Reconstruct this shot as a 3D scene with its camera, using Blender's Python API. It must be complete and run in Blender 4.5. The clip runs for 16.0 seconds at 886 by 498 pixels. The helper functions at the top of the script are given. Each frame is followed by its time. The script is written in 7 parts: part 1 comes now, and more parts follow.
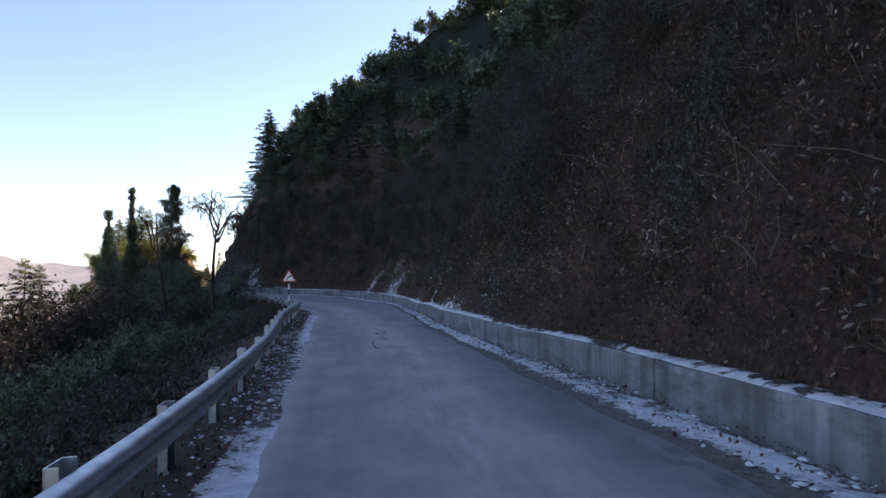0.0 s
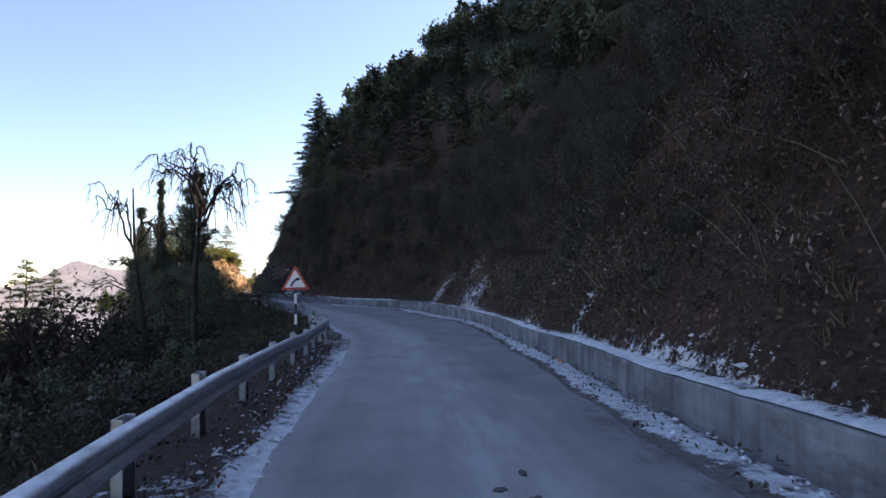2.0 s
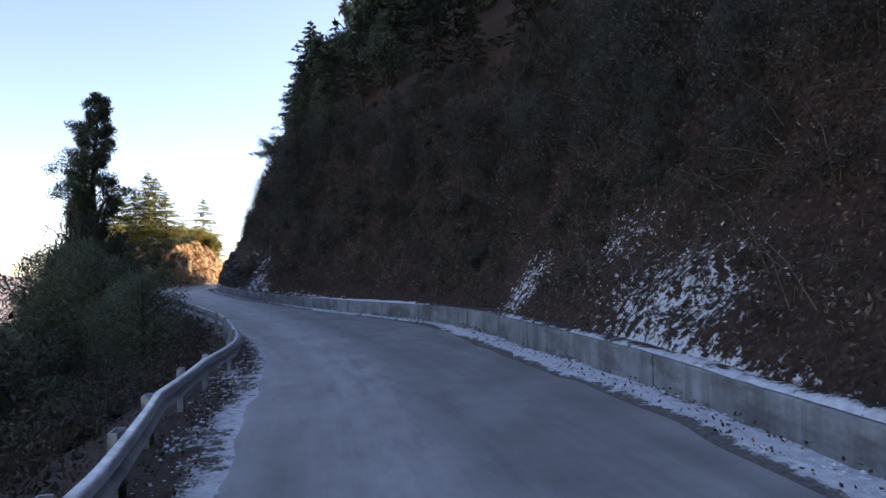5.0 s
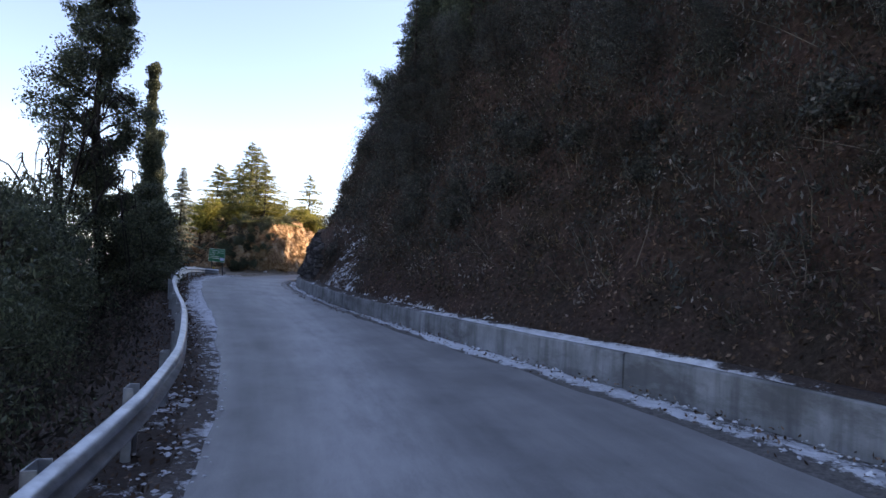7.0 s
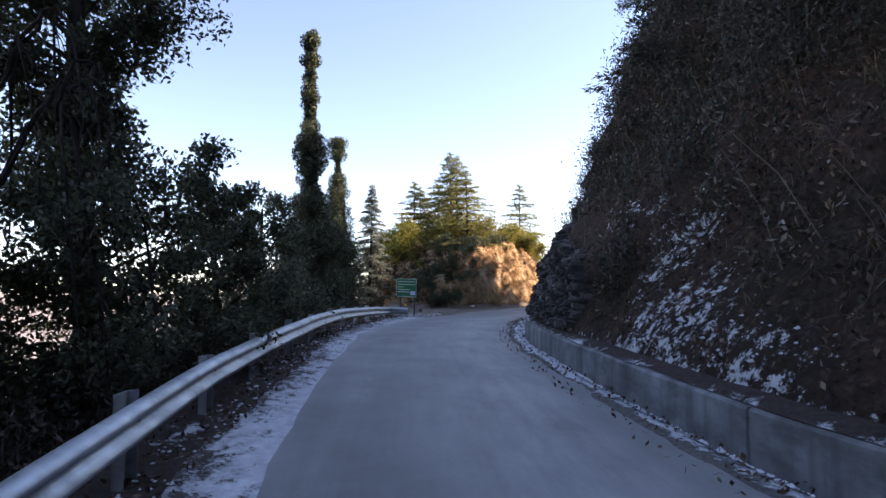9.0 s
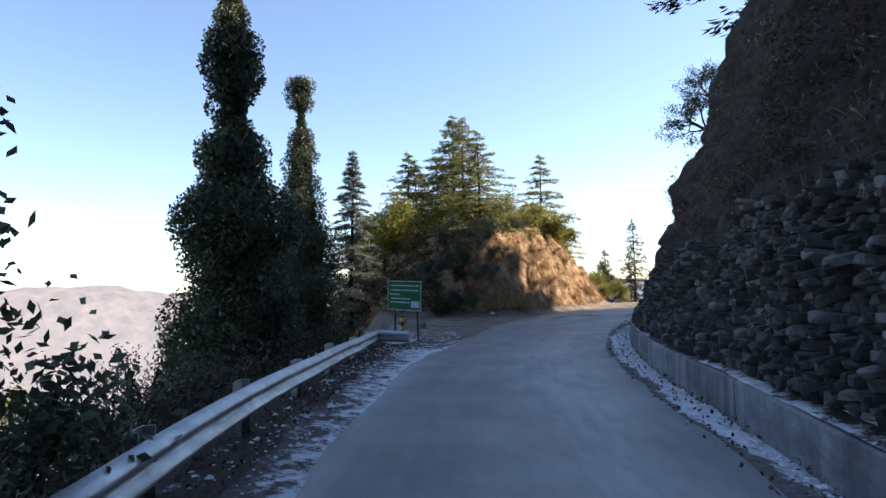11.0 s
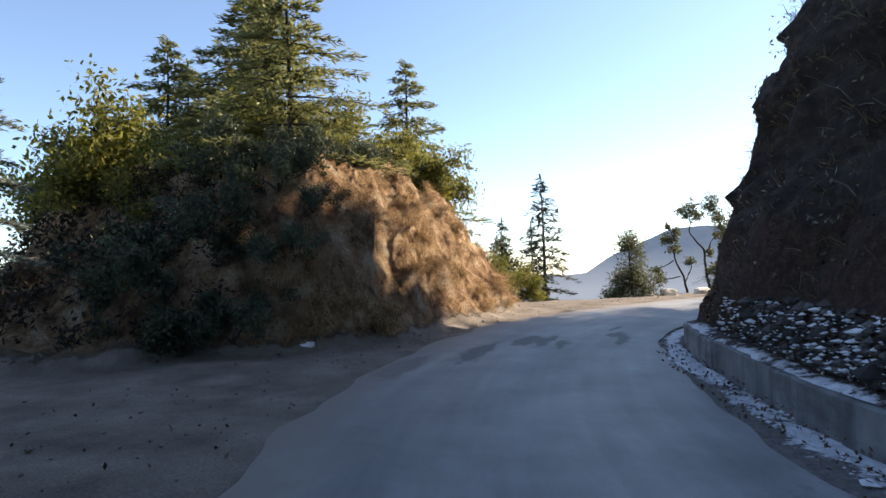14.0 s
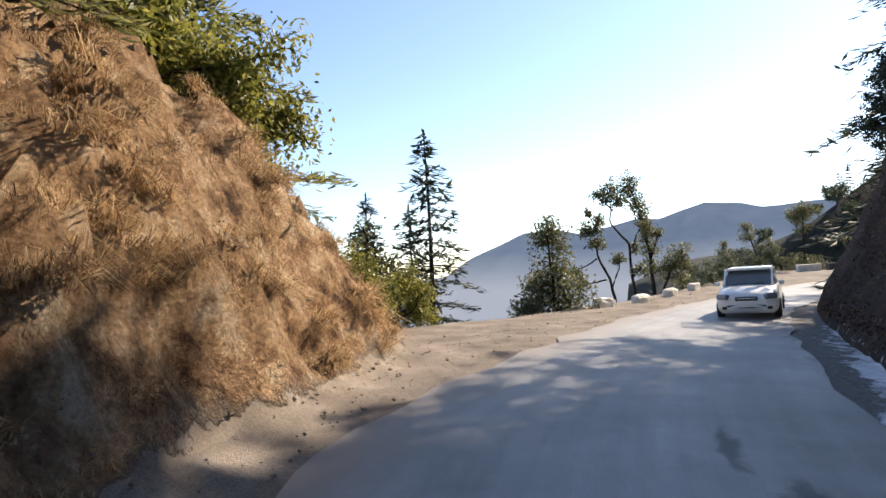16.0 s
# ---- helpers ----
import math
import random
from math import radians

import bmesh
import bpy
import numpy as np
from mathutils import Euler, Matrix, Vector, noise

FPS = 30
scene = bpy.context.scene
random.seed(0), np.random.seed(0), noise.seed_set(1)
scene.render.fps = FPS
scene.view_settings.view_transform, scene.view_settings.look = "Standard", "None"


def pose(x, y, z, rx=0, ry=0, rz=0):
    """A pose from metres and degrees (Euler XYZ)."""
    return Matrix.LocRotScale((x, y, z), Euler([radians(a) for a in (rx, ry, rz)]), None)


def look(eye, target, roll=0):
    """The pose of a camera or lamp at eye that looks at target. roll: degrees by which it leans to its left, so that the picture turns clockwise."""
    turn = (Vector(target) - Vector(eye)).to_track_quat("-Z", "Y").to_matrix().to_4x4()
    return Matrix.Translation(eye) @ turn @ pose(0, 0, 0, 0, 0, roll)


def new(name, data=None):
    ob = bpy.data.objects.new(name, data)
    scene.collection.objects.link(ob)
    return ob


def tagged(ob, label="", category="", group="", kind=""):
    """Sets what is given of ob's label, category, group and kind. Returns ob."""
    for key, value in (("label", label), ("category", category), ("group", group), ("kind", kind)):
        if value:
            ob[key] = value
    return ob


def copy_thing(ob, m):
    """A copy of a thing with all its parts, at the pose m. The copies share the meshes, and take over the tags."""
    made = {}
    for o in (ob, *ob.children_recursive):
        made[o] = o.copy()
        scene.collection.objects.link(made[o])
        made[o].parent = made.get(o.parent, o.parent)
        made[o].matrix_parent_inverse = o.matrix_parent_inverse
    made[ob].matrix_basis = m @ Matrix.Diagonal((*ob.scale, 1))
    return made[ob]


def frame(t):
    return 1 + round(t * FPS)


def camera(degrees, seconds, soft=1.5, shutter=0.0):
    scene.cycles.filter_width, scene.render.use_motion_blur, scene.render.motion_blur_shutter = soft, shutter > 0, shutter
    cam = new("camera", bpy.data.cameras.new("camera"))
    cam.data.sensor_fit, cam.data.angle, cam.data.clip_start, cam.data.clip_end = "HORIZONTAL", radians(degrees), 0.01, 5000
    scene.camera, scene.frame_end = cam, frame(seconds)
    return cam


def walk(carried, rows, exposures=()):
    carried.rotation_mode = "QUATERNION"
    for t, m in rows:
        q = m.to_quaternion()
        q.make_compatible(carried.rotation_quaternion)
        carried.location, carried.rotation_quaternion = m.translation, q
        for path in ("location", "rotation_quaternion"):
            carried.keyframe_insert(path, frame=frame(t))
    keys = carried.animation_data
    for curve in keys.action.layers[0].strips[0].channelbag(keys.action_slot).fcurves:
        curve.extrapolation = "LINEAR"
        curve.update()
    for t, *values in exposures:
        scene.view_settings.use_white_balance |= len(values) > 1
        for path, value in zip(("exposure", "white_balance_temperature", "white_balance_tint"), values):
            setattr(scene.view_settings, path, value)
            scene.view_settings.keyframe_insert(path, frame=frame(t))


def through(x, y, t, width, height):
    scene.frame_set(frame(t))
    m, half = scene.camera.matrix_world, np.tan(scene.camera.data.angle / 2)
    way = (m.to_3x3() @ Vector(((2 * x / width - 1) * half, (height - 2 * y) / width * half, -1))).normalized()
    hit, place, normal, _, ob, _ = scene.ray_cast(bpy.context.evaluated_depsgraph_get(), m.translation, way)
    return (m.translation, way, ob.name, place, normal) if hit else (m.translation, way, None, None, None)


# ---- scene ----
cam = camera(74.2, 16.0)
PATH = [
    (0.0, pose(0.13, -0.25, 1.99, 92.19, 1.37, 0.23)),
    (0.5, pose(-0.35, 3.67, 1.91, 92.29, 0.84, 1.85)),
    (1.0, pose(-0.86, 7.28, 1.85, 92.56, 0.54, 3.30)),
    (1.5, pose(-1.49, 10.88, 1.82, 92.78, 0.68, 4.91)),
    (2.0, pose(-2.13, 14.21, 1.81, 93.03, 1.25, 6.06)),
    (2.5, pose(-2.58, 17.65, 1.93, 92.88, 1.67, 6.88)),
    (3.0, pose(-3.22, 21.16, 1.96, 92.84, 1.91, 7.16)),
    (5.5, pose(-7.62, 38.53, 1.88, 91.32, 1.83, 7.88)),
    (6.0, pose(-8.84, 42.21, 1.80, 91.24, 0.48, 10.67)),
    (6.5, pose(-10.24, 45.99, 1.63, 91.80, -1.06, 14.34)),
    (7.0, pose(-11.94, 49.66, 1.66, 91.75, -1.84, 18.62)),
    (7.5, pose(-13.84, 52.90, 1.66, 92.19, -3.01, 23.50)),
    (8.0, pose(-16.10, 56.41, 1.60, 93.08, -2.87, 28.91)),
    (8.5, pose(-18.27, 59.46, 1.61, 93.87, -1.23, 33.93)),
    (9.0, pose(-20.48, 61.99, 1.66, 94.31, 0.95, 38.58)),
    (11.5, pose(-30.71, 73.21, 2.35, 93.25, 2.46, 36.61)),
    (12.0, pose(-32.57, 75.88, 2.34, 92.99, 2.39, 33.73)),
    (12.5, pose(-34.36, 78.73, 2.29, 92.74, 2.56, 31.06)),
    (13.0, pose(-36.02, 81.51, 2.23, 92.39, 2.40, 28.57)),
    (13.5, pose(-37.44, 84.37, 2.14, 92.40, 2.52, 25.64)),
    (14.0, pose(-38.65, 87.43, 2.08, 92.40, 2.70, 22.95)),
    (14.5, pose(-39.86, 90.38, 2.02, 92.34, 3.07, 19.91)),
    (15.0, pose(-40.86, 93.15, 2.01, 92.31, 3.24, 16.93)),
    (15.5, pose(-41.74, 96.02, 2.06, 92.32, 3.22, 13.39)),
    (16.0, pose(-42.27, 98.69, 2.10, 92.17, 3.77, 9.46)),
]
walk(cam, PATH, [(0, 1.2, 7700, 20), (4, 1.32, 7800, 20), (5.5, 1.5, 8300, 24), (9, 1.62, 8300, 23), (11.5, 1.14, 7300, 12), (13, 1.1, 7450, 12), (16, 1.06, 7550, 13)])

# ---- light ----
SUN_AZ, SUN_EL = 44.0, 36.0          # degrees clockwise from +y, and above the horizon
SUN_DIR = Vector((math.sin(radians(SUN_AZ)) * math.cos(radians(SUN_EL)),
                  math.cos(radians(SUN_AZ)) * math.cos(radians(SUN_EL)), math.sin(radians(SUN_EL))))
world = bpy.data.worlds.new("sky")
scene.world = world
world.use_nodes = True
wn = world.node_tree.nodes
sky = wn.new("ShaderNodeTexSky")
sky.sky_type = "NISHITA"
sky.sun_disc = False
sky.sun_elevation, sky.sun_rotation = radians(SUN_EL), radians(SUN_AZ)
sky.altitude, sky.air_density, sky.dust_density, sky.ozone_density = 1500, 1.0, 0.6, 3.5
wn["Background"].inputs["Strength"].default_value = 0.15
world.node_tree.links.new(sky.outputs[0], wn["Background"].inputs[0])
sun = new("sun", bpy.data.lights.new("sun", "SUN"))
sun.data.energy, sun.data.angle, sun.data.color = 5.0, radians(0.55), (1.0, 0.93, 0.82)
sun.matrix_world = look(SUN_DIR * 300, (0, 0, 0))

# ---- vector noise ----
def hash3(i, j, k):
    v = np.sin(i * 127.1 + j * 311.7 + k * 74.7) * 43758.5453
    return v - np.floor(v)


def vnoise(x, y, z=0.0):
    x, y, z = np.broadcast_arrays(np.asarray(x, float), np.asarray(y, float), np.asarray(z, float))
    i, j, k = np.floor(x), np.floor(y), np.floor(z)
    u, v, w = x - i, y - j, z - k
    u, v, w = u * u * (3 - 2 * u), v * v * (3 - 2 * v), w * w * (3 - 2 * w)
    c = lambda a, b, d: hash3(i + a, j + b, k + d)
    x00 = c(0, 0, 0) * (1 - u) + c(1, 0, 0) * u
    x10 = c(0, 1, 0) * (1 - u) + c(1, 1, 0) * u
    x01 = c(0, 0, 1) * (1 - u) + c(1, 0, 1) * u
    x11 = c(0, 1, 1) * (1 - u) + c(1, 1, 1) * u
    return (x00 * (1 - v) + x10 * v) * (1 - w) + (x01 * (1 - v) + x11 * v) * w


def fbm(x, y, z=0.0, octaves=4):
    """Fractal noise about 0, roughly between -1 and 1."""
    total, amp, f = 0.0, 1.0, 1.0
    for n in range(octaves):
        total = total + amp * (2 * vnoise(np.asarray(x) * f + 17.3 * n, np.asarray(y) * f - 9.1 * n, np.asarray(z) * f + 5.7 * n) - 1)
        amp, f = amp * 0.5, f * 2.03
    return total / 1.6


# ---- mesh helpers ----
class Buf:
    """Gathers vertices and faces (triangles or quads) for one mesh."""

    def __init__(self):
        self.v, self.f, self.n = [], [], 0

    def add(self, verts, faces):
        verts, faces = np.asarray(verts, float).reshape(-1, 3), np.asarray(faces, int)
        self.v.append(verts)
        self.f.append(faces + self.n)
        self.n += len(verts)
        return self

    def mesh(self, name, smooth=False, uv=None):
        me = bpy.data.meshes.new(name)
        v = np.concatenate(self.v)
        counts = np.concatenate([np.full(len(f), f.shape[1]) for f in self.f])
        loops = np.concatenate([f.ravel() for f in self.f])
        me.vertices.add(len(v))
        me.vertices.foreach_set("co", v.ravel().astype(np.float32))
        me.loops.add(len(loops))
        me.loops.foreach_set("vertex_index", loops.astype(np.int32))
        me.polygons.add(len(counts))
        me.polygons.foreach_set("loop_start", np.r_[0, np.cumsum(counts)[:-1]].astype(np.int32))
        me.update(calc_edges=True)
        me.validate()
        me.polygons.foreach_set("use_smooth", np.full(len(me.polygons), bool(smooth)))
        if uv is not None:
            layer = me.uv_layers.new(name="UVMap")
            layer.data.foreach_set("uv", uv[loops].ravel().astype(np.float32))
        return me


def thing(name, label, category, group="", kind="", at=None):
    ob = new(name)
    ob.empty_display_size = 0.2
    if at is not None:
        ob.matrix_basis = at
    return tagged(ob, label, category, group, kind)


def part(name, shape, material, parent=None, label="", smooth=False, uv=None):
    """Links a bmesh, a Buf or a mesh as one object under a thing or a part."""
    if isinstance(shape, Buf):
        me = shape.mesh(name, smooth, uv)
    elif isinstance(shape, bmesh.types.BMesh):
        me = bpy.data.meshes.new(name)
        bmesh.ops.recalc_face_normals(shape, faces=shape.faces)
        shape.to_mesh(me)
        shape.free()
        me.polygons.foreach_set("use_smooth", np.full(len(me.polygons), bool(smooth)))
    else:
        me = shape
    if not me.materials:
        me.materials.append(material)
    ob = new(name, me)
    if parent is not None:
        ob.parent = parent
    if label:
        ob["label"] = label
    return ob


def box(sx, sy, sz, at=(0, 0, 0), bevel=0.0, turn=(0, 0, 0), bm=None):
    """A box of that size, centred at a place, with bevelled edges."""
    bm = bm or bmesh.new()
    made = bmesh.ops.create_cube(bm, size=1.0)["verts"]
    bmesh.ops.transform(bm, matrix=pose(*at, *turn) @ Matrix.Diagonal((sx, sy, sz, 1)), verts=made)
    if bevel:
        edges = list({e for v in made for e in v.link_edges})
        bmesh.ops.bevel(bm, geom=edges, offset=bevel, segments=2, profile=0.6, affect="EDGES")
    return bm


def grid_faces(rows, cols):
    i = np.arange(rows * cols).reshape(rows, cols)
    return np.stack([i[:-1, :-1], i[:-1, 1:], i[1:, 1:], i[1:, :-1]], -1).reshape(-1, 4)


def tube(points, radii, sides=6):
    """Vertices and faces of a tapering tube along points."""
    p = np.asarray(points, float)
    r = np.broadcast_to(np.asarray(radii, float), (len(p),))
    d = np.gradient(p, axis=0)
    d /= np.linalg.norm(d, axis=1)[:, None] + 1e-9
    ref = np.where(np.abs(d[:, 2:3]) > 0.9, [[1.0, 0, 0]], [[0, 0, 1.0]])
    a = np.cross(d, ref)
    a /= np.linalg.norm(a, axis=1)[:, None] + 1e-9
    b = np.cross(d, a)
    ang = np.linspace(0, 2 * np.pi, sides, endpoint=False)
    ring = np.cos(ang)[None, :, None] * a[:, None] + np.sin(ang)[None, :, None] * b[:, None]
    v = (p[:, None] + ring * r[:, None, None]).reshape(-1, 3)
    i = np.arange(len(p) * sides).reshape(len(p), sides)
    j = np.roll(i, -1, axis=1)
    f = np.stack([i[:-1], j[:-1], j[1:], i[1:]], -1).reshape(-1, 4)
    return v, f


def unit(v):
    return v / (np.linalg.norm(v, axis=-1, keepdims=True) + 1e-9)


def leaf_quads(rng, centres, length, width, along=None, spread=1.0, flat=0.0, fold=0.25):
    """Diamond leaves at centres. along: preferred direction of each leaf; flat: how level they lie."""
    n = len(centres)
    a = rng.normal(size=(n, 3)) * spread
    if along is not None:
        a = a + along
    a = unit(a)
    up = rng.normal(size=(n, 3))
    up[:, 2] += flat * 4
    b = unit(np.cross(a, up))
    c = np.cross(a, b)
    l = length * rng.uniform(0.6, 1.3, (n, 1))
    w = width * rng.uniform(0.6, 1.3, (n, 1))
    v = np.stack([centres - a * l, centres + b * w + c * l * fold * 0.4, centres + a * l, centres - b * w + c * l * fold * 0.4], 1)
    f = np.arange(4 * n).reshape(n, 4)
    return v.reshape(-1, 3), f


# ---- materials ----
def material(name, rough=0.8, metal=0.0, spec=0.3):
    m = bpy.data.materials.new(name)
    m.use_nodes = True
    b = m.node_tree.nodes["Principled BSDF"]
    b.inputs["Roughness"].default_value = rough
    b.inputs["Metallic"].default_value = metal
    b.inputs["Specular IOR Level"].default_value = spec
    return m, m.node_tree.nodes, m.node_tree.links, b


def ramp(nodes, links, source, stops, interpolation="LINEAR"):
    r = nodes.new("ShaderNodeValToRGB")
    r.color_ramp.interpolation = interpolation
    while len(r.color_ramp.elements) < len(stops):
        r.color_ramp.elements.new(0.5)
    for e, (at, colour) in zip(r.color_ramp.elements, stops):
        e.position = at
        e.color = (*colour, 1) if len(colour) == 3 else colour
    links.new(source, r.inputs[0])
    return r.outputs[0]


def grey(v):
    return (v, v, v)


def tex(nodes, links, scale, detail=5.0, rough=0.6, vector=None, kind="ShaderNodeTexNoise", stretch=None):
    n = nodes.new(kind)
    n.inputs["Scale"].default_value = scale
    if kind == "ShaderNodeTexNoise":
        n.inputs["Detail"].default_value = detail
        n.inputs["Roughness"].default_value = rough
    if vector is None:
        geo = nodes.new("ShaderNodeNewGeometry")
        vector = geo.outputs["Position"]
    if stretch:
        mp = nodes.new("ShaderNodeMapping")
        mp.inputs["Scale"].default_value = stretch
        links.new(vector, mp.inputs[0])
        vector = mp.outputs[0]
    links.new(vector, n.inputs["Vector"])
    return n.outputs["Distance" if kind == "ShaderNodeTexVoronoi" else 0]


def mix(nodes, links, fac, a, b, blend="MIX"):
    m = nodes.new("ShaderNodeMix")
    m.data_type, m.blend_type = "RGBA", blend
    for value, socket in ((fac, m.inputs[0]), (a, m.inputs[6]), (b, m.inputs[7])):
        if isinstance(value, bpy.types.NodeSocket):
            links.new(value, socket)
        elif isinstance(value, (int, float)):
            socket.default_value = value
        else:
            socket.default_value = (*value, 1)
    return m.outputs[2]


def calc(nodes, links, op, a, b=0.0, clamp=False):
    m = nodes.new("ShaderNodeMath")
    m.operation, m.use_clamp = op, clamp
    for value, socket in ((a, m.inputs[0]), (b, m.inputs[1])):
        if isinstance(value, bpy.types.NodeSocket):
            links.new(value, socket)
        else:
            socket.default_value = value
    return m.outputs[0]


def bump(nodes, links, bsdf, height, strength=0.5, distance=0.02):
    n = nodes.new("ShaderNodeBump")
    n.inputs["Strength"].default_value, n.inputs["Distance"].default_value = strength, distance
    links.new(height, n.inputs["Height"])
    links.new(n.outputs[0], bsdf.inputs["Normal"])


def leaf_material(name, stops, rough=0.55, through=0.35, spec=0.25):
    """Leaves that vary one by one, and let some light through."""
    m, n, l, b = material(name, rough, 0, spec)
    geo = n.new("ShaderNodeNewGeometry")
    colour = ramp(n, l, geo.outputs["Random Per Island"], stops)
    patch = ramp(n, l, tex(n, l, 0.9, 3), [(0.3, grey(0.65)), (0.7, grey(1.25))])
    colour = mix(n, l, 1.0, colour, patch, "MULTIPLY")
    l.new(colour, b.inputs["Base Color"])
    if through:
        t = n.new("ShaderNodeBsdfTranslucent")
        l.new(colour, t.inputs[0])
        s = n.new("ShaderNodeMixShader")
        s.inputs[0].default_value = through
        l.new(b.outputs[0], s.inputs[1])
        l.new(t.outputs[0], s.inputs[2])
        l.new(s.outputs[0], n["Material Output"].inputs[0])
    return m


def uv_out(nodes):
    return nodes.new("ShaderNodeTexCoord").outputs["UV"]


def attribute(nodes, name):
    a = nodes.new("ShaderNodeAttribute")
    a.attribute_name = name
    return a.outputs["Fac"]


def asphalt_material():
    m, n, l, b = material("asphalt", 0.75, 0, 0.4)
    uv = uv_out(n)
    base = ramp(n, l, tex(n, l, 0.35, 6, 0.65, uv, stretch=(2.2, 0.25, 1)), [(0.3, (0.165, 0.165, 0.17)), (0.55, (0.235, 0.233, 0.235)), (0.8, (0.32, 0.315, 0.312))])
    blotch = ramp(n, l, tex(n, l, 0.8, 5, 0.6), [(0.35, grey(0.8)), (0.65, grey(1.12))])
    track = ramp(n, l, tex(n, l, 1.0, 4, 0.55, uv, stretch=(4.5, 0.05, 1)), [(0.35, grey(0.95)), (0.65, grey(1.06))])
    blotch = mix(n, l, 1.0, blotch, track, "MULTIPLY")
    grain = ramp(n, l, tex(n, l, 90, 3, 0.7), [(0.25, grey(0.72)), (0.75, grey(1.25))])
    c = mix(n, l, 1.0, mix(n, l, 1.0, base, blotch, "MULTIPLY"), grain, "MULTIPLY")
    frost = ramp(n, l, attribute(n, "frost"), [(0.15, grey(0)), (0.9, grey(1))])
    frost = calc(n, l, "MULTIPLY", frost, ramp(n, l, tex(n, l, 1.6, 6, 0.7, uv, stretch=(1.5, 0.35, 1)), [(0.35, grey(0.15)), (0.7, grey(0.9))]))
    c = mix(n, l, frost, c, (0.45, 0.45, 0.455))
    wet = attribute(n, "wet")
    wet = calc(n, l, "ADD", wet, calc(n, l, "MULTIPLY", calc(n, l, "SUBTRACT", tex(n, l, 3.0, 6, 0.65, uv, stretch=(1.4, 0.7, 1)), 0.5), 1.1))
    wet = ramp(n, l, wet, [(0.45, grey(0)), (0.72, grey(0.75))])
    c = mix(n, l, wet, c, (0.095, 0.096, 0.1))
    dust = calc(n, l, "ADD", attribute(n, "dust"), calc(n, l, "MULTIPLY", calc(n, l, "SUBTRACT", tex(n, l, 1.7, 7, 0.7, uv, stretch=(1, 0.5, 1)), 0.5), 1.3))
    dust = ramp(n, l, dust, [(0.3, grey(0)), (0.95, grey(0.9))])
    c = mix(n, l, dust, c, (0.21, 0.178, 0.15))
    l.new(c, b.inputs["Base Color"])
    l.new(ramp(n, l, wet, [(0, grey(0.6)), (1, grey(0.85))]), b.inputs["Roughness"])
    bump(n, l, b, tex(n, l, 120, 3), 0.35, 0.006)
    return m


def snow_verge_material(name, soil, snow_at=0.48):
    """Trodden snow over gravel and soil."""
    m, n, l, b = material(name, 0.85, 0, 0.25)
    dirt = ramp(n, l, tex(n, l, 14, 6, 0.7), [(0.3, tuple(v * 0.45 for v in soil)), (0.55, soil), (0.8, tuple(min(1, v * 1.7) for v in soil))])
    snow = ramp(n, l, tex(n, l, 6, 4, 0.6), [(0.3, (0.48, 0.5, 0.54)), (0.7, (0.78, 0.8, 0.84))])
    cover = calc(n, l, "ADD", tex(n, l, 3.4, 9, 0.8), calc(n, l, "MULTIPLY", calc(n, l, "SUBTRACT", attribute(n, "snow"), 0.5), 0.6))
    cover = ramp(n, l, cover, [(snow_at, grey(0)), (snow_at + 0.07, grey(1))])
    l.new(mix(n, l, cover, dirt, snow), b.inputs["Base Color"])
    h = calc(n, l, "ADD", calc(n, l, "MULTIPLY", cover, 0.6), tex(n, l, 22, 5, 0.7))
    bump(n, l, b, h, 0.7, 0.04)
    return m


def concrete_material():
    m, n, l, b = material("concrete", 0.88, 0, 0.25)
    base = ramp(n, l, tex(n, l, 1.3, 7, 0.65), [(0.3, (0.12, 0.125, 0.13)), (0.55, (0.205, 0.212, 0.222)), (0.8, (0.31, 0.318, 0.33))])
    streak = ramp(n, l, tex(n, l, 2.2, 5, 0.6, stretch=(1.4, 1.4, 0.12)), [(0.36, grey(0.5)), (0.55, grey(1.08))])
    info = n.new("ShaderNodeObjectInfo")
    tone = ramp(n, l, info.outputs["Random"], [(0, grey(0.85)), (1, grey(1.1))])
    c = mix(n, l, 1.0, mix(n, l, 0.8, base, streak, "MULTIPLY"), tone, "MULTIPLY")
    damp = ramp(n, l, tex(n, l, 0.7, 6, 0.7, stretch=(1, 1, 2.5)), [(0.48, grey(0)), (0.64, grey(0.8))])
    c = mix(n, l, damp, c, (0.085, 0.085, 0.085))
    l.new(c, b.inputs["Base Color"])
    bump(n, l, b, tex(n, l, 25, 6, 0.7), 0.4, 0.012)
    return m


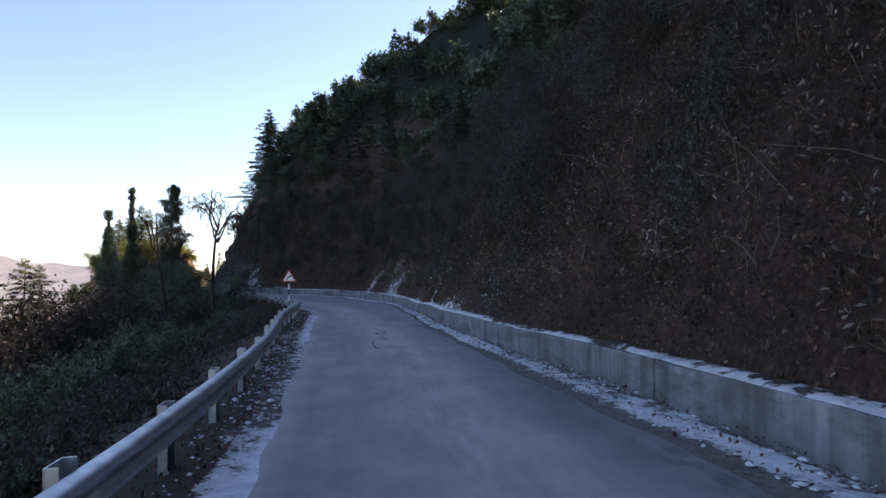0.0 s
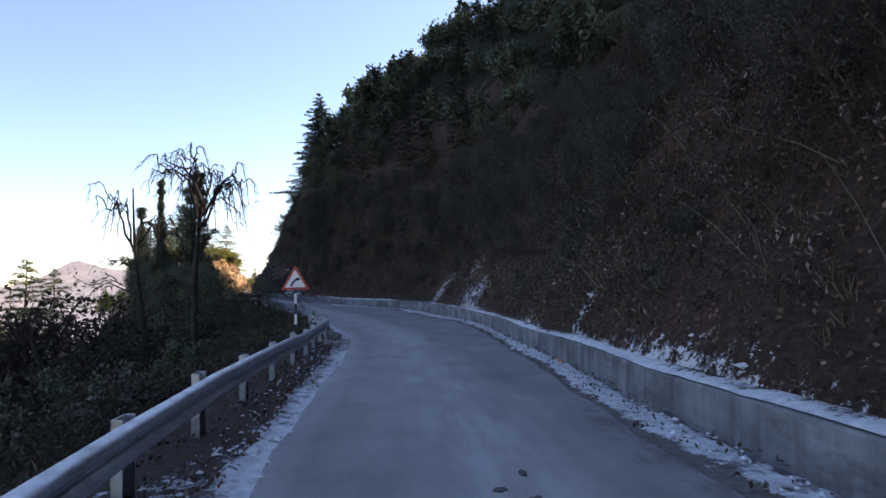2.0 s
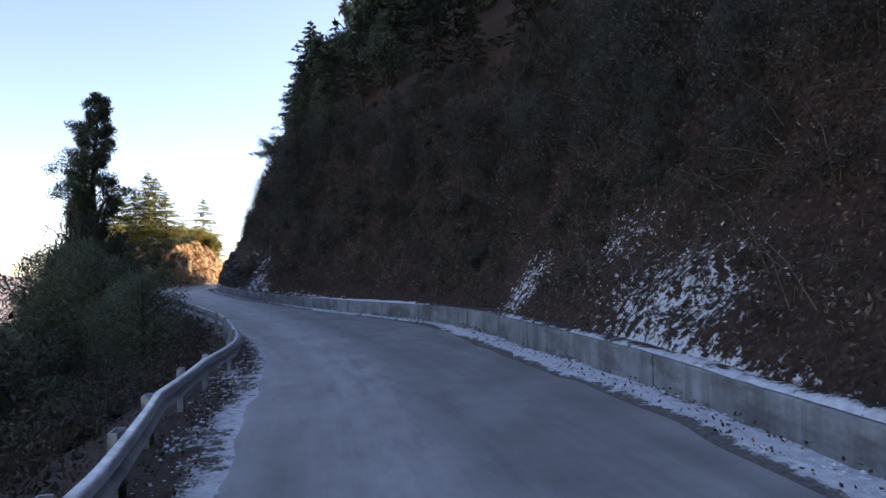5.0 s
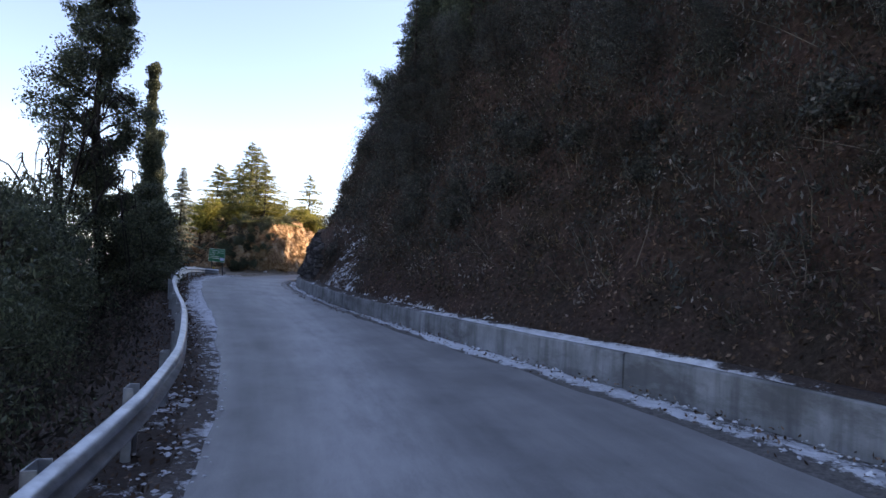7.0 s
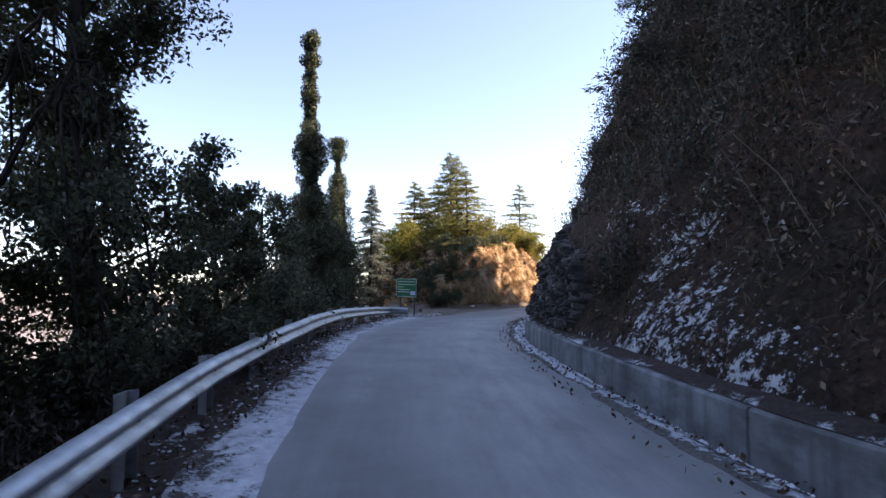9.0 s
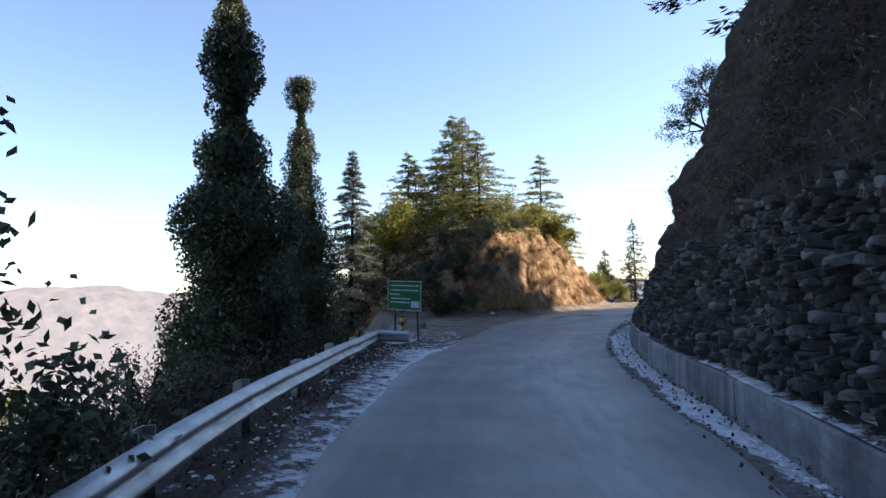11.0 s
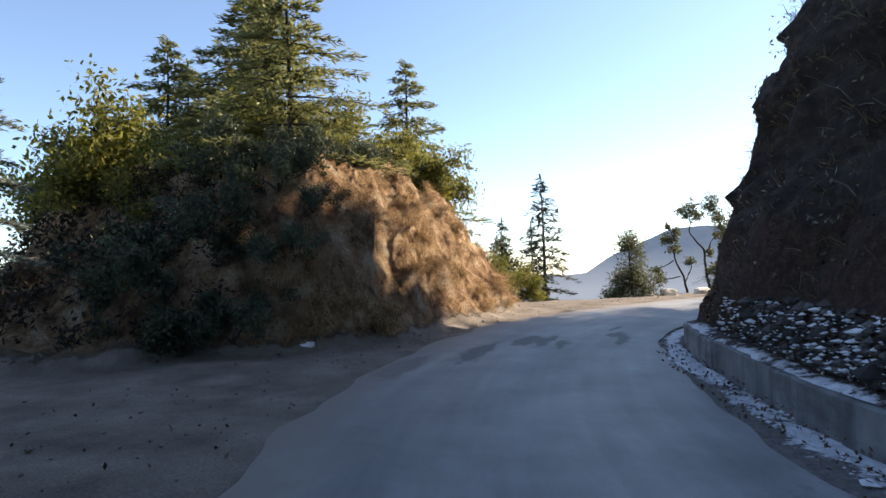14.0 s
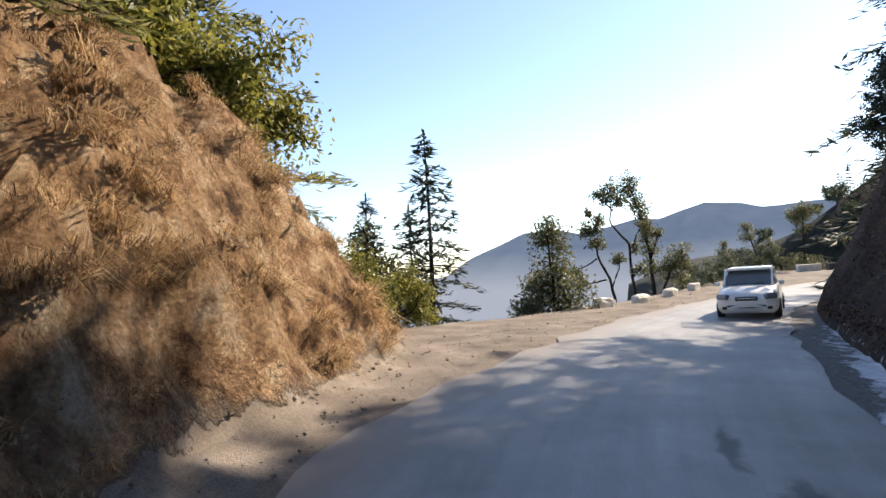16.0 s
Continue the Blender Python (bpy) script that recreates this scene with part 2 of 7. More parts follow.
def slope_material():
    """Soil, dead leaves and snow on the bank, rock where it is marked."""
    m, n, l, b = material("leaf_litter_bank", 0.92, 0, 0.15)
    # leaf litter darkened so the gaps between the bank trees look shaded
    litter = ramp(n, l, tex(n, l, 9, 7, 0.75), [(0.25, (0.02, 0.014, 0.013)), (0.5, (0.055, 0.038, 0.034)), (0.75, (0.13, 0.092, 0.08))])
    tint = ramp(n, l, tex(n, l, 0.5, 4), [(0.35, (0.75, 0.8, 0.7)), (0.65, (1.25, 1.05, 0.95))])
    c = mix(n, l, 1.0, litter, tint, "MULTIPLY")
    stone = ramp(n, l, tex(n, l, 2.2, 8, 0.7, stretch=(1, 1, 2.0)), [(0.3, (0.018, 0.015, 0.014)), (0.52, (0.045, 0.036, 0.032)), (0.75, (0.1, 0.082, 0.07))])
    rock = calc(n, l, "ADD", attribute(n, "rock"), calc(n, l, "MULTIPLY", calc(n, l, "SUBTRACT", tex(n, l, 1.1, 5), 0.5), 0.9))
    rock = ramp(n, l, rock, [(0.45, grey(0)), (0.6, grey(1))])
    c = mix(n, l, rock, c, stone)
    cover = calc(n, l, "ADD", attribute(n, "snow"), calc(n, l, "MULTIPLY", calc(n, l, "SUBTRACT", tex(n, l, 4.5, 9, 0.8), 0.5), 2.6))
    cover = ramp(n, l, cover, [(0.5, grey(0)), (0.62, grey(1))])
    c = mix(n, l, cover, c, (0.7, 0.72, 0.76))
    l.new(c, b.inputs["Base Color"])
    bump(n, l, b, tex(n, l, 7, 8, 0.75), 0.9, 0.12)
    return m


def hill_material():
    m, n, l, b = material("dry_earth_and_grass", 0.95, 0, 0.12)
    earth = ramp(n, l, tex(n, l, 1.7, 9, 0.72, stretch=(1, 1, 0.8)), [(0.36, (0.085, 0.048, 0.03)), (0.44, (0.27, 0.155, 0.085)), (0.54, (0.5, 0.32, 0.185)), (0.65, (0.66, 0.52, 0.37))])
    fine = ramp(n, l, tex(n, l, 18, 6, 0.7), [(0.3, grey(0.5)), (0.7, grey(1.35))])
    c = mix(n, l, 1.0, earth, fine, "MULTIPLY")
    gravel = ramp(n, l, tex(n, l, 1.0, 6, 0.6), [(0.3, (0.13, 0.105, 0.085)), (0.6, (0.24, 0.2, 0.165)), (0.8, (0.33, 0.28, 0.23))])
    gravel = mix(n, l, 1.0, gravel, ramp(n, l, tex(n, l, 35, 5, 0.75), [(0.3, grey(0.55)), (0.7, grey(1.3))]), "MULTIPLY")
    foot = calc(n, l, "ADD", attribute(n, "foot"), calc(n, l, "SUBTRACT", tex(n, l, 2.5, 7, 0.7), 0.5))
    foot = ramp(n, l, foot, [(0.25, grey(0)), (0.55, grey(1))])
    l.new(mix(n, l, foot, gravel, c), b.inputs["Base Color"])
    bump(n, l, b, calc(n, l, "MULTIPLY", tex(n, l, 3.2, 9, 0.8), foot), 1.0, 0.35)
    return m


def gravel_material():
    m, n, l, b = material("gravel", 0.92, 0, 0.2)
    c = ramp(n, l, tex(n, l, 1.0, 6, 0.6), [(0.3, (0.13, 0.105, 0.085)), (0.6, (0.24, 0.2, 0.165)), (0.8, (0.33, 0.28, 0.23))])
    st = ramp(n, l, tex(n, l, 35, 5, 0.75), [(0.3, grey(0.55)), (0.7, grey(1.3))])
    c = mix(n, l, 1.0, c, st, "MULTIPLY")
    snow = calc(n, l, "ADD", attribute(n, "snow"), calc(n, l, "MULTIPLY", calc(n, l, "SUBTRACT", tex(n, l, 4.0, 8, 0.75), 0.5), 1.6))
    c = mix(n, l, ramp(n, l, snow, [(0.5, grey(0)), (0.6, grey(1))]), c, (0.62, 0.64, 0.68))
    l.new(c, b.inputs["Base Color"])
    bump(n, l, b, tex(n, l, 40, 5, 0.75), 0.7, 0.03)
    return m


def forest_floor_material():
    m, n, l, b = material("forest_floor", 0.95, 0, 0.1)
    c = ramp(n, l, tex(n, l, 1.5, 8, 0.75), [(0.3, (0.01, 0.012, 0.009)), (0.55, (0.026, 0.027, 0.02)), (0.8, (0.055, 0.05, 0.035))])
    l.new(c, b.inputs["Base Color"])
    bump(n, l, b, tex(n, l, 3, 8, 0.75), 0.9, 0.3)
    return m


def steel_material():
    m, n, l, b = material("galvanised_steel", 0.42, 0.85, 0.5)
    c = ramp(n, l, tex(n, l, 3.5, 6, 0.65), [(0.3, (0.36, 0.385, 0.41)), (0.6, (0.52, 0.545, 0.57)), (0.8, (0.62, 0.64, 0.66))])
    dirt = ramp(n, l, tex(n, l, 1.2, 6, 0.7, stretch=(1, 1, 3)), [(0.5, grey(0)), (0.72, grey(0.65))])
    l.new(mix(n, l, dirt, c, (0.16, 0.14, 0.12)), b.inputs["Base Color"])
    l.new(ramp(n, l, tex(n, l, 6, 5), [(0.3, grey(0.3)), (0.7, grey(0.55))]), b.inputs["Roughness"])
    bump(n, l, b, tex(n, l, 30, 3), 0.12, 0.004)
    return m


def plain(name, colour, rough=0.6, metal=0.0, spec=0.4, vary=0.25, scale=6.0, wear=None):
    m, n, l, b = material(name, rough, metal, spec)
    c = ramp(n, l, tex(n, l, scale, 6, 0.65), [(0.3, tuple(v * (1 - vary) for v in colour)), (0.7, tuple(min(1, v * (1 + vary)) for v in colour))])
    if wear:
        c = mix(n, l, ramp(n, l, tex(n, l, scale * 0.6, 8, 0.75), [(0.58, grey(0)), (0.68, grey(1))]), c, wear)
    l.new(c, b.inputs["Base Color"])
    bump(n, l, b, tex(n, l, scale * 6, 4), 0.15, 0.004)
    return m


def bark_material(name, dark, light):
    m, n, l, b = material(name, 0.9, 0, 0.15)
    c = ramp(n, l, tex(n, l, 7, 7, 0.7, stretch=(1, 1, 0.25)), [(0.3, dark), (0.7, light)])
    l.new(c, b.inputs["Base Color"])
    bump(n, l, b, tex(n, l, 14, 6, 0.7, stretch=(1, 1, 0.25)), 0.8, 0.03)
    return m


def stone_material():
    m, n, l, b = material("rubble_stone", 0.88, 0, 0.25)
    info = n.new("ShaderNodeObjectInfo")
    geo = n.new("ShaderNodeNewGeometry")
    pick = calc(n, l, "FRACT", calc(n, l, "ADD", info.outputs["Random"], geo.outputs["Random Per Island"]))
    c = ramp(n, l, pick, [(0, (0.03, 0.029, 0.029)), (0.4, (0.05, 0.047, 0.047)), (0.75, (0.085, 0.078, 0.075)), (1, (0.17, 0.16, 0.16))])
    g = ramp(n, l, tex(n, l, 9, 7, 0.7), [(0.3, grey(0.55)), (0.7, grey(1.3))])
    l.new(mix(n, l, 1.0, c, g, "MULTIPLY"), b.inputs["Base Color"])
    bump(n, l, b, tex(n, l, 16, 7, 0.7), 0.7, 0.03)
    return m


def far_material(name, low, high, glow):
    """Distant slopes that glow: lit air and sunlight are painted into their emission."""
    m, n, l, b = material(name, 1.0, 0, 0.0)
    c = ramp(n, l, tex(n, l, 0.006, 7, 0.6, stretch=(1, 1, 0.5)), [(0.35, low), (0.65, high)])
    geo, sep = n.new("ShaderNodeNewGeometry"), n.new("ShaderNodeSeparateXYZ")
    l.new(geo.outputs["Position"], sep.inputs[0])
    # haze as colour, thicker lower down
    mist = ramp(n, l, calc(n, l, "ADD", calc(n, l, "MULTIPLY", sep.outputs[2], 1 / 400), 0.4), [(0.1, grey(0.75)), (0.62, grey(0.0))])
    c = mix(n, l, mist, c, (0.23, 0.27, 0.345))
    # sunlit slopes and paler air painted in towards the west
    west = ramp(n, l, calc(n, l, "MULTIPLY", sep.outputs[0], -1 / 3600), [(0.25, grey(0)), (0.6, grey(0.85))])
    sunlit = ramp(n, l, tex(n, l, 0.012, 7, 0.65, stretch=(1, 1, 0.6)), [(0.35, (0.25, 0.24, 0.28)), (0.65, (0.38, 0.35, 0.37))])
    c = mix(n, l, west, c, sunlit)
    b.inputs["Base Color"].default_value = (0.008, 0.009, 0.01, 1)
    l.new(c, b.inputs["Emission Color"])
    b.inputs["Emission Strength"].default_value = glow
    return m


ASPHALT = asphalt_material()
VERGE = snow_verge_material("snowy_verge", (0.12, 0.1, 0.09), 0.46)
SHOULDER = snow_verge_material("leaf_strewn_shoulder", (0.06, 0.044, 0.038), 0.5)
GUTTER = snow_verge_material("snowy_gutter", (0.15, 0.14, 0.135), 0.47)
CONCRETE = concrete_material()
SLOPE = slope_material()
HILL = hill_material()
GRAVEL = gravel_material()
FOREST = forest_floor_material()
STEEL = steel_material()
STONE = stone_material()
SNOW = plain("old_snow", (0.6, 0.62, 0.66), 0.7, 0, 0.3, 0.12, 9)
BARK = bark_material("grey_bark", (0.02, 0.017, 0.014), (0.09, 0.075, 0.06))
DEAD_BARK = bark_material("dead_bark", (0.012, 0.01, 0.009), (0.055, 0.045, 0.038))
NEEDLES = leaf_material("cedar_needles", [(0, (0.085, 0.1, 0.04)), (0.5, (0.2, 0.205, 0.075)), (1, (0.34, 0.32, 0.13))], 0.6, 0.5)
DARK_NEEDLES = leaf_material("dark_needles", [(0, (0.024, 0.036, 0.03)), (0.6, (0.05, 0.066, 0.046)), (1, (0.09, 0.1, 0.065))], 0.6, 0.25)
SILVER_NEEDLES = leaf_material("silver_cedar_needles", [(0, (0.08, 0.1, 0.085)), (0.5, (0.17, 0.2, 0.17)), (1, (0.3, 0.32, 0.26))], 0.55, 0.4)
OAK_LEAVES = leaf_material("oak_leaves", [(0, (0.09, 0.1, 0.022)), (0.5, (0.23, 0.225, 0.05)), (1, (0.37, 0.34, 0.085))], 0.45, 0.5, 0.4)
DARK_LEAVES = leaf_material("ivy_leaves", [(0, (0.036, 0.05, 0.032)), (0.6, (0.075, 0.095, 0.055)), (1, (0.15, 0.17, 0.095))], 0.45, 0.36, 0.4)
# ivy leaf colours greyed and darkened, putting the bank's shade into the foliage
SHADED_LEAVES = leaf_material("shaded_leaves", [(0, (0.022, 0.026, 0.023)), (0.55, (0.045, 0.05, 0.04)), (0.9, (0.085, 0.085, 0.07)), (1, (0.17, 0.16, 0.145))], 0.5, 0.25, 0.35)
SCRUB_LEAVES = leaf_material("scrub_leaves", [(0, (0.024, 0.02, 0.018)), (0.35, (0.05, 0.042, 0.034)), (0.6, (0.045, 0.048, 0.034)), (0.85, (0.085, 0.06, 0.05)), (1, (0.15, 0.115, 0.1))], 0.8, 0.2, 0.12)
DEAD_LEAVES = leaf_material("fallen_leaves", [(0, (0.03, 0.02, 0.015)), (0.5, (0.1, 0.062, 0.042)), (0.85, (0.16, 0.1, 0.07)), (1, (0.27, 0.2, 0.16))], 0.8, 0.15, 0.12)
DRY_GRASS = leaf_material("dry_grass", [(0, (0.14, 0.075, 0.04)), (0.4, (0.36, 0.225, 0.115)), (0.75, (0.54, 0.37, 0.205)), (1, (0.7, 0.55, 0.34))], 0.75, 0.45, 0.15)
DARK_GRASS = leaf_material("shaded_grass", [(0, (0.04, 0.03, 0.02)), (0.5, (0.1, 0.075, 0.045)), (1, (0.19, 0.15, 0.09))], 0.7, 0.2, 0.2)
WHITE_PAINT = plain("white_paint", (0.78, 0.78, 0.76), 0.55, 0, 0.4, 0.08, 10)
BLACK_PAINT = plain("black_paint", (0.018, 0.018, 0.02), 0.5, 0, 0.4, 0.2, 10)
RED_PAINT = plain("red_paint", (0.5, 0.06, 0.035), 0.5, 0, 0.4, 0.15, 10)
GREEN_PAINT = plain("green_sign_paint", (0.008, 0.105, 0.058), 0.75, 0, 0.15, 0.15, 4)
YELLOW_PAINT = plain("yellow_paint", (0.6, 0.4, 0.04), 0.55, 0, 0.4, 0.15, 10)
WHITEWASH = plain("whitewash", (0.68, 0.64, 0.58), 0.85, 0, 0.2, 0.15, 5, (0.3, 0.25, 0.2))

# ---- the road's line: x, y, height, crossfall every 8 m ----
LINE = np.array([
    (0.50, -30.00, 0.02, 0), (0.55, -22.00, 0.02, 0), (0.55, -14.00, 0.02, 0), (0.30, -6.01, 0.03, 0),
    (-0.16, 1.97, 0.00, 0), (-1.33, 9.89, -0.08, 0), (-2.65, 17.77, -0.05, 0), (-4.34, 25.58, -0.07, 0.008),
    (-6.31, 33.34, -0.22, 0.021), (-8.47, 41.03, -0.37, 0.030), (-11.43, 48.45, -0.48, 0.030), (-15.45, 55.36, -0.40, 0.030),
    (-20.27, 61.72, -0.17, 0.027), (-25.64, 67.65, 0.22, 0.0), (-30.91, 73.66, 0.54, -0.027), (-35.28, 80.34, 0.53, -0.030),
    (-38.71, 87.55, 0.38, -0.030), (-41.39, 95.08, 0.33, -0.030), (-42.03, 102.95, 0.36, -0.030), (-40.14, 110.68, 0.33, -0.030),
    (-36.84, 117.94, 0.22, -0.020), (-32.46, 124.61, 0.15, -0.010), (-27.21, 130.62, 0.16, 0), (-21.12, 135.79, 0.25, 0), (-14.4, 140.1, 0.4, 0)])


def catmull(rows, step):
    """A smooth curve through evenly spaced rows."""
    t = np.arange(0, len(rows) - 1 + 1e-9, step)
    p = np.vstack([2 * rows[0] - rows[1], rows, 2 * rows[-1] - rows[-2]])
    i = np.minimum(t.astype(int), len(rows) - 2)
    u = (t - i)[:, None]
    a, b, c, d = p[i], p[i + 1], p[i + 2], p[i + 3]
    return 0.5 * (2 * b + (c - a) * u + (2 * a - 5 * b + 4 * c - d) * u ** 2 + (3 * b - a - 3 * c + d) * u ** 3)


CURVE = catmull(LINE, 1 / 16)
TAN = unit(np.gradient(CURVE[:, :2], axis=0))
SS = np.arange(len(CURVE)) * 0.5          # stations, metres along the line
LENGTH = SS[-1]


def on_line(s):
    s = np.asarray(s, float)
    x, y, z, k = (np.interp(s, SS, CURVE[:, i]) for i in range(4))
    tx, ty = np.interp(s, SS, TAN[:, 0]), np.interp(s, SS, TAN[:, 1])
    return x, y, z, k, tx, ty


def place(s, o, h=0.0):
    """The point o metres to the right of the line at station s, h above the road's plane there."""
    x, y, z, k, tx, ty = on_line(s)
    return np.stack(np.broadcast_arrays(x + o * ty, y - o * tx, z + k * np.clip(o, -7, 6) + h), -1)


def station(x, y):
    """Station and offset of a point: the inverse of place()."""
    x, y = np.asarray(x, float).ravel(), np.asarray(y, float).ravel()
    s, o = np.empty(len(x)), np.empty(len(x))
    for a in range(0, len(x), 4000):
        q = slice(a, a + 4000)
        d = (x[q, None] - CURVE[None, ::2, 0]) ** 2 + (y[q, None] - CURVE[None, ::2, 1]) ** 2
        i = d.argmin(1) * 2
        dx, dy = x[q] - CURVE[i, 0], y[q] - CURVE[i, 1]
        s[q] = SS[i] + dx * TAN[i, 0] + dy * TAN[i, 1]
        o[q] = dx * TAN[i, 1] - dy * TAN[i, 0]
    return s, o


def curve_of(*pairs):
    a = np.array(pairs, float)
    return lambda s: np.interp(s, a[:, 0], a[:, 1])


left_edge = curve_of((0, -1.15), (36, -1.18), (40, -1.3), (46, -1.45), (52, -1.5), (58, -1.22), (64, -0.9), (70, -1.15), (76, -1.47), (81, -1.17), (86, -0.98),
                     (91, -1.08), (96, -1.23), (101, -1.25), (105, -1.36), (109, -1.3), (117, -1.45), (123, -1.72), (130, -1.72), (136, -2.15), (146, -2.5), (152, -2.2), (160, -2.4), (200, -2.6))
verge_edge = curve_of((0, -1.7), (40, -1.72), (47, -1.85), (56, -1.78), (60, -1.6), (64, -1.5), (68, -1.42), (70, -1.6), (76, -2.0), (79, -1.8), (82, -1.5), (86, -1.28), (91, -1.42), (95, -1.65), (99, -1.85), (101, -1.95), (107, -1.95), (112, -1.95), (118, -2.2), (124, -2.8), (127, -3.1), (200, -3.2))
rail_line = curve_of((0, -2.0), (38, -2.02), (41, -2.06), (43.6, -2.13), (46.4, -2.27), (49.6, -2.42), (52.5, -2.46), (56, -2.32), (58.1, -2.22), (59.8, -2.08), (62, -2.04), (65, -1.95), (68, -1.84), (71, -2.05), (75, -2.55), (78.7, -2.38), (80, -2.12),
                     (81.6, -1.84), (83.3, -1.7), (85.8, -1.69), (88, -1.64), (91, -1.68), (94, -1.86), (97, -2.02), (100.2, -2.22), (103.7, -2.36), (106, -2.34), (109, -2.2), (112, -2.22), (115, -2.42), (118, -2.62), (122, -3.1), (123.4, -3.42), (125.2, -3.75))
right_edge = curve_of((0, 3.4), (35, 3.4), (40, 3.2), (43, 3.0), (45, 2.92), (47, 2.85), (50, 2.7), (54, 2.8), (57.5, 3.2), (61, 3.4), (63, 3.65), (66, 3.9), (71, 4.2), (75, 4.3), (79, 4.38), (81, 4.5), (83, 4.8), (86, 4.85), (88, 4.65), (90, 4.3), (91.6, 4.0), (93, 3.7), (97, 3.15), (101, 2.68), (105, 2.55),
                      (111, 2.6), (117, 2.87), (120, 2.93), (125, 2.78), (131, 2.85), (136, 3.0), (138, 3.02), (140, 2.85), (143, 2.65), (146, 2.55), (150, 2.6), (152.5, 2.5), (156, 2.2), (160, 1.85), (163, 1.5), (166, 1.7), (172, 2.4), (200, 2.8))
wall_line = curve_of((0, 4.45), (35, 4.5), (40, 4.45), (42.2, 4.15), (43.4, 3.85), (46, 3.68), (48.3, 3.6), (52.6, 3.48), (56.7, 3.8), (58.7, 3.9), (60.9, 4.1), (62.5, 4.18), (64.3, 4.37), (67.7, 4.7), (71.6, 5.06), (75, 5.32), (78.5, 5.46),
                     (80, 5.5), (81.1, 5.64), (82.8, 5.92), (84.9, 6.07), (87, 5.82), (89.3, 5.3), (91.6, 4.68), (94.5, 4.12), (97.7, 3.58), (98.9, 3.36), (101.2, 3.03), (103.9, 2.88), (108, 2.9), (111.6, 3.02), (117, 3.47), (120, 3.48), (124.3, 3.57),
                     (128.8, 3.6), (131.7, 3.74), (136, 3.74), (137.9, 3.65), (139.9, 3.41), (141.2, 3.32), (143, 3.23), (146, 3.0), (149, 3.15), (152, 3.05), (156, 2.75), (160, 2.2), (163, 1.75), (165.5, 1.8), (168, 3.0), (171, 5.5), (176, 10.0), (200, 15.0))
WALL_END = 147.6


wall_height = curve_of((0, 0.58), (42, 0.6), (48, 0.57), (52.6, 0.51), (57, 0.5), (61, 0.43), (64, 0.52), (68, 0.48), (72, 0.46), (76, 0.54), (79, 0.61), (83, 0.61), (87, 0.58), (92, 0.54), (97, 0.49), (104, 0.49), (109, 0.44),
                      (117, 0.52), (124, 0.57), (128, 0.56), (131.7, 0.46), (136, 0.44), (138.5, 0.49), (141.2, 0.52), (144, 0.36), (147.6, 0.08))


def slope_profile(s, u):
    """Distance behind the wall's face, and height over the road, at u metres up the bank."""
    U = np.array([0, 2.2, 5.5, 9.5, 16, 30, 60])
    D = np.stack([np.interp(U, U, [0.3, 1.7, 3.2, 4.8, 8.6, 18, 40]), np.interp(U, U, [0.3, 0.95, 2.15, 3.15, 5.2, 13, 35]),
                  np.interp(U, U, [0.35, 1.3, 2.6, 4.5, 8.0, 18, 45])])
    Hh = np.stack([np.interp(U, U, [0.55, 2.2, 5.4, 9.0, 14.5, 26, 46]), np.interp(U, U, [0.55, 2.65, 5.4, 8.8, 13.2, 23, 43]),
                   np.interp(U, U, [0.1, 1.8, 4.6, 8.4, 13, 22, 38])])
    cliff = np.clip((s - 104) / 8, 0, 1) * np.clip((149.5 - s) / 4, 0, 1)
    low = np.clip((s - 145.5) / 4, 0, 1)
    near = np.clip((46 - s) / 4, 0, 1) * 0.75
    cliff = np.maximum(cliff, near)
    w = np.stack([(1 - cliff) * (1 - low), cliff * (1 - low), low])
    d = sum(w[i] * np.interp(u, U, D[i]) for i in range(3))
    h = sum(w[i] * np.interp(u, U, Hh[i]) for i in range(3))
    back = np.clip((s - 104) / 5, 0, 1) * np.clip((135 - s) / 6, 0, 1)
    past = np.clip((s - 134) / 5, 0, 1) * np.clip((152 - s) / 4, 0, 1)
    return d + (0.8 * back + 0.1 * past) * np.clip((u - 2.3) / 3, 0, 1) + 0.35 * np.clip((s - 143) / 3, 0, 1) * np.clip((160 - s) / 4, 0, 1) * np.clip(u / 1.5, 0, 1), h


SNOW_PATCHES = np.array([  # station, height, half lengths, strength
    (75.5, 1.5, 3.2, 1.5, 0.55), (78.5, 2.8, 2.2, 1.1, 0.45), (82.2, 1.6, 1.3, 1.4, 0.6), (57.5, 1.6, 0.5, 1.5, 0.5), (52.5, 0.8, 3.0, 0.4, 0.5),
    (104.0, 1.2, 1.8, 0.8, 0.56), (102.2, 0.95, 1.2, 0.5, 0.5), (105.4, 2.2, 0.9, 1.2, 0.55), (107.5, 2.9, 2.0, 0.45, 0.5), (98, 0.7, 3.5, 0.2, 0.3),
    (131, 0.8, 4.0, 0.3, 0.75), (121, 0.65, 9, 0.16, 0.8), (48, 1.2, 2.5, 0.5, 0.35), (62, 1.3, 2.0, 0.9, 0.35), (36, 5.5, 3, 2.0, 0.15)])


def snow_on_bank(s, h):
    total = np.zeros(np.broadcast(s, h).shape)
    for a, b, c, d, e in SNOW_PATCHES:
        total = np.maximum(total, e * np.exp(-((s - a) / c) ** 2 - ((h - b) / d) ** 2))
    return total


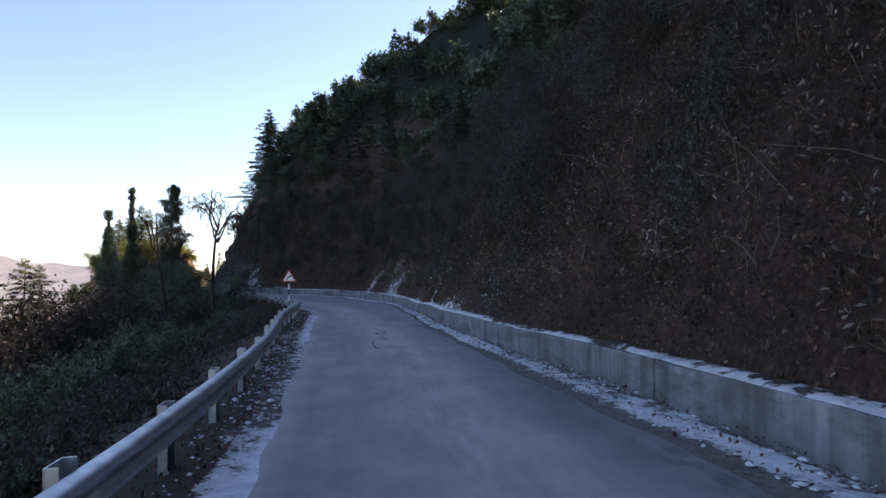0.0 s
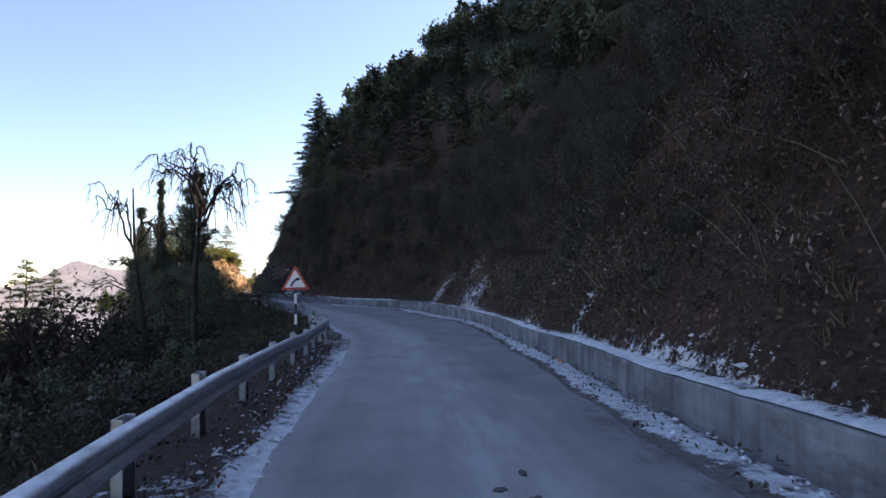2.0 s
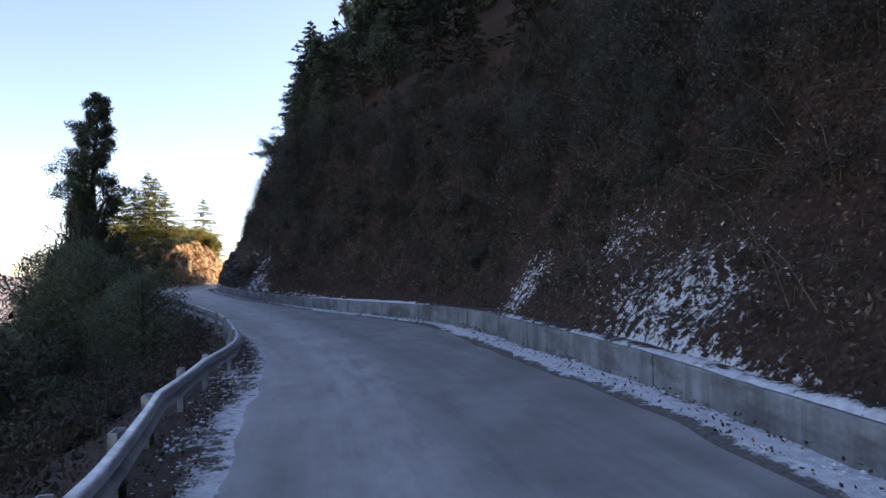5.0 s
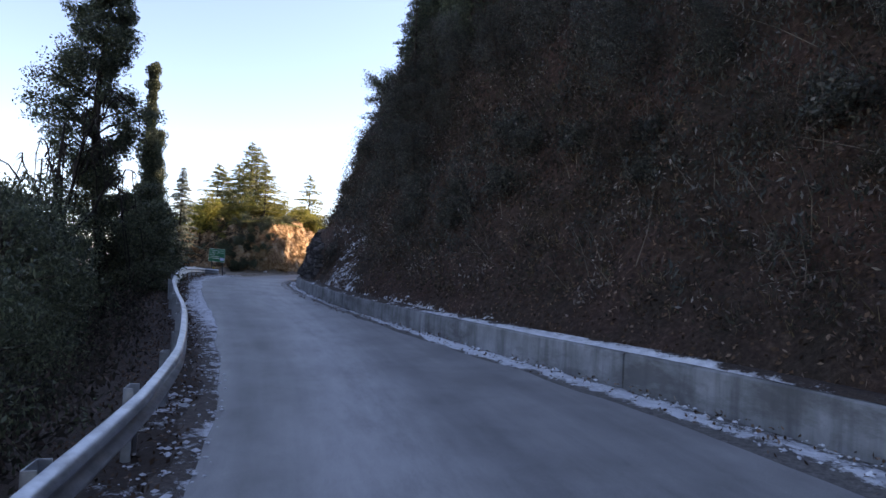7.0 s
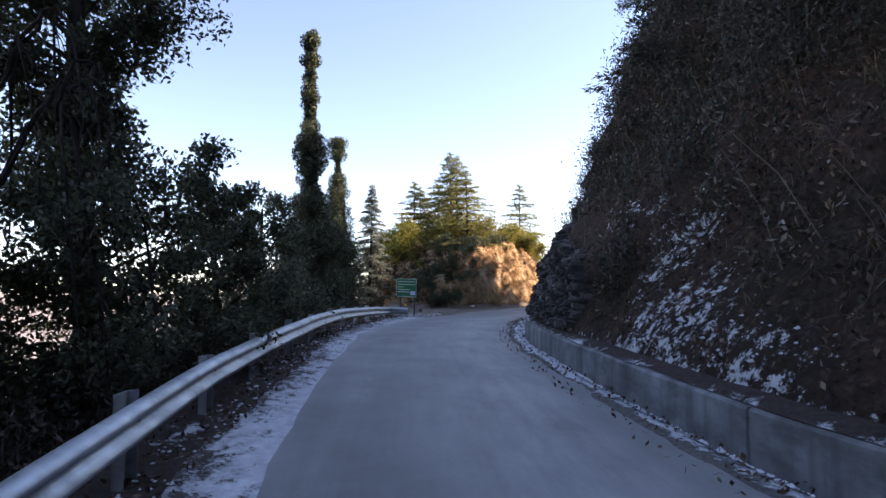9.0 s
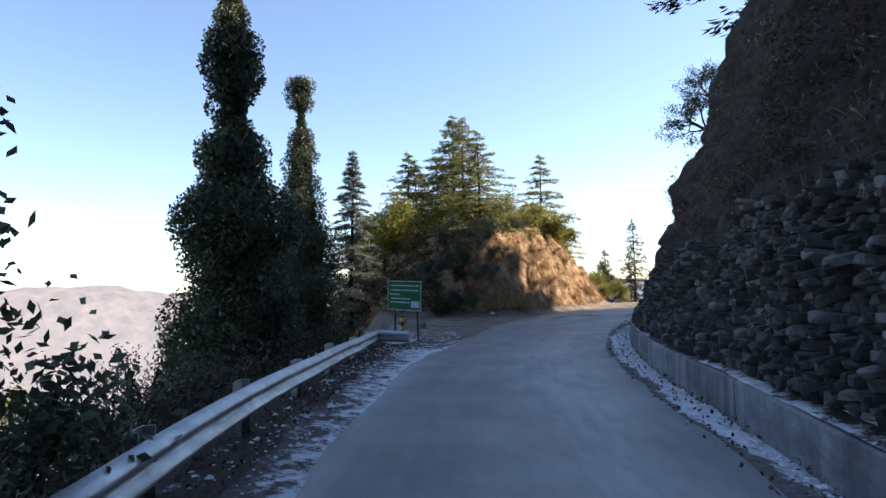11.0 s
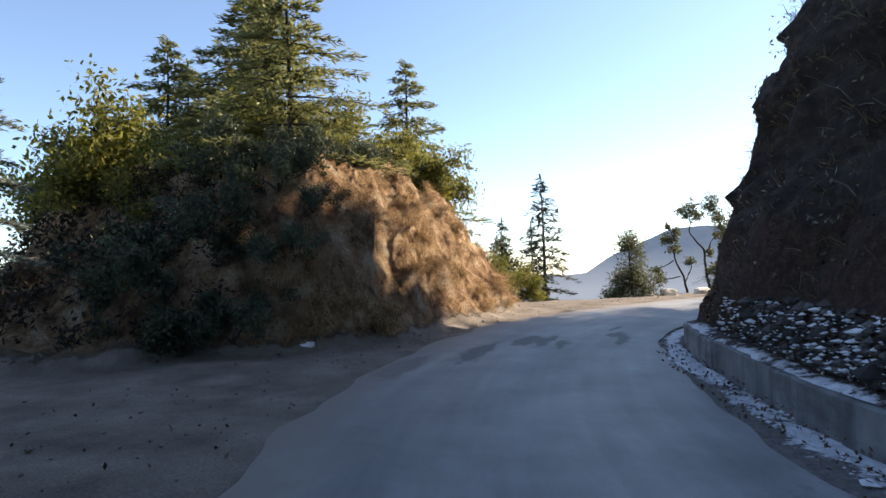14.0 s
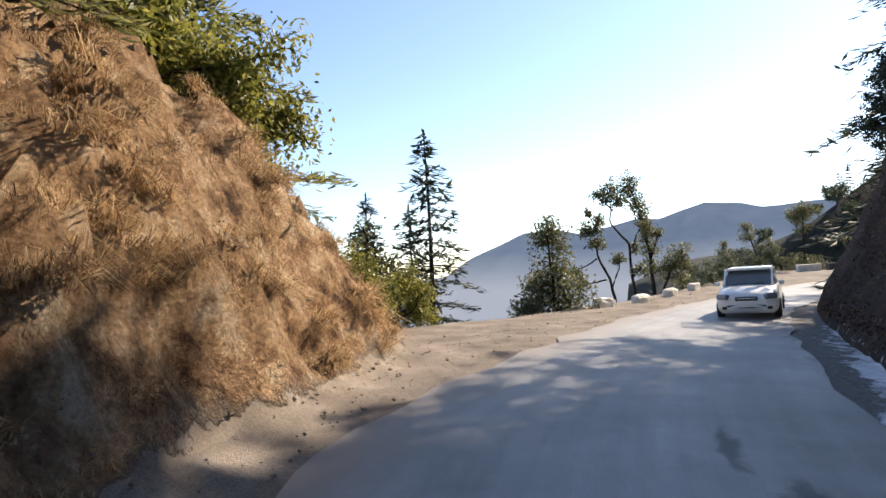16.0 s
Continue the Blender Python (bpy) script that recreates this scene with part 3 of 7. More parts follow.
def hill_height(x, y):
    """The mound beside the turnout, over the ground there."""
    top = np.interp(y, [92, 95, 97.0, 98.5, 100, 102, 105, 107.5, 110, 113, 116.5], [0.3, 0.9, 1.8, 3.1, 4.4, 5.2, 5.4, 5.3, 4.4, 2.7, 0.2])
    foot = np.interp(y, [90, 94, 97, 98.5, 100, 105, 110, 114, 117], [-52.5, -50.5, -48.2, -46.2, -45.4, -45.4, -45.2, -46.3, -47.5])
    foot = foot + 0.35 * fbm(x * 0.5, y * 0.5, 3.0, 3)
    d = foot - x
    rise = np.interp(d, [-0.5, 0, 0.6, 1.6, 2.6, 4, 9, 16, 30], [0, 0.03, 0.28, 0.68, 0.94, 1.0, 1.02, 0.75, -1.2])
    return top * rise


TURNOUT = curve_of((84, -42.8), (86, -43.5), (88, -45.1), (91, -48.0), (93.5, -50.6), (96, -53.5), (101, -59), (111, -59), (115, -48), (118, -44.2), (120, -42.6), (123, -41.0), (125, -39.3), (130, -36.8), (136, -33.4), (146, -29), (156, -22), (166, -9), (200, 40), (300, 230), (4500, 6000))


def ground_height(x, y):
    """Height of the land at any place."""
    shape = np.shape(x)
    x, y = np.asarray(x, float).ravel(), np.asarray(y, float).ravel()
    s, o = station(x, y)
    sc = np.clip(s, 0, LENGTH)
    _, _, z, k, _, _ = on_line(sc)
    z = z + k * np.clip(o, -7, 6)
    # right: the mountain
    w = wall_line(sc)
    behind = o - w
    u = np.linspace(0, 60, 121)
    out = z.copy()
    right = np.where(behind > 0)[0]
    for a in range(0, len(right), 3000):
        i = right[a:a + 3000]
        d, h = slope_profile(sc[i, None], u[None])
        hh = np.array([np.interp(b, dd, hq) for b, dd, hq in zip(behind[i], d, h)])
        far = np.clip(behind[i] - d[:, -1], 0, None)
        out[i] += hh + far * 0.35 * np.exp(-far / 400)
    # left: the valley side
    lip = np.where(sc < 126, rail_line(np.minimum(sc, 124)) - 0.7, -1e6)
    drop = np.clip(lip - o, 0, None)
    fall = -0.42 * drop - 0.45 * np.clip(drop - 3, 0, None) * np.clip(drop / 14, 0, 1)
    fall = np.maximum(fall, -60 - drop * 0.18)
    valley = np.where(sc < 126, fall, 0)
    turn = TURNOUT(y)
    past = np.clip(turn - x, 0, None)
    fall2 = np.maximum(-0.9 * past, -60 - past * 0.18)
    blend = np.clip((sc - 123) / 4, 0, 1)
    side = (1 - blend) * valley + blend * fall2
    out += np.where(o < 0, side, 0)
    hill = hill_height(x, y)
    out += np.where((o < -2) & (sc > 118) & (past < 14), np.where(past > 4, np.maximum(hill, 0), hill), 0)
    # the wooded spur across the side valley
    dx, dy = x + 42.3, y - 98.7
    R, A = np.hypot(dx, dy), np.degrees(np.arctan2(dx, dy))
    top = 150 * np.tan(np.radians(np.interp(A, [8, 13, 16, 18.5, 21.6, 25.2, 28, 40, 60, 75], [-30, -8, -2.0, 0.4, 1.7, 3.5, 5.8, 10, 13, 12]))) + 1
    spur = -90 + (top + 90) * np.clip((R - 75) / 75, 0, 1) ** 0.7
    out = np.where((A > 8) & (A < 75) & (R > 75) & (sc > LENGTH - 12) & (o < 60), np.maximum(out, spur + 2.5 * fbm(x * 0.05, y * 0.05, 2, 3)), out)
    dist = np.hypot(x + 30, y - 60)
    out += fbm(x * 0.02, y * 0.02, 9, 4) * np.clip((dist - 150) / 80, 0, 12) * (o > 0)
    return out.reshape(shape)


# ---- ground: one sheet to the horizon ----
def spread(lo, hi, step, reach):
    inner = np.arange(lo, hi + 1e-6, step)
    n = 26
    tail = step * np.cumsum(1.32 ** np.arange(1, n))
    tail = tail[tail < reach]
    return np.r_[lo - tail[::-1], inner, hi + tail]


gx, gy = spread(-90, 40, 1.5, 4200), spread(-40, 165, 1.5, 4200)
X, Y = np.meshgrid(gx, gy)
Z = ground_height(X, Y)
s_, o_ = station(X, Y)
s_, o_ = s_.reshape(X.shape), o_.reshape(X.shape)
mid = (s_ > -2) & (s_ < LENGTH + 2)
sink = 1.3 * np.clip((o_ + 8.5) / 2.5, 0, 1) * np.clip((wall_line(s_) + 13 - o_) / 2, 0, 1)
in_turnout = np.clip((s_ - 121) / 3, 0, 1) * np.clip((o_ + 26) / 3, 0, 1) * np.clip((X - TURNOUT(Y) + 5) / 2.5, 0, 1) * (o_ < 2)
sink = np.where(mid, np.maximum(sink, 1.3 * in_turnout), 0)
sink = np.where(mid, np.maximum(sink, 5.0 * np.clip((o_ - wall_line(s_) + 1.5) / 1.0, 0, 1) * np.clip((wall_line(s_) + 10 - o_) / 2, 0, 1)), 0)
Z -= sink
Z += 0.25 * fbm(X * 0.3, Y * 0.3, 1.0, 3) * np.clip(1 - sink / 1.3, 0, 1) * np.clip(np.abs(o_) / 8, 0, 1)
ground = part("ground", Buf().add(np.stack([X, Y, Z], -1), grid_faces(*X.shape)), FOREST, smooth=True)
tagged(ground, "dark forest floor falling away to the valley", "ground", kind="structure")


# ---- road, verges ----
def strip(name, s0, s1, step, inner, outer, cols, relief, mat, label, category, attrs=None, lift=0.0, smooth=True):
    """A ribbon of ground between two offsets, with small relief."""
    s = np.arange(s0, s1 + 1e-6, step)
    q = np.linspace(0, 1, cols)
    S, Q = np.meshgrid(s, q, indexing="ij")
    O = inner(S) * (1 - Q) + outer(S) * Q
    P = place(S, O, 0)
    P[..., 2] += relief(S, O, Q, P) + lift
    uv = np.stack([O, S], -1).reshape(-1, 2)
    ob = part(name, Buf().add(P, grid_faces(*S.shape)[:, ::-1]), mat, smooth=smooth, uv=uv)
    for key, fn in (attrs or {}).items():
        a = ob.data.attributes.new(key, "FLOAT", "POINT")
        a.data.foreach_set("value", fn(S, O, Q, P).ravel().astype(np.float32))
    return tagged(ob, label, category, kind="structure")


def ragged(f, amount, scale, seed):
    return lambda s: f(s) + amount * fbm(np.asarray(s) * scale, 0.0, seed, 4)


LE_R, RE_R = (lambda s: left_edge(s) + (0.1 + 0.16 * np.clip((np.asarray(s) - 121) / 6, 0, 1)) * fbm(np.asarray(s) * 0.9, 0.0, 2.0, 4)), ragged(right_edge, 0.14, 0.8, 4.0)
VG_R = ragged(verge_edge, 0.16, 1.3, 6.0)


def frost(S, O, Q, P):
    middle = np.exp(-((O - 1.0 - 0.4 * np.sin(S * 0.07)) / 1.1) ** 2) * 0.75
    edge = np.clip(1 - (O - left_edge(S)) / 0.5, 0, 1) * 0.6
    return np.clip(middle + edge + 0.2 * fbm(S * 0.12, O * 0.8, 7, 3), 0, 1) * np.clip((134 - S) / 10, 0.08, 1)


def wet(S, O, Q, P):
    edge = np.clip((O - right_edge(S) + 1.1) / 0.9, 0, 1) * 0.55 * np.clip(0.6 + fbm(S * 0.15, 0, 8, 3), 0, 1) * np.where((S > 53) & (S < 112), 0.5, 1.0)
    patch = np.zeros(S.shape)
    for a, b, c, d in ((142.4, 0.12, 1.4, 0.26), (142.0, 0.62, 0.9, 0.2), (144.2, 1.5, 0.75, 0.3), (143.0, 1.85, 1.2, 0.16), (145.7, 1.15, 0.9, 0.15), (140.3, -0.95, 1.9, 0.34), (138.4, -1.9, 1.6, 0.4), (142.4, -0.3, 1.2, 0.4)):
        patch = np.maximum(patch, 1.05 * np.exp(-((S - a) / c) ** 2 - ((O - b) / d) ** 2))
    return np.clip(edge + patch, 0, 1)


def dust(S, O, Q, P):
    return np.clip(1 - (O - left_edge(S)) / 1.5, 0, 1) * np.clip((S - 121) / 5, 0, 1)


road = strip("road", 0, LENGTH - 1, 0.4, LE_R, RE_R, 25, lambda S, O, Q, P: 0.012 * fbm(S * 0.7, O * 0.7, 1, 3) + 0.006 * fbm(S * 4, O * 4, 2, 2), ASPHALT,
             "worn grey asphalt road with frost and damp patches", "road", {"frost": frost, "wet": wet, "dust": dust})
verge = strip("verge", 0, 128, 0.2, lambda s: LE_R(s) + 0.12, lambda s: VG_R(s) - 0.05, 8,
              lambda S, O, Q, P: -0.03 + 0.05 * Q + 0.03 * fbm(S * 3, O * 3, 3, 4) * np.sin(np.pi * np.clip(Q, 0, 1)), VERGE,
              "strip of trodden snow and gravel along the road", "verge", {"snow": lambda S, O, Q, P: 0.66 - 0.3 * Q + 0.3 * fbm(S * 0.25, 0, 5, 2)})
def fall_away(S, O):
    d = np.clip(rail_line(np.minimum(S, 124)) - 0.7 - O, 0, None)
    return -0.42 * d - 0.45 * np.clip(d - 3, 0, None) * np.clip(d / 14, 0, 1)


shoulder = strip("shoulder", 0, 126.5, 0.2, lambda s: VG_R(s) + 0.02, lambda s: np.interp(s, [0, 123.5, 126.5], [-8.8, -8.8, -4.0]), 32,
                 lambda S, O, Q, P: 0.02 + 0.06 * fbm(S * 2.2, O * 2.2, 4, 4) * np.clip(Q * 8, 0.3, 3) + fall_away(S, O), SHOULDER,
                 "shoulder of dark soil, dead leaves and thin snow under the guard rail", "shoulder",
                 {"snow": lambda S, O, Q, P: 0.36 + 0.3 * fbm(S * 0.4, O * 0.6, 6, 3) - 0.4 * np.clip((rail_line(np.minimum(S, 124)) - O) / 1.5, 0, 1)})
gutter = strip("gutter", 0, 166, 0.2, lambda s: RE_R(s) - 0.14, lambda s: wall_line(s) + 0.06 + 0.8 * np.clip((s - 147.4) / 0.5, 0, 1), 12,
               lambda S, O, Q, P: -0.035 + 0.045 * np.sin(np.pi * np.clip(Q * 1.1, 0, 1)) * np.clip((144 - S) / 10, 0, 1) + 0.03 * fbm(S * 2.6, O * 2.6, 8, 4) * np.clip(Q * 4, 0, 1), GUTTER,
               "snow-filled gutter at the foot of the concrete wall", "gutter",
               {"snow": lambda S, O, Q, P: (0.12 + 0.62 * np.clip((Q - 0.15) / 0.35, 0, 1) - 0.25 * np.clip((Q - 0.72) / 0.28, 0, 1) + 0.4 * fbm(S * 0.3, O * 1.2, 9, 4)) * np.clip((164 - S) / 12, 0, 1) - 0.4 * np.clip((Q - 0.75) / 0.25, 0, 1) * np.clip((S - 142) / 4, 0, 1)})


def grit(S, O, Q, P):
    return 0.62 * np.exp(-((S - 126.0) / 4.0) ** 2) * np.exp(-((O + 3.5) / 2.0) ** 2) + 0.35 * np.exp(-((S - 131.5) / 3) ** 2 - ((O + 4.6) / 1.2) ** 2)


# the gravel turnout and the mound beside it
txs, tys = np.arange(-64, -20, 0.22), np.arange(82, 152, 0.22)
TX, TY = np.meshgrid(txs, tys)
ts, to = station(TX, TY)
ts, to = ts.reshape(TX.shape), to.reshape(TX.shape)
TZ = ground_height(TX, TY)
HH = hill_height(TX, TY)
lump = fbm(TX * 0.9, TY * 0.9, TZ * 0.9, 4)
TZ += 0.04 * fbm(TX * 1.5, TY * 1.5, 2.0, 4) + np.clip(HH / 1.2, 0, 1) * (0.75 * lump + 0.5 * fbm(TX * 2.0, TY * 2.0, TZ * 2.0, 4) + 0.42 * fbm(TX * 4.5, TY * 4.5, TZ * 4.5, 3)) - 0.03 - 0.05 * np.clip((to - left_edge(ts)) / 0.3, 0, 1)
TXs = TX + np.clip(HH / 1.5, 0, 1) * (0.42 * fbm(TX * 1.3 + 9, TY * 1.1, TZ * 0.7, 4) + 0.2 * fbm(TX * 3.3 + 9, TY * 3.1, TZ * 1.6, 3))
keep = (to < left_edge(ts) + 0.5) & (ts > 123.2) & (ts < LENGTH - 2) & (TX > TURNOUT(TY) - 7) & ((ts > 126.5) | (to < verge_edge(ts) + 0.3))


def sheet(name, mask, mat, label, category):
    f = grid_faces(*TX.shape)
    f = f[keep.ravel()[f].all(1)]
    f = f[mask.ravel()[f].any(1)] if name == "mound" else f[~mask.ravel()[f].any(1)]
    used = np.unique(f)
    back = np.full(TX.size, -1)
    back[used] = np.arange(len(used))
    P = np.stack([TXs, TY, TZ], -1).reshape(-1, 3)[used]
    ob = part(name, Buf().add(P, back[f]), mat, smooth=True)
    a = ob.data.attributes.new("snow", "FLOAT", "POINT")
    a.data.foreach_set("value", grit(ts.ravel()[used], to.ravel()[used], 0, 0).astype(np.float32))
    a = ob.data.attributes.new("foot", "FLOAT", "POINT")
    a.data.foreach_set("value", np.clip((HH.ravel()[used] - 0.1) / 0.7, 0, 1).astype(np.float32))
    return tagged(ob, label, category, kind="structure")


steep = HH > 0.22
sheet("turnout", steep, GRAVEL, "sunlit gravel turnout beside the bend", "gravel")
sheet("mound", steep, HILL, "cut earth mound with golden dry grass", "mound")

# ---- the bank on the right ----
bs, bu = np.arange(26, 188, 0.3), np.r_[-0.4, np.arange(0, 12, 0.28), np.arange(12, 24, 0.7)]
BS, BU = np.meshgrid(bs, bu, indexing="ij")
bd, bh = slope_profile(BS, BU)
bd[:, 0] -= 0.1
bh[:, 0] -= 0.4
BP = place(BS, wall_line(BS) + bd, bh)
amp = np.clip(BU / 1.5, 0, 1)
rough = 0.55 * fbm(BP[..., 0] * 0.35, BP[..., 1] * 0.35, BP[..., 2] * 0.35, 4) + 0.22 * fbm(BP[..., 0] * 1.3, BP[..., 1] * 1.3, BP[..., 2] * 1.3, 3)
cliffy = np.clip((BS - 107) / 8, 0, 1) * np.clip((150 - BS) / 4, 0, 1)
ledge = 0.28 * np.round(2.2 * fbm(BP[..., 2] * 0.9, BS * 0.08, 3.0, 3)) * cliffy
shift = (rough * (1 + 0.4 * cliffy) + ledge * 0.8) * amp
shift[:, 1:] = np.maximum(shift, 0.34 - bd)[:, 1:]
_, _, _, _, btx, bty = on_line(BS)
BP[..., 0] += shift * bty
BP[..., 1] -= shift * btx
BP[..., 2] += 0.12 * fbm(BP[..., 0] * 2.1, BP[..., 1] * 2.1, BP[..., 2], 3) * amp
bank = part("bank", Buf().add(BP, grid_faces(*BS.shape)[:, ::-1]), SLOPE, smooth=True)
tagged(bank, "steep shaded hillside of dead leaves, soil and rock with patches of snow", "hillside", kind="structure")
rock_mask = np.clip(cliffy * 1.0 * np.clip((BU - 0.5) / 2, 0, 1) + np.clip((44 - BS) / 3, 0, 1) * 0.75 * np.clip(1 - abs(BU - 6) / 4, 0, 1), 0, 1) * 0.75
for key, val in (("snow", snow_on_bank(BS, bh + 0.1) * 0.95 + 0.36 * np.exp(-(BU / 0.22) ** 2) * (0.75 + 0.6 * fbm(BS * 0.3, 0, 2.5, 3))), ("rock", rock_mask)):
    bank.data.attributes.new(key, "FLOAT", "POINT").data.foreach_set("value", val.ravel().astype(np.float32))


def bank_points(rng, n, s0, s1, u0, u1, lift=0.0):
    """Random points on the bank with their outward direction, station and height."""
    i = rng.uniform((s0 - 26) / 0.3, (s1 - 26) / 0.3, n)
    uu = rng.uniform(u0, u1, n)
    j = np.interp(uu, bu, np.arange(len(bu)))
    a, b = np.clip(i.astype(int), 0, len(bs) - 2), np.clip(j.astype(int), 0, len(bu) - 2)
    fi, fj = (i - a)[:, None], (j - b)[:, None]
    p = (BP[a, b] * (1 - fi) + BP[a + 1, b] * fi) * (1 - fj) + (BP[a, b + 1] * (1 - fi) + BP[a + 1, b + 1] * fi) * fj
    nrm = unit(np.cross(BP[a, b + 1] - BP[a, b], BP[a + 1, b] - BP[a, b]))
    ss = 26 + i * 0.3
    _, _, _, _, tx, ty = on_line(ss)
    side = np.stack([-ty, tx, 0 * tx + 0.3], -1)
    nrm *= np.sign((nrm * side).sum(1))[:, None]
    return p + nrm * lift, nrm, ss, uu


# ---- retaining wall in cast lengths ----
wall = thing("retaining_wall", "low concrete retaining wall with dark joints and snow on top", "wall", kind="structure")
rng = np.random.default_rng(5)
cuts, at = [22.0], 22.0
while at < WALL_END:
    at = min(at + rng.uniform(3.6, 6.2), WALL_END)
    cuts.append(at)
cuts = [c for c in cuts if abs(c - 42.3) > 1.5] + [42.3]
cuts.sort()
for a, b in zip(cuts[:-1], cuts[1:]):
    n = max(3, int((b - a) / 0.3))
    s = np.linspace(a + 0.012, b - 0.012, n)
    face = wall_line(s) + rng.uniform(-0.015, 0.015)
    hgt = wall_height(s) + 0.02 * fbm(s * 0.8, 0, 4.4, 3)
    ring = [(0.0, -0.35), (0.015, 0.05), (0.03, -0.03), (0.05, 0.0), (0.34, 0.0), (0.36, -0.4)]
    base = [place(s, face - 0.03, -0.35), place(s, face - 0.01, 0.05)]
    top = [place(s, face + o, hgt + h) for o, h in ((0.0, -0.03), (0.03, 0.0), (0.17, 0.004))] + [place(s, face + 0.19, -0.3)]
    P = np.stack(base + top, 1)
    P[:, 1:4, :2] += 0.008 * fbm(P[:, 1:4, 0] * 3, P[:, 1:4, 1] * 3, P[:, 1:4, 2] * 3, 3)[..., None]
    buf = Buf().add(P, grid_faces(n, 6))
    m = P.shape[1]
    buf.add(P[0], [[0, 1, 2, 3], [0, 3, 4, 5]]).add(P[-1], [[3, 2, 1, 0], [5, 4, 3, 0]])
    part("panel", buf, CONCRETE, wall, smooth=False)

ledge_top = strip("wall_top", 27, 146, 0.12, lambda s: wall_line(s) + 0.05 + 0.06 * fbm(np.asarray(s) * 2.3, 0, 1.5, 3), lambda s: wall_line(s) + 0.55, 8,
                  lambda S, O, Q, P: wall_height(S) + 0.012 + 0.1 * Q * Q + 0.07 * np.sin(np.pi * np.clip(Q * 1.4, 0, 1)) * np.clip(0.5 + fbm(S * 0.9, O, 7.5, 4), 0, 1), SHOULDER,
                  "snow, soil and dead leaves lying along the wall's top", "ledge", {"snow": lambda S, O, Q, P: 0.6 + 0.6 * fbm(S * 0.13, 0, 3.5, 3) + 0.25 * fbm(S * 1.1, O * 2, 4.5, 3) - 0.5 * Q})

# ---- guard rail ----
def rail_top(s):
    return np.interp(s, [0, 104, 124], [0.70, 0.70, 0.47])


W_SHAPE = [(a * 1.15, b * 1.08) for a, b in ((-0.02, 0.0), (0.03, -0.012), (0.075, -0.05), (0.078, -0.085), (0.02, -0.13), (0.0, -0.155), (0.02, -0.18), (0.078, -0.225), (0.075, -0.26), (0.03, -0.298), (-0.02, -0.31))]
rail_knots = np.array([14.0] + [16.1 + 2.25 * i for i in range(49)])


def rail_place(s, o, h):
    """Along the rail; past the last post the beam is bent back towards the road."""
    return place(s, rail_line(np.minimum(s, 125.2)) + o, h)


guard_rail = thing("guard_rail", "galvanised steel guard rail on posts along the drop", "guard rail")


def beam(s, name="beam"):
    P = np.stack([rail_place(s, o, rail_top(s) + h) for o, h in W_SHAPE], 1)
    B = np.stack([rail_place(s, o - 0.012, rail_top(s) + h) for o, h in W_SHAPE], 1)
    buf = Buf().add(P, grid_faces(len(s), len(W_SHAPE))[:, ::-1]).add(B, grid_faces(len(s), len(W_SHAPE)))
    n = len(W_SHAPE)
    k = np.arange(n - 1)
    for row in (0, len(s) - 1):
        buf.add(np.concatenate([P[row], B[row]]), np.stack([k, k + 1, k + 1 + n, k + n], -1))
    buf.add(np.concatenate([P[:, 0], B[:, 0]]), [[i, i + 1, i + 1 + len(s), i + len(s)] for i in range(len(s) - 1)])
    ob = part(name, buf, STEEL, guard_rail, smooth=True)
    return ob


for a in np.arange(14.0, 121.6, 4.48):
    b = min(a + 4.48, 125.2)
    beam(np.linspace(a - 0.12, b + 0.02, 14))
# the beam's bent-over end
end0 = rail_place(np.array([125.15]), 0, 0)[0]
END_DIR = np.array([0.8, 0.6])
eb = Buf()
ends = []
for d in (-0.05, 0.1, 0.5, 0.9):
    c = np.array([end0[0] - 0.02, end0[1] + 0.05]) + END_DIR * d
    ends.append(np.array([[c[0] + END_DIR[1] * o * 1.0, c[1] - END_DIR[0] * o, end0[2] + 0.47 + h - 0.06 * d] for o, h in W_SHAPE]))
ends = np.array(ends)
eb.add(ends, grid_faces(4, len(W_SHAPE))).add(ends + np.array([-0.003, 0.012, 0]), grid_faces(4, len(W_SHAPE))[:, ::-1])
part("end_piece", eb, STEEL, guard_rail, "bent end of the steel beam")


def channel(w, d, h, t, at, yaw):
    """An upright channel section, open to one side."""
    bm = bmesh.new()
    for sx, sy, px, py in ((w, t, 0, d / 2 - t / 2), (t, d, -w / 2 + t / 2, 0), (t, d, w / 2 - t / 2, 0)):
        box(sx, sy, h, (px, py, 0), 0.002, bm=bm)
    bmesh.ops.transform(bm, matrix=pose(*at, 0, 0, yaw), verts=bm.verts)
    return bm


for i, s in enumerate(rail_knots):
    if s > 125.2:
        break
    p = rail_place(np.array([s]), -0.1, 0)[0]
    _, _, _, _, tx, ty = on_line(s)
    yaw = math.degrees(math.atan2(ty, tx))
    lean = 0.03 * math.sin(i * 2.3)
    post = part("post", channel(0.26, 0.1, 1.5, 0.012, (p[0], p[1], p[2] + lean - 0.7 + float(rail_top(s))), yaw), STEEL, guard_rail)
    part("bolt", box(0.03, 0.03, 0.03, tuple(rail_place(np.array([s]), 0.012, float(rail_top(s)) - 0.155)[0]), 0.008, (0, 0, yaw)), STEEL, post)

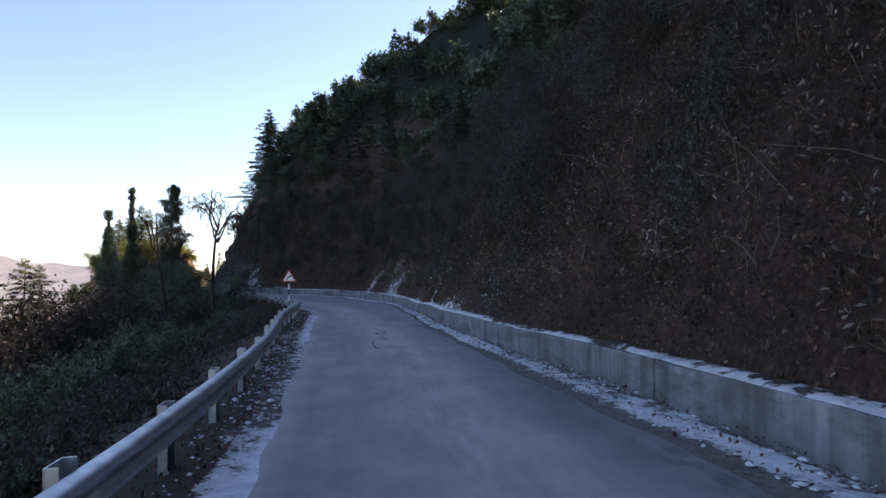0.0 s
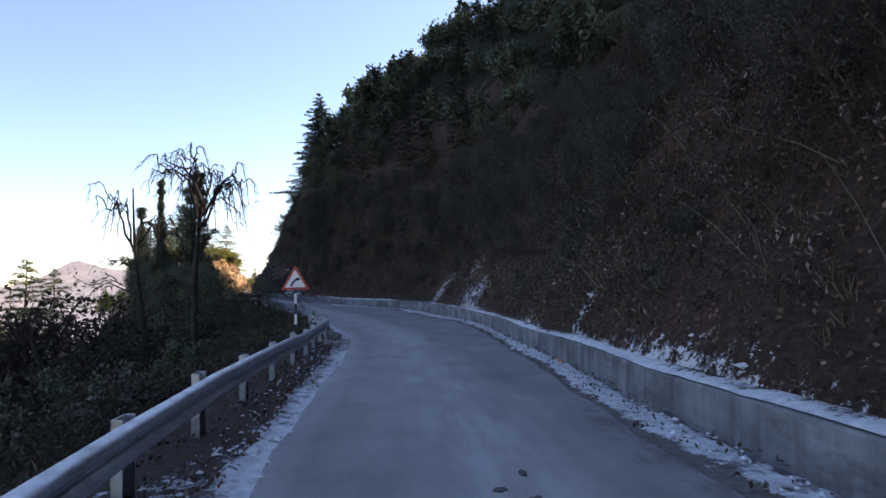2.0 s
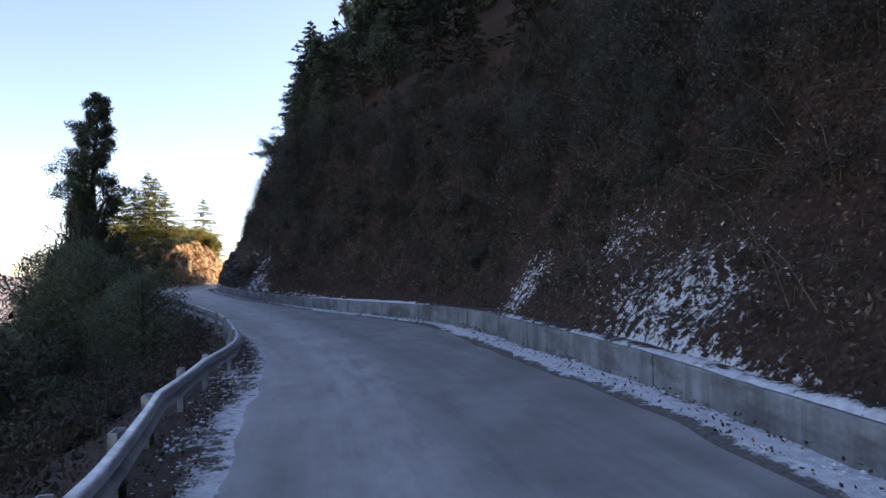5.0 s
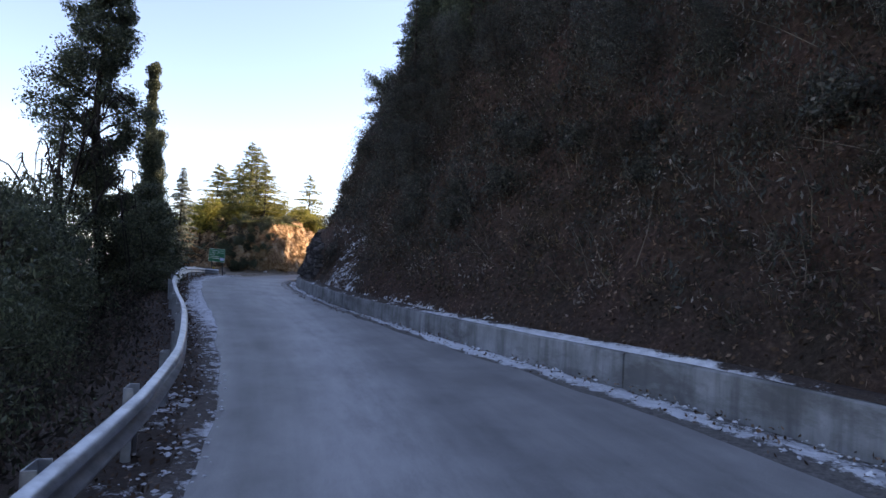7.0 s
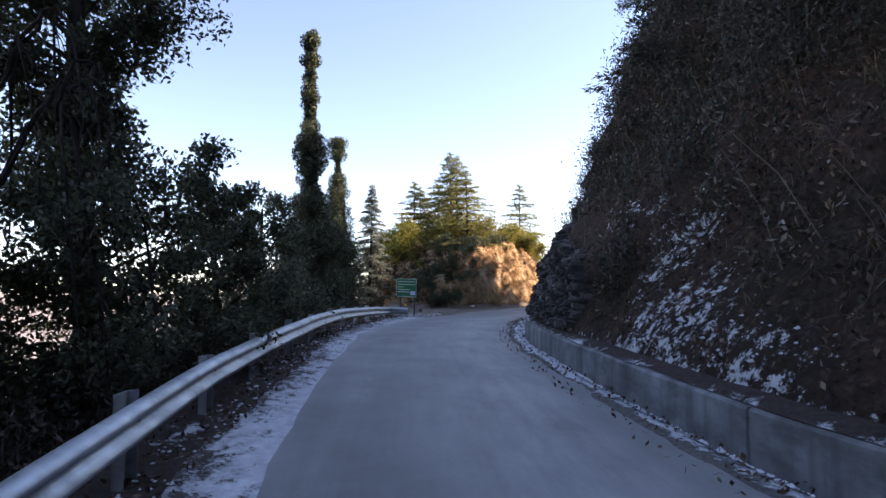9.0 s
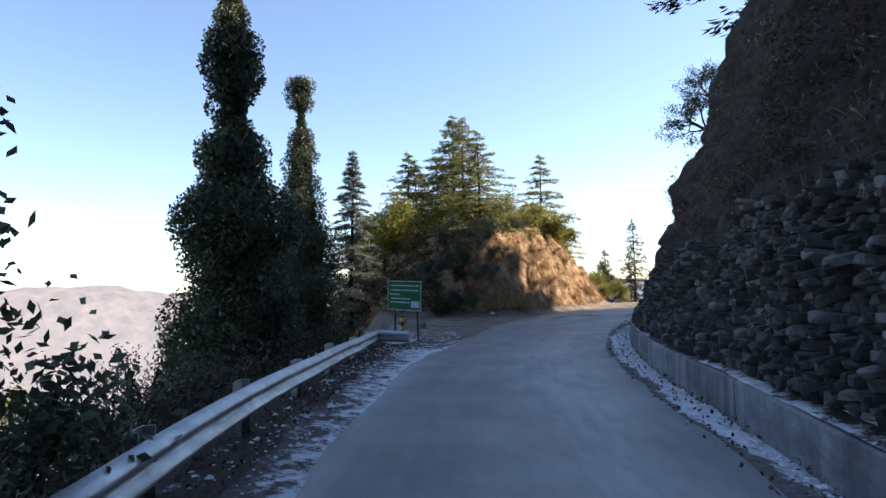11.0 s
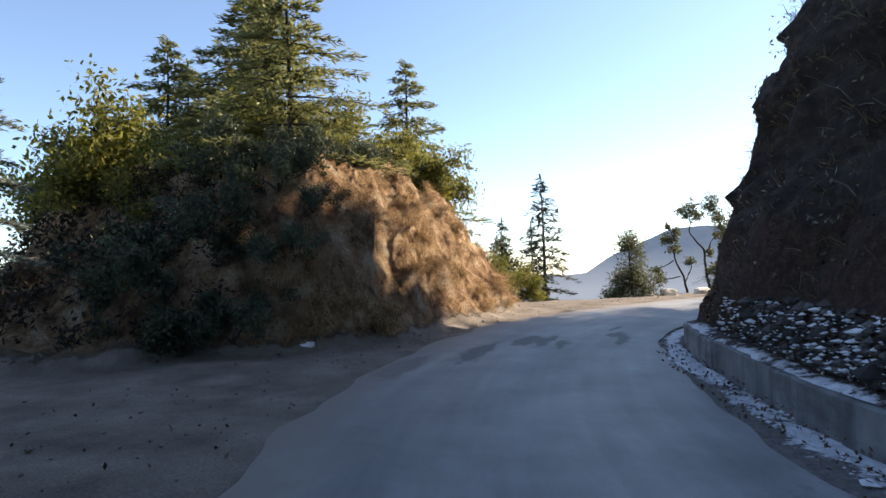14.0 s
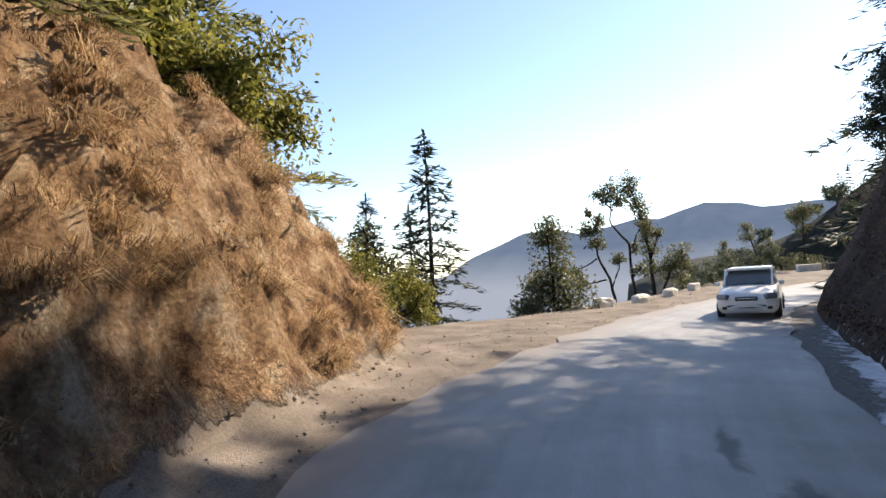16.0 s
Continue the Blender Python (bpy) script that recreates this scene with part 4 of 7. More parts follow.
# ---- distant ranges ----
def ranges(name, radius, seed, profile, mat, label, wob):
    az = np.radians(np.linspace(-75, 130, 420))          # to the left of +y
    el = profile(np.degrees(az)) + wob * (1 + 2.5 * np.clip((np.degrees(az) - 15) / 12, 0, 1)) * fbm(np.degrees(az) * 0.16, seed, 0.0, 5)
    rows = []
    for q in np.linspace(0, 1, 24):
        r = radius * (1 - 0.28 * (1 - q)) + radius * 0.05 * fbm(np.degrees(az) * 0.4, q * 6, seed, 4) * (1 - q)
        h = radius * np.tan(np.radians(el)) * q - 700 * (1 - q) ** 2
        h = h + radius * 0.006 * fbm(np.degrees(az) * 0.9, q * 9, seed + 3, 4) * (1 - q) * q * 4
        rows.append(np.stack([-40 - r * np.sin(az), 80 + r * np.cos(az), h], -1))
    P = np.array(rows)
    return tagged(part(name, Buf().add(P, grid_faces(*P.shape[:2])), mat, smooth=True), label, "mountain", kind="structure")


FAR = far_material("painted_haze_range", (0.062, 0.094, 0.158), (0.078, 0.114, 0.182), 1.0)
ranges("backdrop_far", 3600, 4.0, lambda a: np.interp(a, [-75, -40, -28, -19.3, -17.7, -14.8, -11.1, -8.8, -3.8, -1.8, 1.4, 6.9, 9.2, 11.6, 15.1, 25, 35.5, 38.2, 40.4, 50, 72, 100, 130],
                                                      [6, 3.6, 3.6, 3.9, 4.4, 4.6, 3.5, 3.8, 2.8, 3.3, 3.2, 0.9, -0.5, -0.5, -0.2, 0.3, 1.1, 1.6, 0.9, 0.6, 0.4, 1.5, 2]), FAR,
       "glowing backdrop of a pale blue range with painted haze", 0.3)

# ---- plants ----
def conifer(name, seed, height, reach, leaf, label, trunks=1, low=0.12, step=0.42, droop=0.12, size=0.2, dense=1.0, group="", flat=1.0):
    """A cedar or fir: straight trunk, level whorls of branches, sprays of needles along each branch."""
    rng = np.random.default_rng(seed)
    tree = thing(name, label, "tree", group)
    needles, wood = Buf(), Buf()
    for k in range(trunks):
        ox, oy = (0, 0) if trunks == 1 else (rng.uniform(-0.1, 0.1) * height, rng.uniform(-0.05, 0.05) * height)
        hh = height * (1 - 0.08 * k)
        z = np.linspace(-0.8, hh, 12)
        stem = np.stack([ox + 0.02 * hh * np.sin(z / hh * 2 + k), oy + 0.015 * hh * np.cos(z / hh * 3), z], -1)
        wood.add(*tube(stem, np.interp(z, [-0.8, 0, hh], [0.03 * height * 0.62, 0.026 * height * 0.6, 0.012]), 7))
        zz = low * hh
        while zz < hh * 0.99:
            f = (zz - low * hh) / (hh * (1 - low))
            n = rng.integers(4, 7)
            a0 = rng.uniform(0, 6.28)
            for i in range(n):
                l = reach * (1 - f) ** 0.85 * rng.uniform(0.55, 1.15) + 0.12
                a = a0 + i * 6.283 / n + rng.uniform(-0.3, 0.3)
                rise = rng.uniform(-0.05, 0.2) * (0.4 + f)
                t = np.linspace(0, 1, 5)[:, None]
                d = np.array([math.cos(a), math.sin(a), 0])
                root = np.array([np.interp(zz, z, stem[:, 0]), np.interp(zz, z, stem[:, 1]), zz + rng.uniform(-0.15, 0.15)])
                p = root + d * l * t + np.array([0, 0, 1.0]) * (rise * l * t - droop * l * t ** 2)
                wood.add(*tube(p, np.linspace(0.012 * l + 0.008, 0.004, 5), 3))
                m = max(4, int(l * 15 * dense))
                q = rng.uniform(0.12, 1.0, m) ** 0.8
                c = np.stack([np.interp(q, t[:, 0], p[:, j]) for j in range(3)], -1)
                side = rng.normal(size=(m, 1)) * (0.13 + 0.16 * l) * (1 - 0.55 * q[:, None]) * np.array([[-math.sin(a), math.cos(a), 0]])
                c = c + side * 0.75 + rng.normal(size=(m, 3)) * [0.03, 0.03, 0.05]
                needles.add(*leaf_quads(rng, c, size, size * 0.3, along=d * 1.1 + unit(side) * 0.5 - [0, 0, 0.1], spread=0.35, flat=flat))
            zz += step * (1.15 - 0.5 * f) * rng.uniform(0.8, 1.2)
        needles.add(*leaf_quads(rng, np.stack([stem[-1]] * 8) - [0, 0, 0.15] * rng.uniform(0, 2, (8, 1)), size * 0.8, size * 0.2, along=np.array([0, 0, 1.0]), spread=0.4))
    part("trunk", wood, BARK, tree)
    part("crown", needles, leaf, tree)
    return tree


def limbs(rng, start, direction, length, radius, depth, wood, tips, bend=0.35, split=3, shrink=0.66, droop=0.0):
    """Forking limbs; gathers the places where leaves grow."""
    n = 6 if radius > 0.04 else 3
    p = [np.array(start, float)]
    d = np.array(direction, float)
    for i in range(n):
        d = unit(d + rng.normal(size=3) * bend * 0.35 + np.array([0, 0, -droop * (i / n)]))
        p.append(p[-1] + d * length / n)
    p = np.array(p)
    wood.add(*tube(p, np.linspace(radius, radius * 0.55, n + 1), 6 if radius > 0.05 else 3))
    if depth == 0:
        tips.extend(p[n // 3:])
        return
    for k in range(split):
        i = n - (k % 3) * n // 6 if k else n
        nd = unit(d + rng.normal(size=3) * 0.75 + np.array([0, 0, 0.12 - droop]))
        limbs(rng, p[i], nd, length * shrink * rng.uniform(0.75, 1.2), radius * 0.55, depth - 1, wood, tips, bend, split, shrink, droop)
    if depth <= 1:
        tips.extend(p[n // 2:])


def broadleaf(name, seed, height, leaf, label, spread=0.5, leaves=3200, size=0.085, puff=0.35, trunk=0.35, depth=3, split=3, bark=None, girth=1.0, group="", category="tree", tufts=0, bend=0.4):
    """A tree or bush: forking limbs and clouds of separate leaves about their ends."""
    rng = np.random.default_rng(seed)
    tree = thing(name, label, category, group)
    wood, tips = Buf(), []
    base = height * trunk
    limbs(rng, (0, 0, -0.6), (0.05, 0.03, 1), base + 0.6, (0.022 * height + 0.02) * girth, 0, wood, [], 0.2)
    for k in range(split + 1):
        a = k * 6.283 / (split + 1) + rng.uniform(-0.5, 0.5)
        limbs(rng, (0, 0, base * rng.uniform(0.75, 1.0)), unit(np.array([math.cos(a) * spread, math.sin(a) * spread, 0.9])), height * 0.36, (0.014 * height + 0.01) * girth, depth - 1, wood, tips, bend, split)
    tips = np.array(tips)
    tips *= [1, 1, min(1.0, height / max(tips[:, 2].max(), 0.1))]
    pick = tips[rng.integers(0, len(tips), tufts or max(12, leaves // 28))]
    c = pick[rng.integers(0, len(pick), leaves)] + np.clip(rng.normal(size=(leaves, 3)), -1.4, 1.4) * puff * rng.uniform(0.3, 1.0, (leaves, 1))
    crown = Buf().add(*leaf_quads(rng, c, size, size * 0.5, along=np.array([0, 0, -0.3]), spread=1.0))
    part("trunk", wood, bark or BARK, tree)
    part("crown", crown, leaf, tree)
    return tree


def ivy_column(name, seed, height, widths, leaf, label, leaves=6000, size=0.11, core=0.5):
    """A bare trunk thickly wrapped in climbing leaves, with a tufted head. widths: share of height, radius."""
    rng = np.random.default_rng(seed)
    tree = thing(name, label, "tree")
    z = np.linspace(-1.0, height * 0.97, 14)
    wood = Buf().add(*tube(np.stack([0.12 * np.sin(z * 0.5), 0.1 * np.cos(z * 0.4), z], -1), np.linspace(0.3, 0.06, 14), 8))
    w = np.array(widths, float)
    cl = []
    n = int(height * 4)
    for f in np.sort(rng.uniform(0, 1, n)):
        r = np.interp(f, w[:, 0], w[:, 1]) * rng.uniform(0.7, 1.15)
        a = rng.uniform(0, 6.283)
        cl.append((r * math.cos(a) * 0.55, r * math.sin(a) * 0.55, f * height, 0.45 * r + 0.08))
    for f, r in w:
        for k in range(5):
            cl.append((0.45 * r * math.cos(k * 1.257 + f * 9), 0.45 * r * math.sin(k * 1.257 + f * 9), min(f, 0.985) * height, 0.5 * r + 0.05))
    cl = np.array(cl)
    weight = cl[:, 3] ** 2.1
    k = rng.choice(len(cl), leaves, p=weight / weight.sum())
    c = cl[k, :3] + unit(rng.normal(size=(leaves, 3))) * cl[k, 3:4] * rng.uniform(0.3, 1.0, (leaves, 1)) ** 0.5 * [1, 1, 1.1]
    for b in cl[::5]:
        wood.add(*tube(np.array([[0.1, 0.05, max(0, b[2] - 0.8)], b[:3] * [0.5, 0.5, 1] - [0, 0, 0.3], b[:3]]), [0.035, 0.02, 0.008], 4))
    part("trunk", wood, BARK, tree)
    crown = Buf().add(*leaf_quads(rng, c, size, size * 0.55, along=np.array([0, 0, -0.4]), spread=1.0))
    # thick inner foliage: larger leaves close to the stem
    m = leaves // 12
    f = rng.uniform(0, 0.97, m)
    a, r = rng.uniform(0, 6.283, m), np.interp(f, w[:, 0], w[:, 1]) * np.sqrt(rng.uniform(0.0, 1.0, m)) * core
    crown.add(*leaf_quads(rng, np.stack([r * np.cos(a), r * np.sin(a), f * height], -1), size * 2.2, size * 1.5, along=np.array([0, 0, -0.6]), spread=0.8))
    part("crown", crown, leaf, tree)
    return tree


def leaf_cloud(rng, c, r, leaves, parts=5):
    """Leaves gathered in a few small sprays about one place."""
    hub = c + unit(rng.normal(size=(parts, 3))) * r * rng.uniform(0.25, 0.8, (parts, 1))
    return hub[rng.integers(0, parts, leaves)] + np.clip(rng.normal(size=(leaves, 3)), -1.5, 1.5) * r * 0.3 * [1, 1, 0.8]


def bough_tree(name, seed, height, widths, leaf, label, boughs, leaves, size):
    """A tall leafy tree: a stem, boughs that rise from it and sprays of leaves along their outer half."""
    rng = np.random.default_rng(seed)
    tree = thing(name, label, "tree")
    w = np.array(widths, float)
    z = np.linspace(-1.0, height * 0.97, 14)
    stem = np.stack([0.2 * np.sin(z * 0.45), 0.18 * np.cos(z * 0.38), z], -1)
    wood = Buf().add(*tube(stem, np.linspace(0.02 * height, 0.03, 14), 8))
    c = []
    for k in range(boughs):
        f = 0.06 + 0.93 * (k + rng.uniform(0, 1)) / boughs
        a = k * 2.4 + rng.uniform(-0.6, 0.6)
        l = np.interp(f, w[:, 0], w[:, 1]) * rng.uniform(0.45, 1.1)
        root = np.array([np.interp(f * height - 0.4 * l, z, stem[:, 0]), np.interp(f * height - 0.4 * l, z, stem[:, 1]), f * height - 0.4 * l])
        q = np.linspace(0, 1, 5)[:, None]
        p = root + np.array([math.cos(a), math.sin(a), 0]) * l * q + np.array([0, 0, 1.0]) * 0.5 * l * q ** 0.8 + np.cumsum(rng.normal(size=(5, 3)) * 0.05, 0)
        wood.add(*tube(p, np.linspace(0.02 + 0.015 * l, 0.008, 5), 4))
        for i in (2, 3, 4):
            c.append(leaf_cloud(rng, p[i], (0.27 + 0.22 * l) * rng.uniform(0.7, 1.2), leaves // (boughs * 3)))
    part("trunk", wood, BARK, tree)
    part("crown", Buf().add(*leaf_quads(rng, np.concatenate(c), size, size * 0.5, along=np.array([0, 0, -0.3]), spread=1.0)), leaf, tree)
    return tree


def dead_tree(name, seed, height, lean, label, fork=0.62, reach=2.0, arms=6, low_arms=(), snag=0.0):
    """A leafless tree: a bare trunk, arms that rise from a fork and arch over, and hanging twigs. low_arms: share of height, direction, length."""
    rng = np.random.default_rng(seed)
    tree = thing(name, label, "tree")
    wood, twigs = Buf(), Buf()
    z = np.linspace(0, 1, 9)
    top = height * (fork + snag)
    axis = np.stack([lean[0] * height * z + 0.07 * np.sin(z * 7), lean[1] * height * z + 0.06 * np.cos(z * 5), -2.0 + (top + 2.0) * z], -1)
    wood.add(*tube(axis, np.linspace(0.19, 0.06 if not snag else 0.03, 9), 7))

    def arm(root, a, length, rise, droop, r0):
        q = np.linspace(0, 1, 9)[:, None]
        d = np.array([math.cos(a), math.sin(a), 0.0])
        p = root + d * length * q ** 0.9 + np.array([0, 0, 1.0]) * (rise * np.sin(np.clip(q * 1.6, 0, 1.57)) - droop * np.clip(q - 0.45, 0, None) ** 2 * 3.2)
        p = p + np.cumsum(rng.normal(size=(9, 3)) * 0.085, 0)
        wood.add(*tube(p, np.linspace(r0, 0.012, 9), 5))
        if r0 > 0.04:
            for i in (3, 4, 5, 6):
                arm(p[i], a + rng.uniform(-1.4, 1.4), length * rng.uniform(0.3, 0.6), rise * rng.uniform(0.1, 0.35), droop * rng.uniform(0.3, 0.7), 0.032)
        for i in range(2, 9):
            for k in range(3 if i > 3 else 1):
                b = a + rng.uniform(-1.5, 1.5)
                l = rng.uniform(0.2, 0.6) * (0.6 + 0.5 * i / 8)
                t4 = np.linspace(0, 1, 5)[:, None]
                w = p[i] + np.array([math.cos(b), math.sin(b), 0]) * l * 0.6 * t4 + np.array([0, 0, 1.0]) * (0.25 * l * t4 - 1.0 * l * t4 ** 2)
                twigs.add(*tube(w, [0.014, 0.011, 0.008, 0.006, 0.003], 3))

    crown = np.array([axis[-1][0], axis[-1][1], height * fork])
    for k in range(arms):
        a = k * 6.283 / arms + rng.uniform(-0.3, 0.3)
        arm(crown - [0, 0, rng.uniform(0, 0.9)], a, reach * rng.uniform(0.7, 1.1), height * (1 - fork) * rng.uniform(0.6, 1.1), height * (1 - fork) * rng.uniform(0.5, 1.2), 0.06)
    for f, a, l in low_arms:
        i = f * 8 * 0.98
        arm(axis[int(i)], math.radians(a), l, 0.3 * l, 0.35 * l, 0.055)
    part("trunk", wood, DEAD_BARK, tree)
    part("twig_spray", twigs, DEAD_BARK, tree, "fine bare twigs")["kind"] = "stuff"
    return tree


def stand(ob, x, y, z=None, turn=0.0, size=1.0, sink=0.15, first=True):
    """Sets a tree on the land, or sets a copy of it there."""
    if z is None:
        z = float(ground_height(np.array([x]), np.array([y]))[0])
    m = pose(x, y, z - sink, 0, 0, turn) @ Matrix.Scale(size, 4)
    if first:
        ob.matrix_basis = m
        return ob
    return copy_thing(ob, m)


rng = np.random.default_rng(11)
cedar_a = conifer("cedar_tree", 1, 9.5, 4.5, NEEDLES, "tall cedar with level layered branches on the mound", group="cedars on the mound", low=0.04, dense=3.2, size=0.15)
stand(cedar_a, -56.2, 108.0, 5.2, 20, 1.13)
cedar_b = conifer("cedar_tree", 2, 7.0, 3.9, NEEDLES, "young cedar with open layered branches above the cut bank", group="cedars on the mound", step=0.48, low=0.04, dense=3.0, size=0.145)
stand(cedar_b, -51.0, 112.6, 4.2, 60, 1.2)
for x, y, z, top, turn, src in ((-49.9, 102.2, 5.6, 11.2, 10, cedar_b), (-60.2, 108.6, 2.0, 11.8, 250, cedar_a), (-59.3, 106.0, 4.0, 11.6, 90, cedar_b),
                                (-53.3, 105.6, 5.6, 13.2, 170, cedar_b), (-58.5, 111.5, 4.0, 12.5, 210, cedar_a), (-60.8, 111.5, 0.0, 11.5, 40, cedar_b),
                                (-46, 63.5, -8, 2.6, 100, cedar_b), (-50.5, 72.5, -5.0, 2.6, 20, cedar_b)):
    h = 9.5 if src is cedar_a else 7.0
    stand(src, x, y, z, turn, (top - z) / h, first=False)
LATE_BUSHES = []
silver = conifer("cedar_tree", 4, 12.3, 2.9, SILVER_NEEDLES, "dense silver-grey cedar at the turnout's edge", group="cedars on the mound", low=0.03, step=0.34, dense=6.0, size=0.13, droop=0.2)
stand(silver, -54.3, 95.1, -1.6, 130, 1.0)
valley_tree = broadleaf("valley_tree", 71, 7.0, SCRUB_LEAVES, "dark scrubby tree in the shaded valley below the road", 0.8, 10000, 0.058, 0.45, 0.2, 3, 3, group="trees in the valley")
for k, (x, y, top) in enumerate(((-21, 27, 0.6), (-24, 34, 1.0), (-28, 39, 0.8), (-33, 45, 1.0), (-27, 31, 0.4), (-33, 39, 0.9), (-38, 50, 0.8), (-18, 22, -0.6), (-24, 26, 0.2), (-40, 44, 1.2), (-22, 38, 1.2), (-30, 35, 1.0), (-36, 33, 1.2), (-27, 44, 1.0))):
    z = float(ground_height(np.array([x]), np.array([y]))[0])
    stand(valley_tree, x, y, z, k * 77, min(2.4, max(0.4, (top - 0.4 - z) / 7.0)), first=k == 0)
fir = conifer("fir_tree", 3, 6.6, 1.9, DARK_NEEDLES, "slim fir with sparse drooping branches beyond the turnout", step=0.42, droop=0.3, dense=1.3, low=0.03, group="firs beyond the turnout")
for x, y, size in ((-47.6, 98.6, 0.6), (-48.3, 99.6, 0.7), (-47.9, 97.4, 0.6), (-48.8, 98.2, 0.8), (-49.5, 99.8, 0.9), (-48.6, 100.8, 0.7), (-47.4, 99.8, 0.45), (-49.4, 96.9, 0.8)):
    LATE_BUSHES.append((x, y, size))
stand(fir, -46.4, 120.3, -0.3, 0, 1.2)
stand(fir, -48.3, 118.6, -0.5, 90, 0.72, first=False)
stand(fir, -47.4, 122.5, -1.2, 200, 0.8, first=False)
oak = broadleaf("oak_bush", 5, 4.6, OAK_LEAVES, "sunlit yellow-green oak bush on the mound", 0.9, 9000, 0.08, 0.45, 0.1, 3, 3, group="oaks on the mound")
stand(oak, -53.0, 101.2, 3.4, 0, 0.85)
near_oak = broadleaf("oak_bush", 55, 4.6, OAK_LEAVES, "large sunlit yellow-green oak above the cut mound", 0.9, 26000, 0.066, 0.37, 0.1, 3, 3, group="oaks on the mound")
stand(near_oak, -50.8, 108.1, 4.7, 0, 1.3)
for x, y, z, turn, size in ((-56.0, 102.8, 3.4, 80, 1.3), (-58.0, 104.6, 3.4, 190, 1.35)):
    stand(near_oak, x, y, z, turn, size, first=False)
for x, y, z, turn, size in ((-53.0, 100.0, 3.0, 80, 0.72), (-54.6, 101.8, 3.4, 160, 0.8), (-51.0, 105.0, 5.5, 300, 0.75), (-55.0, 104.3, 5.0, 30, 1.0), (-58.5, 104.2, 3.0, 190, 1.1),
                            (-58.6, 93.2, -2.0, 270, 1.0), (-49.3, 111.3, 4.0, 120, 1.1), (-46.9, 116.6, 0.4, 45, 0.62), (-48.2, 116.0, 0.4, 145, 0.8), (-57.6, 103.6, 3.0, 30, 1.1), (-55.6, 103.4, 3.6, 200, 1.05), (-60.2, 103.2, 2.0, 110, 1.2), (-64, 79, -6, 10, 1.0), (-60, 77, -6.5, 80, 1.0), (-68, 83, -7, 30, 1.2)):
    stand(oak, x, y, z, turn, size * 1.15, first=False)
dark_bush = broadleaf("dark_bush", 6, 3.6, DARK_LEAVES, "dense dark evergreen bush in the shade", 0.85, 3400, 0.095, 0.42, 0.1, 3, 2, group="dark evergreen bushes", category="bush")
stand(dark_bush, -49.3, 101.4, 4.5, 0, 0.75)
for x, y, z, turn, size in ((-48.4, 100.6, 3.8, 90, 0.5), (-50.9, 99.2, 2.0, 30, 1.15), (-50.2, 97.2, 0.9, 170, 0.95),
                            (-51.6, 101.6, 3.6, 10, 1.0), (-49.0, 98.9, 2.0, 240, 0.8), (-50.0, 103.3, 5.0, 45, 0.8), (-48.4, 98.4, 1.0, 20, 0.7), (-49.6, 96.2, 0.5, 120, 0.8), (-51.8, 98.4, 1.6, 330, 1.2), (-53.8, 100.6, 2.2, 60, 0.85), (-49.0, 104.6, 5.6, 80, 0.7), (-49.2, 106.6, 5.4, 200, 0.65), (-49.4, 103.0, 5.0, 10, 0.8), (-49.2, 97.4, 0.7, 50, 0.75), (-50.4, 98.4, 1.6, 140, 1.0)):
    stand(dark_bush, x, y, z, turn, size, first=False)
LATE_BUSHES += [(-33.6, 66.0, 1.0), (-34.6, 68.6, 1.1), (-35.2, 65.0, 1.1), (-33.0, 63.0, 0.9)]
for x, y, size in LATE_BUSHES:
    stand(dark_bush, x, y, None, x * 90, size, first=False)

# tall ivy-clad trunks and trees on the valley side
col = ivy_column("ivy_clad_tree", 7, 16.4, [(0, 2.1), (0.2, 2.0), (0.3, 1.5), (0.36, 1.75), (0.42, 1.1), (0.48, 1.05), (0.52, 0.55), (0.59, 0.75), (0.66, 0.85), (0.71, 0.5), (0.8, 0.5), (0.86, 0.36), (0.91, 0.56), (0.97, 0.55), (1, 0.25)], DARK_LEAVES, "tall trunk wrapped in dark ivy beyond the rail", 110000, 0.06)
stand(col, -42.7, 79.8, -1.7, 0, 1.0)
col2 = ivy_column("ivy_clad_tree", 8, 14.2, [(0, 2.2), (0.3, 2.0), (0.45, 1.6), (0.55, 1.2), (0.65, 1.0), (0.74, 0.9), (0.78, 0.72), (0.81, 0.65), (0.85, 0.26), (0.9, 0.24), (0.925, 0.75), (0.98, 0.8), (1, 0.5)], DARK_LEAVES, "ivy-clad trunk with a round sunlit tuft on top", 80000, 0.06)
stand(col2, -51.2, 89.0, -1.6, 40, 1.0)
big = bough_tree("evergreen_tree", 9, 15.3, [(0, 1.5), (0.2, 2.0), (0.36, 1.9), (0.45, 1.15), (0.52, 1.35), (0.62, 1.8), (0.76, 1.6), (0.84, 1.1), (0.92, 0.9), (1, 0.4)], DARK_LEAVES, "large dark evergreen tree with leafy boughs behind the guard rail", 105, 95000, 0.056)
stand(big, -30.4, 65.6, -2.7, 0, 1.0)
low_big = bough_tree("evergreen_tree", 14, 7.4, [(0, 1.3), (0.4, 1.5), (0.7, 1.3), (0.9, 0.9), (1, 0.4)], DARK_LEAVES, "spreading leafy evergreen beside the guard rail", 40, 26000, 0.058)
stand(low_big, -31.0, 68.1, -3.0, 0, 1.0)
stand(low_big, -33.4, 70.6, -3.2, 130, 1.0, first=False)
stand(low_big, -30.6, 63.2, -4.2, 60, 0.95, first=False)
tangle = dead_tree("bare_tree", 35, 10.2, (0.02, 0.01), "tangled leafless tree full of fine twigs", 0.5, 2.0, 6, ((0.45, 20, 1.8), (0.6, 100, 1.6), (0.5, 200, 2.0), (0.7, 300, 1.7), (0.35, 250, 1.6)), 0.35)
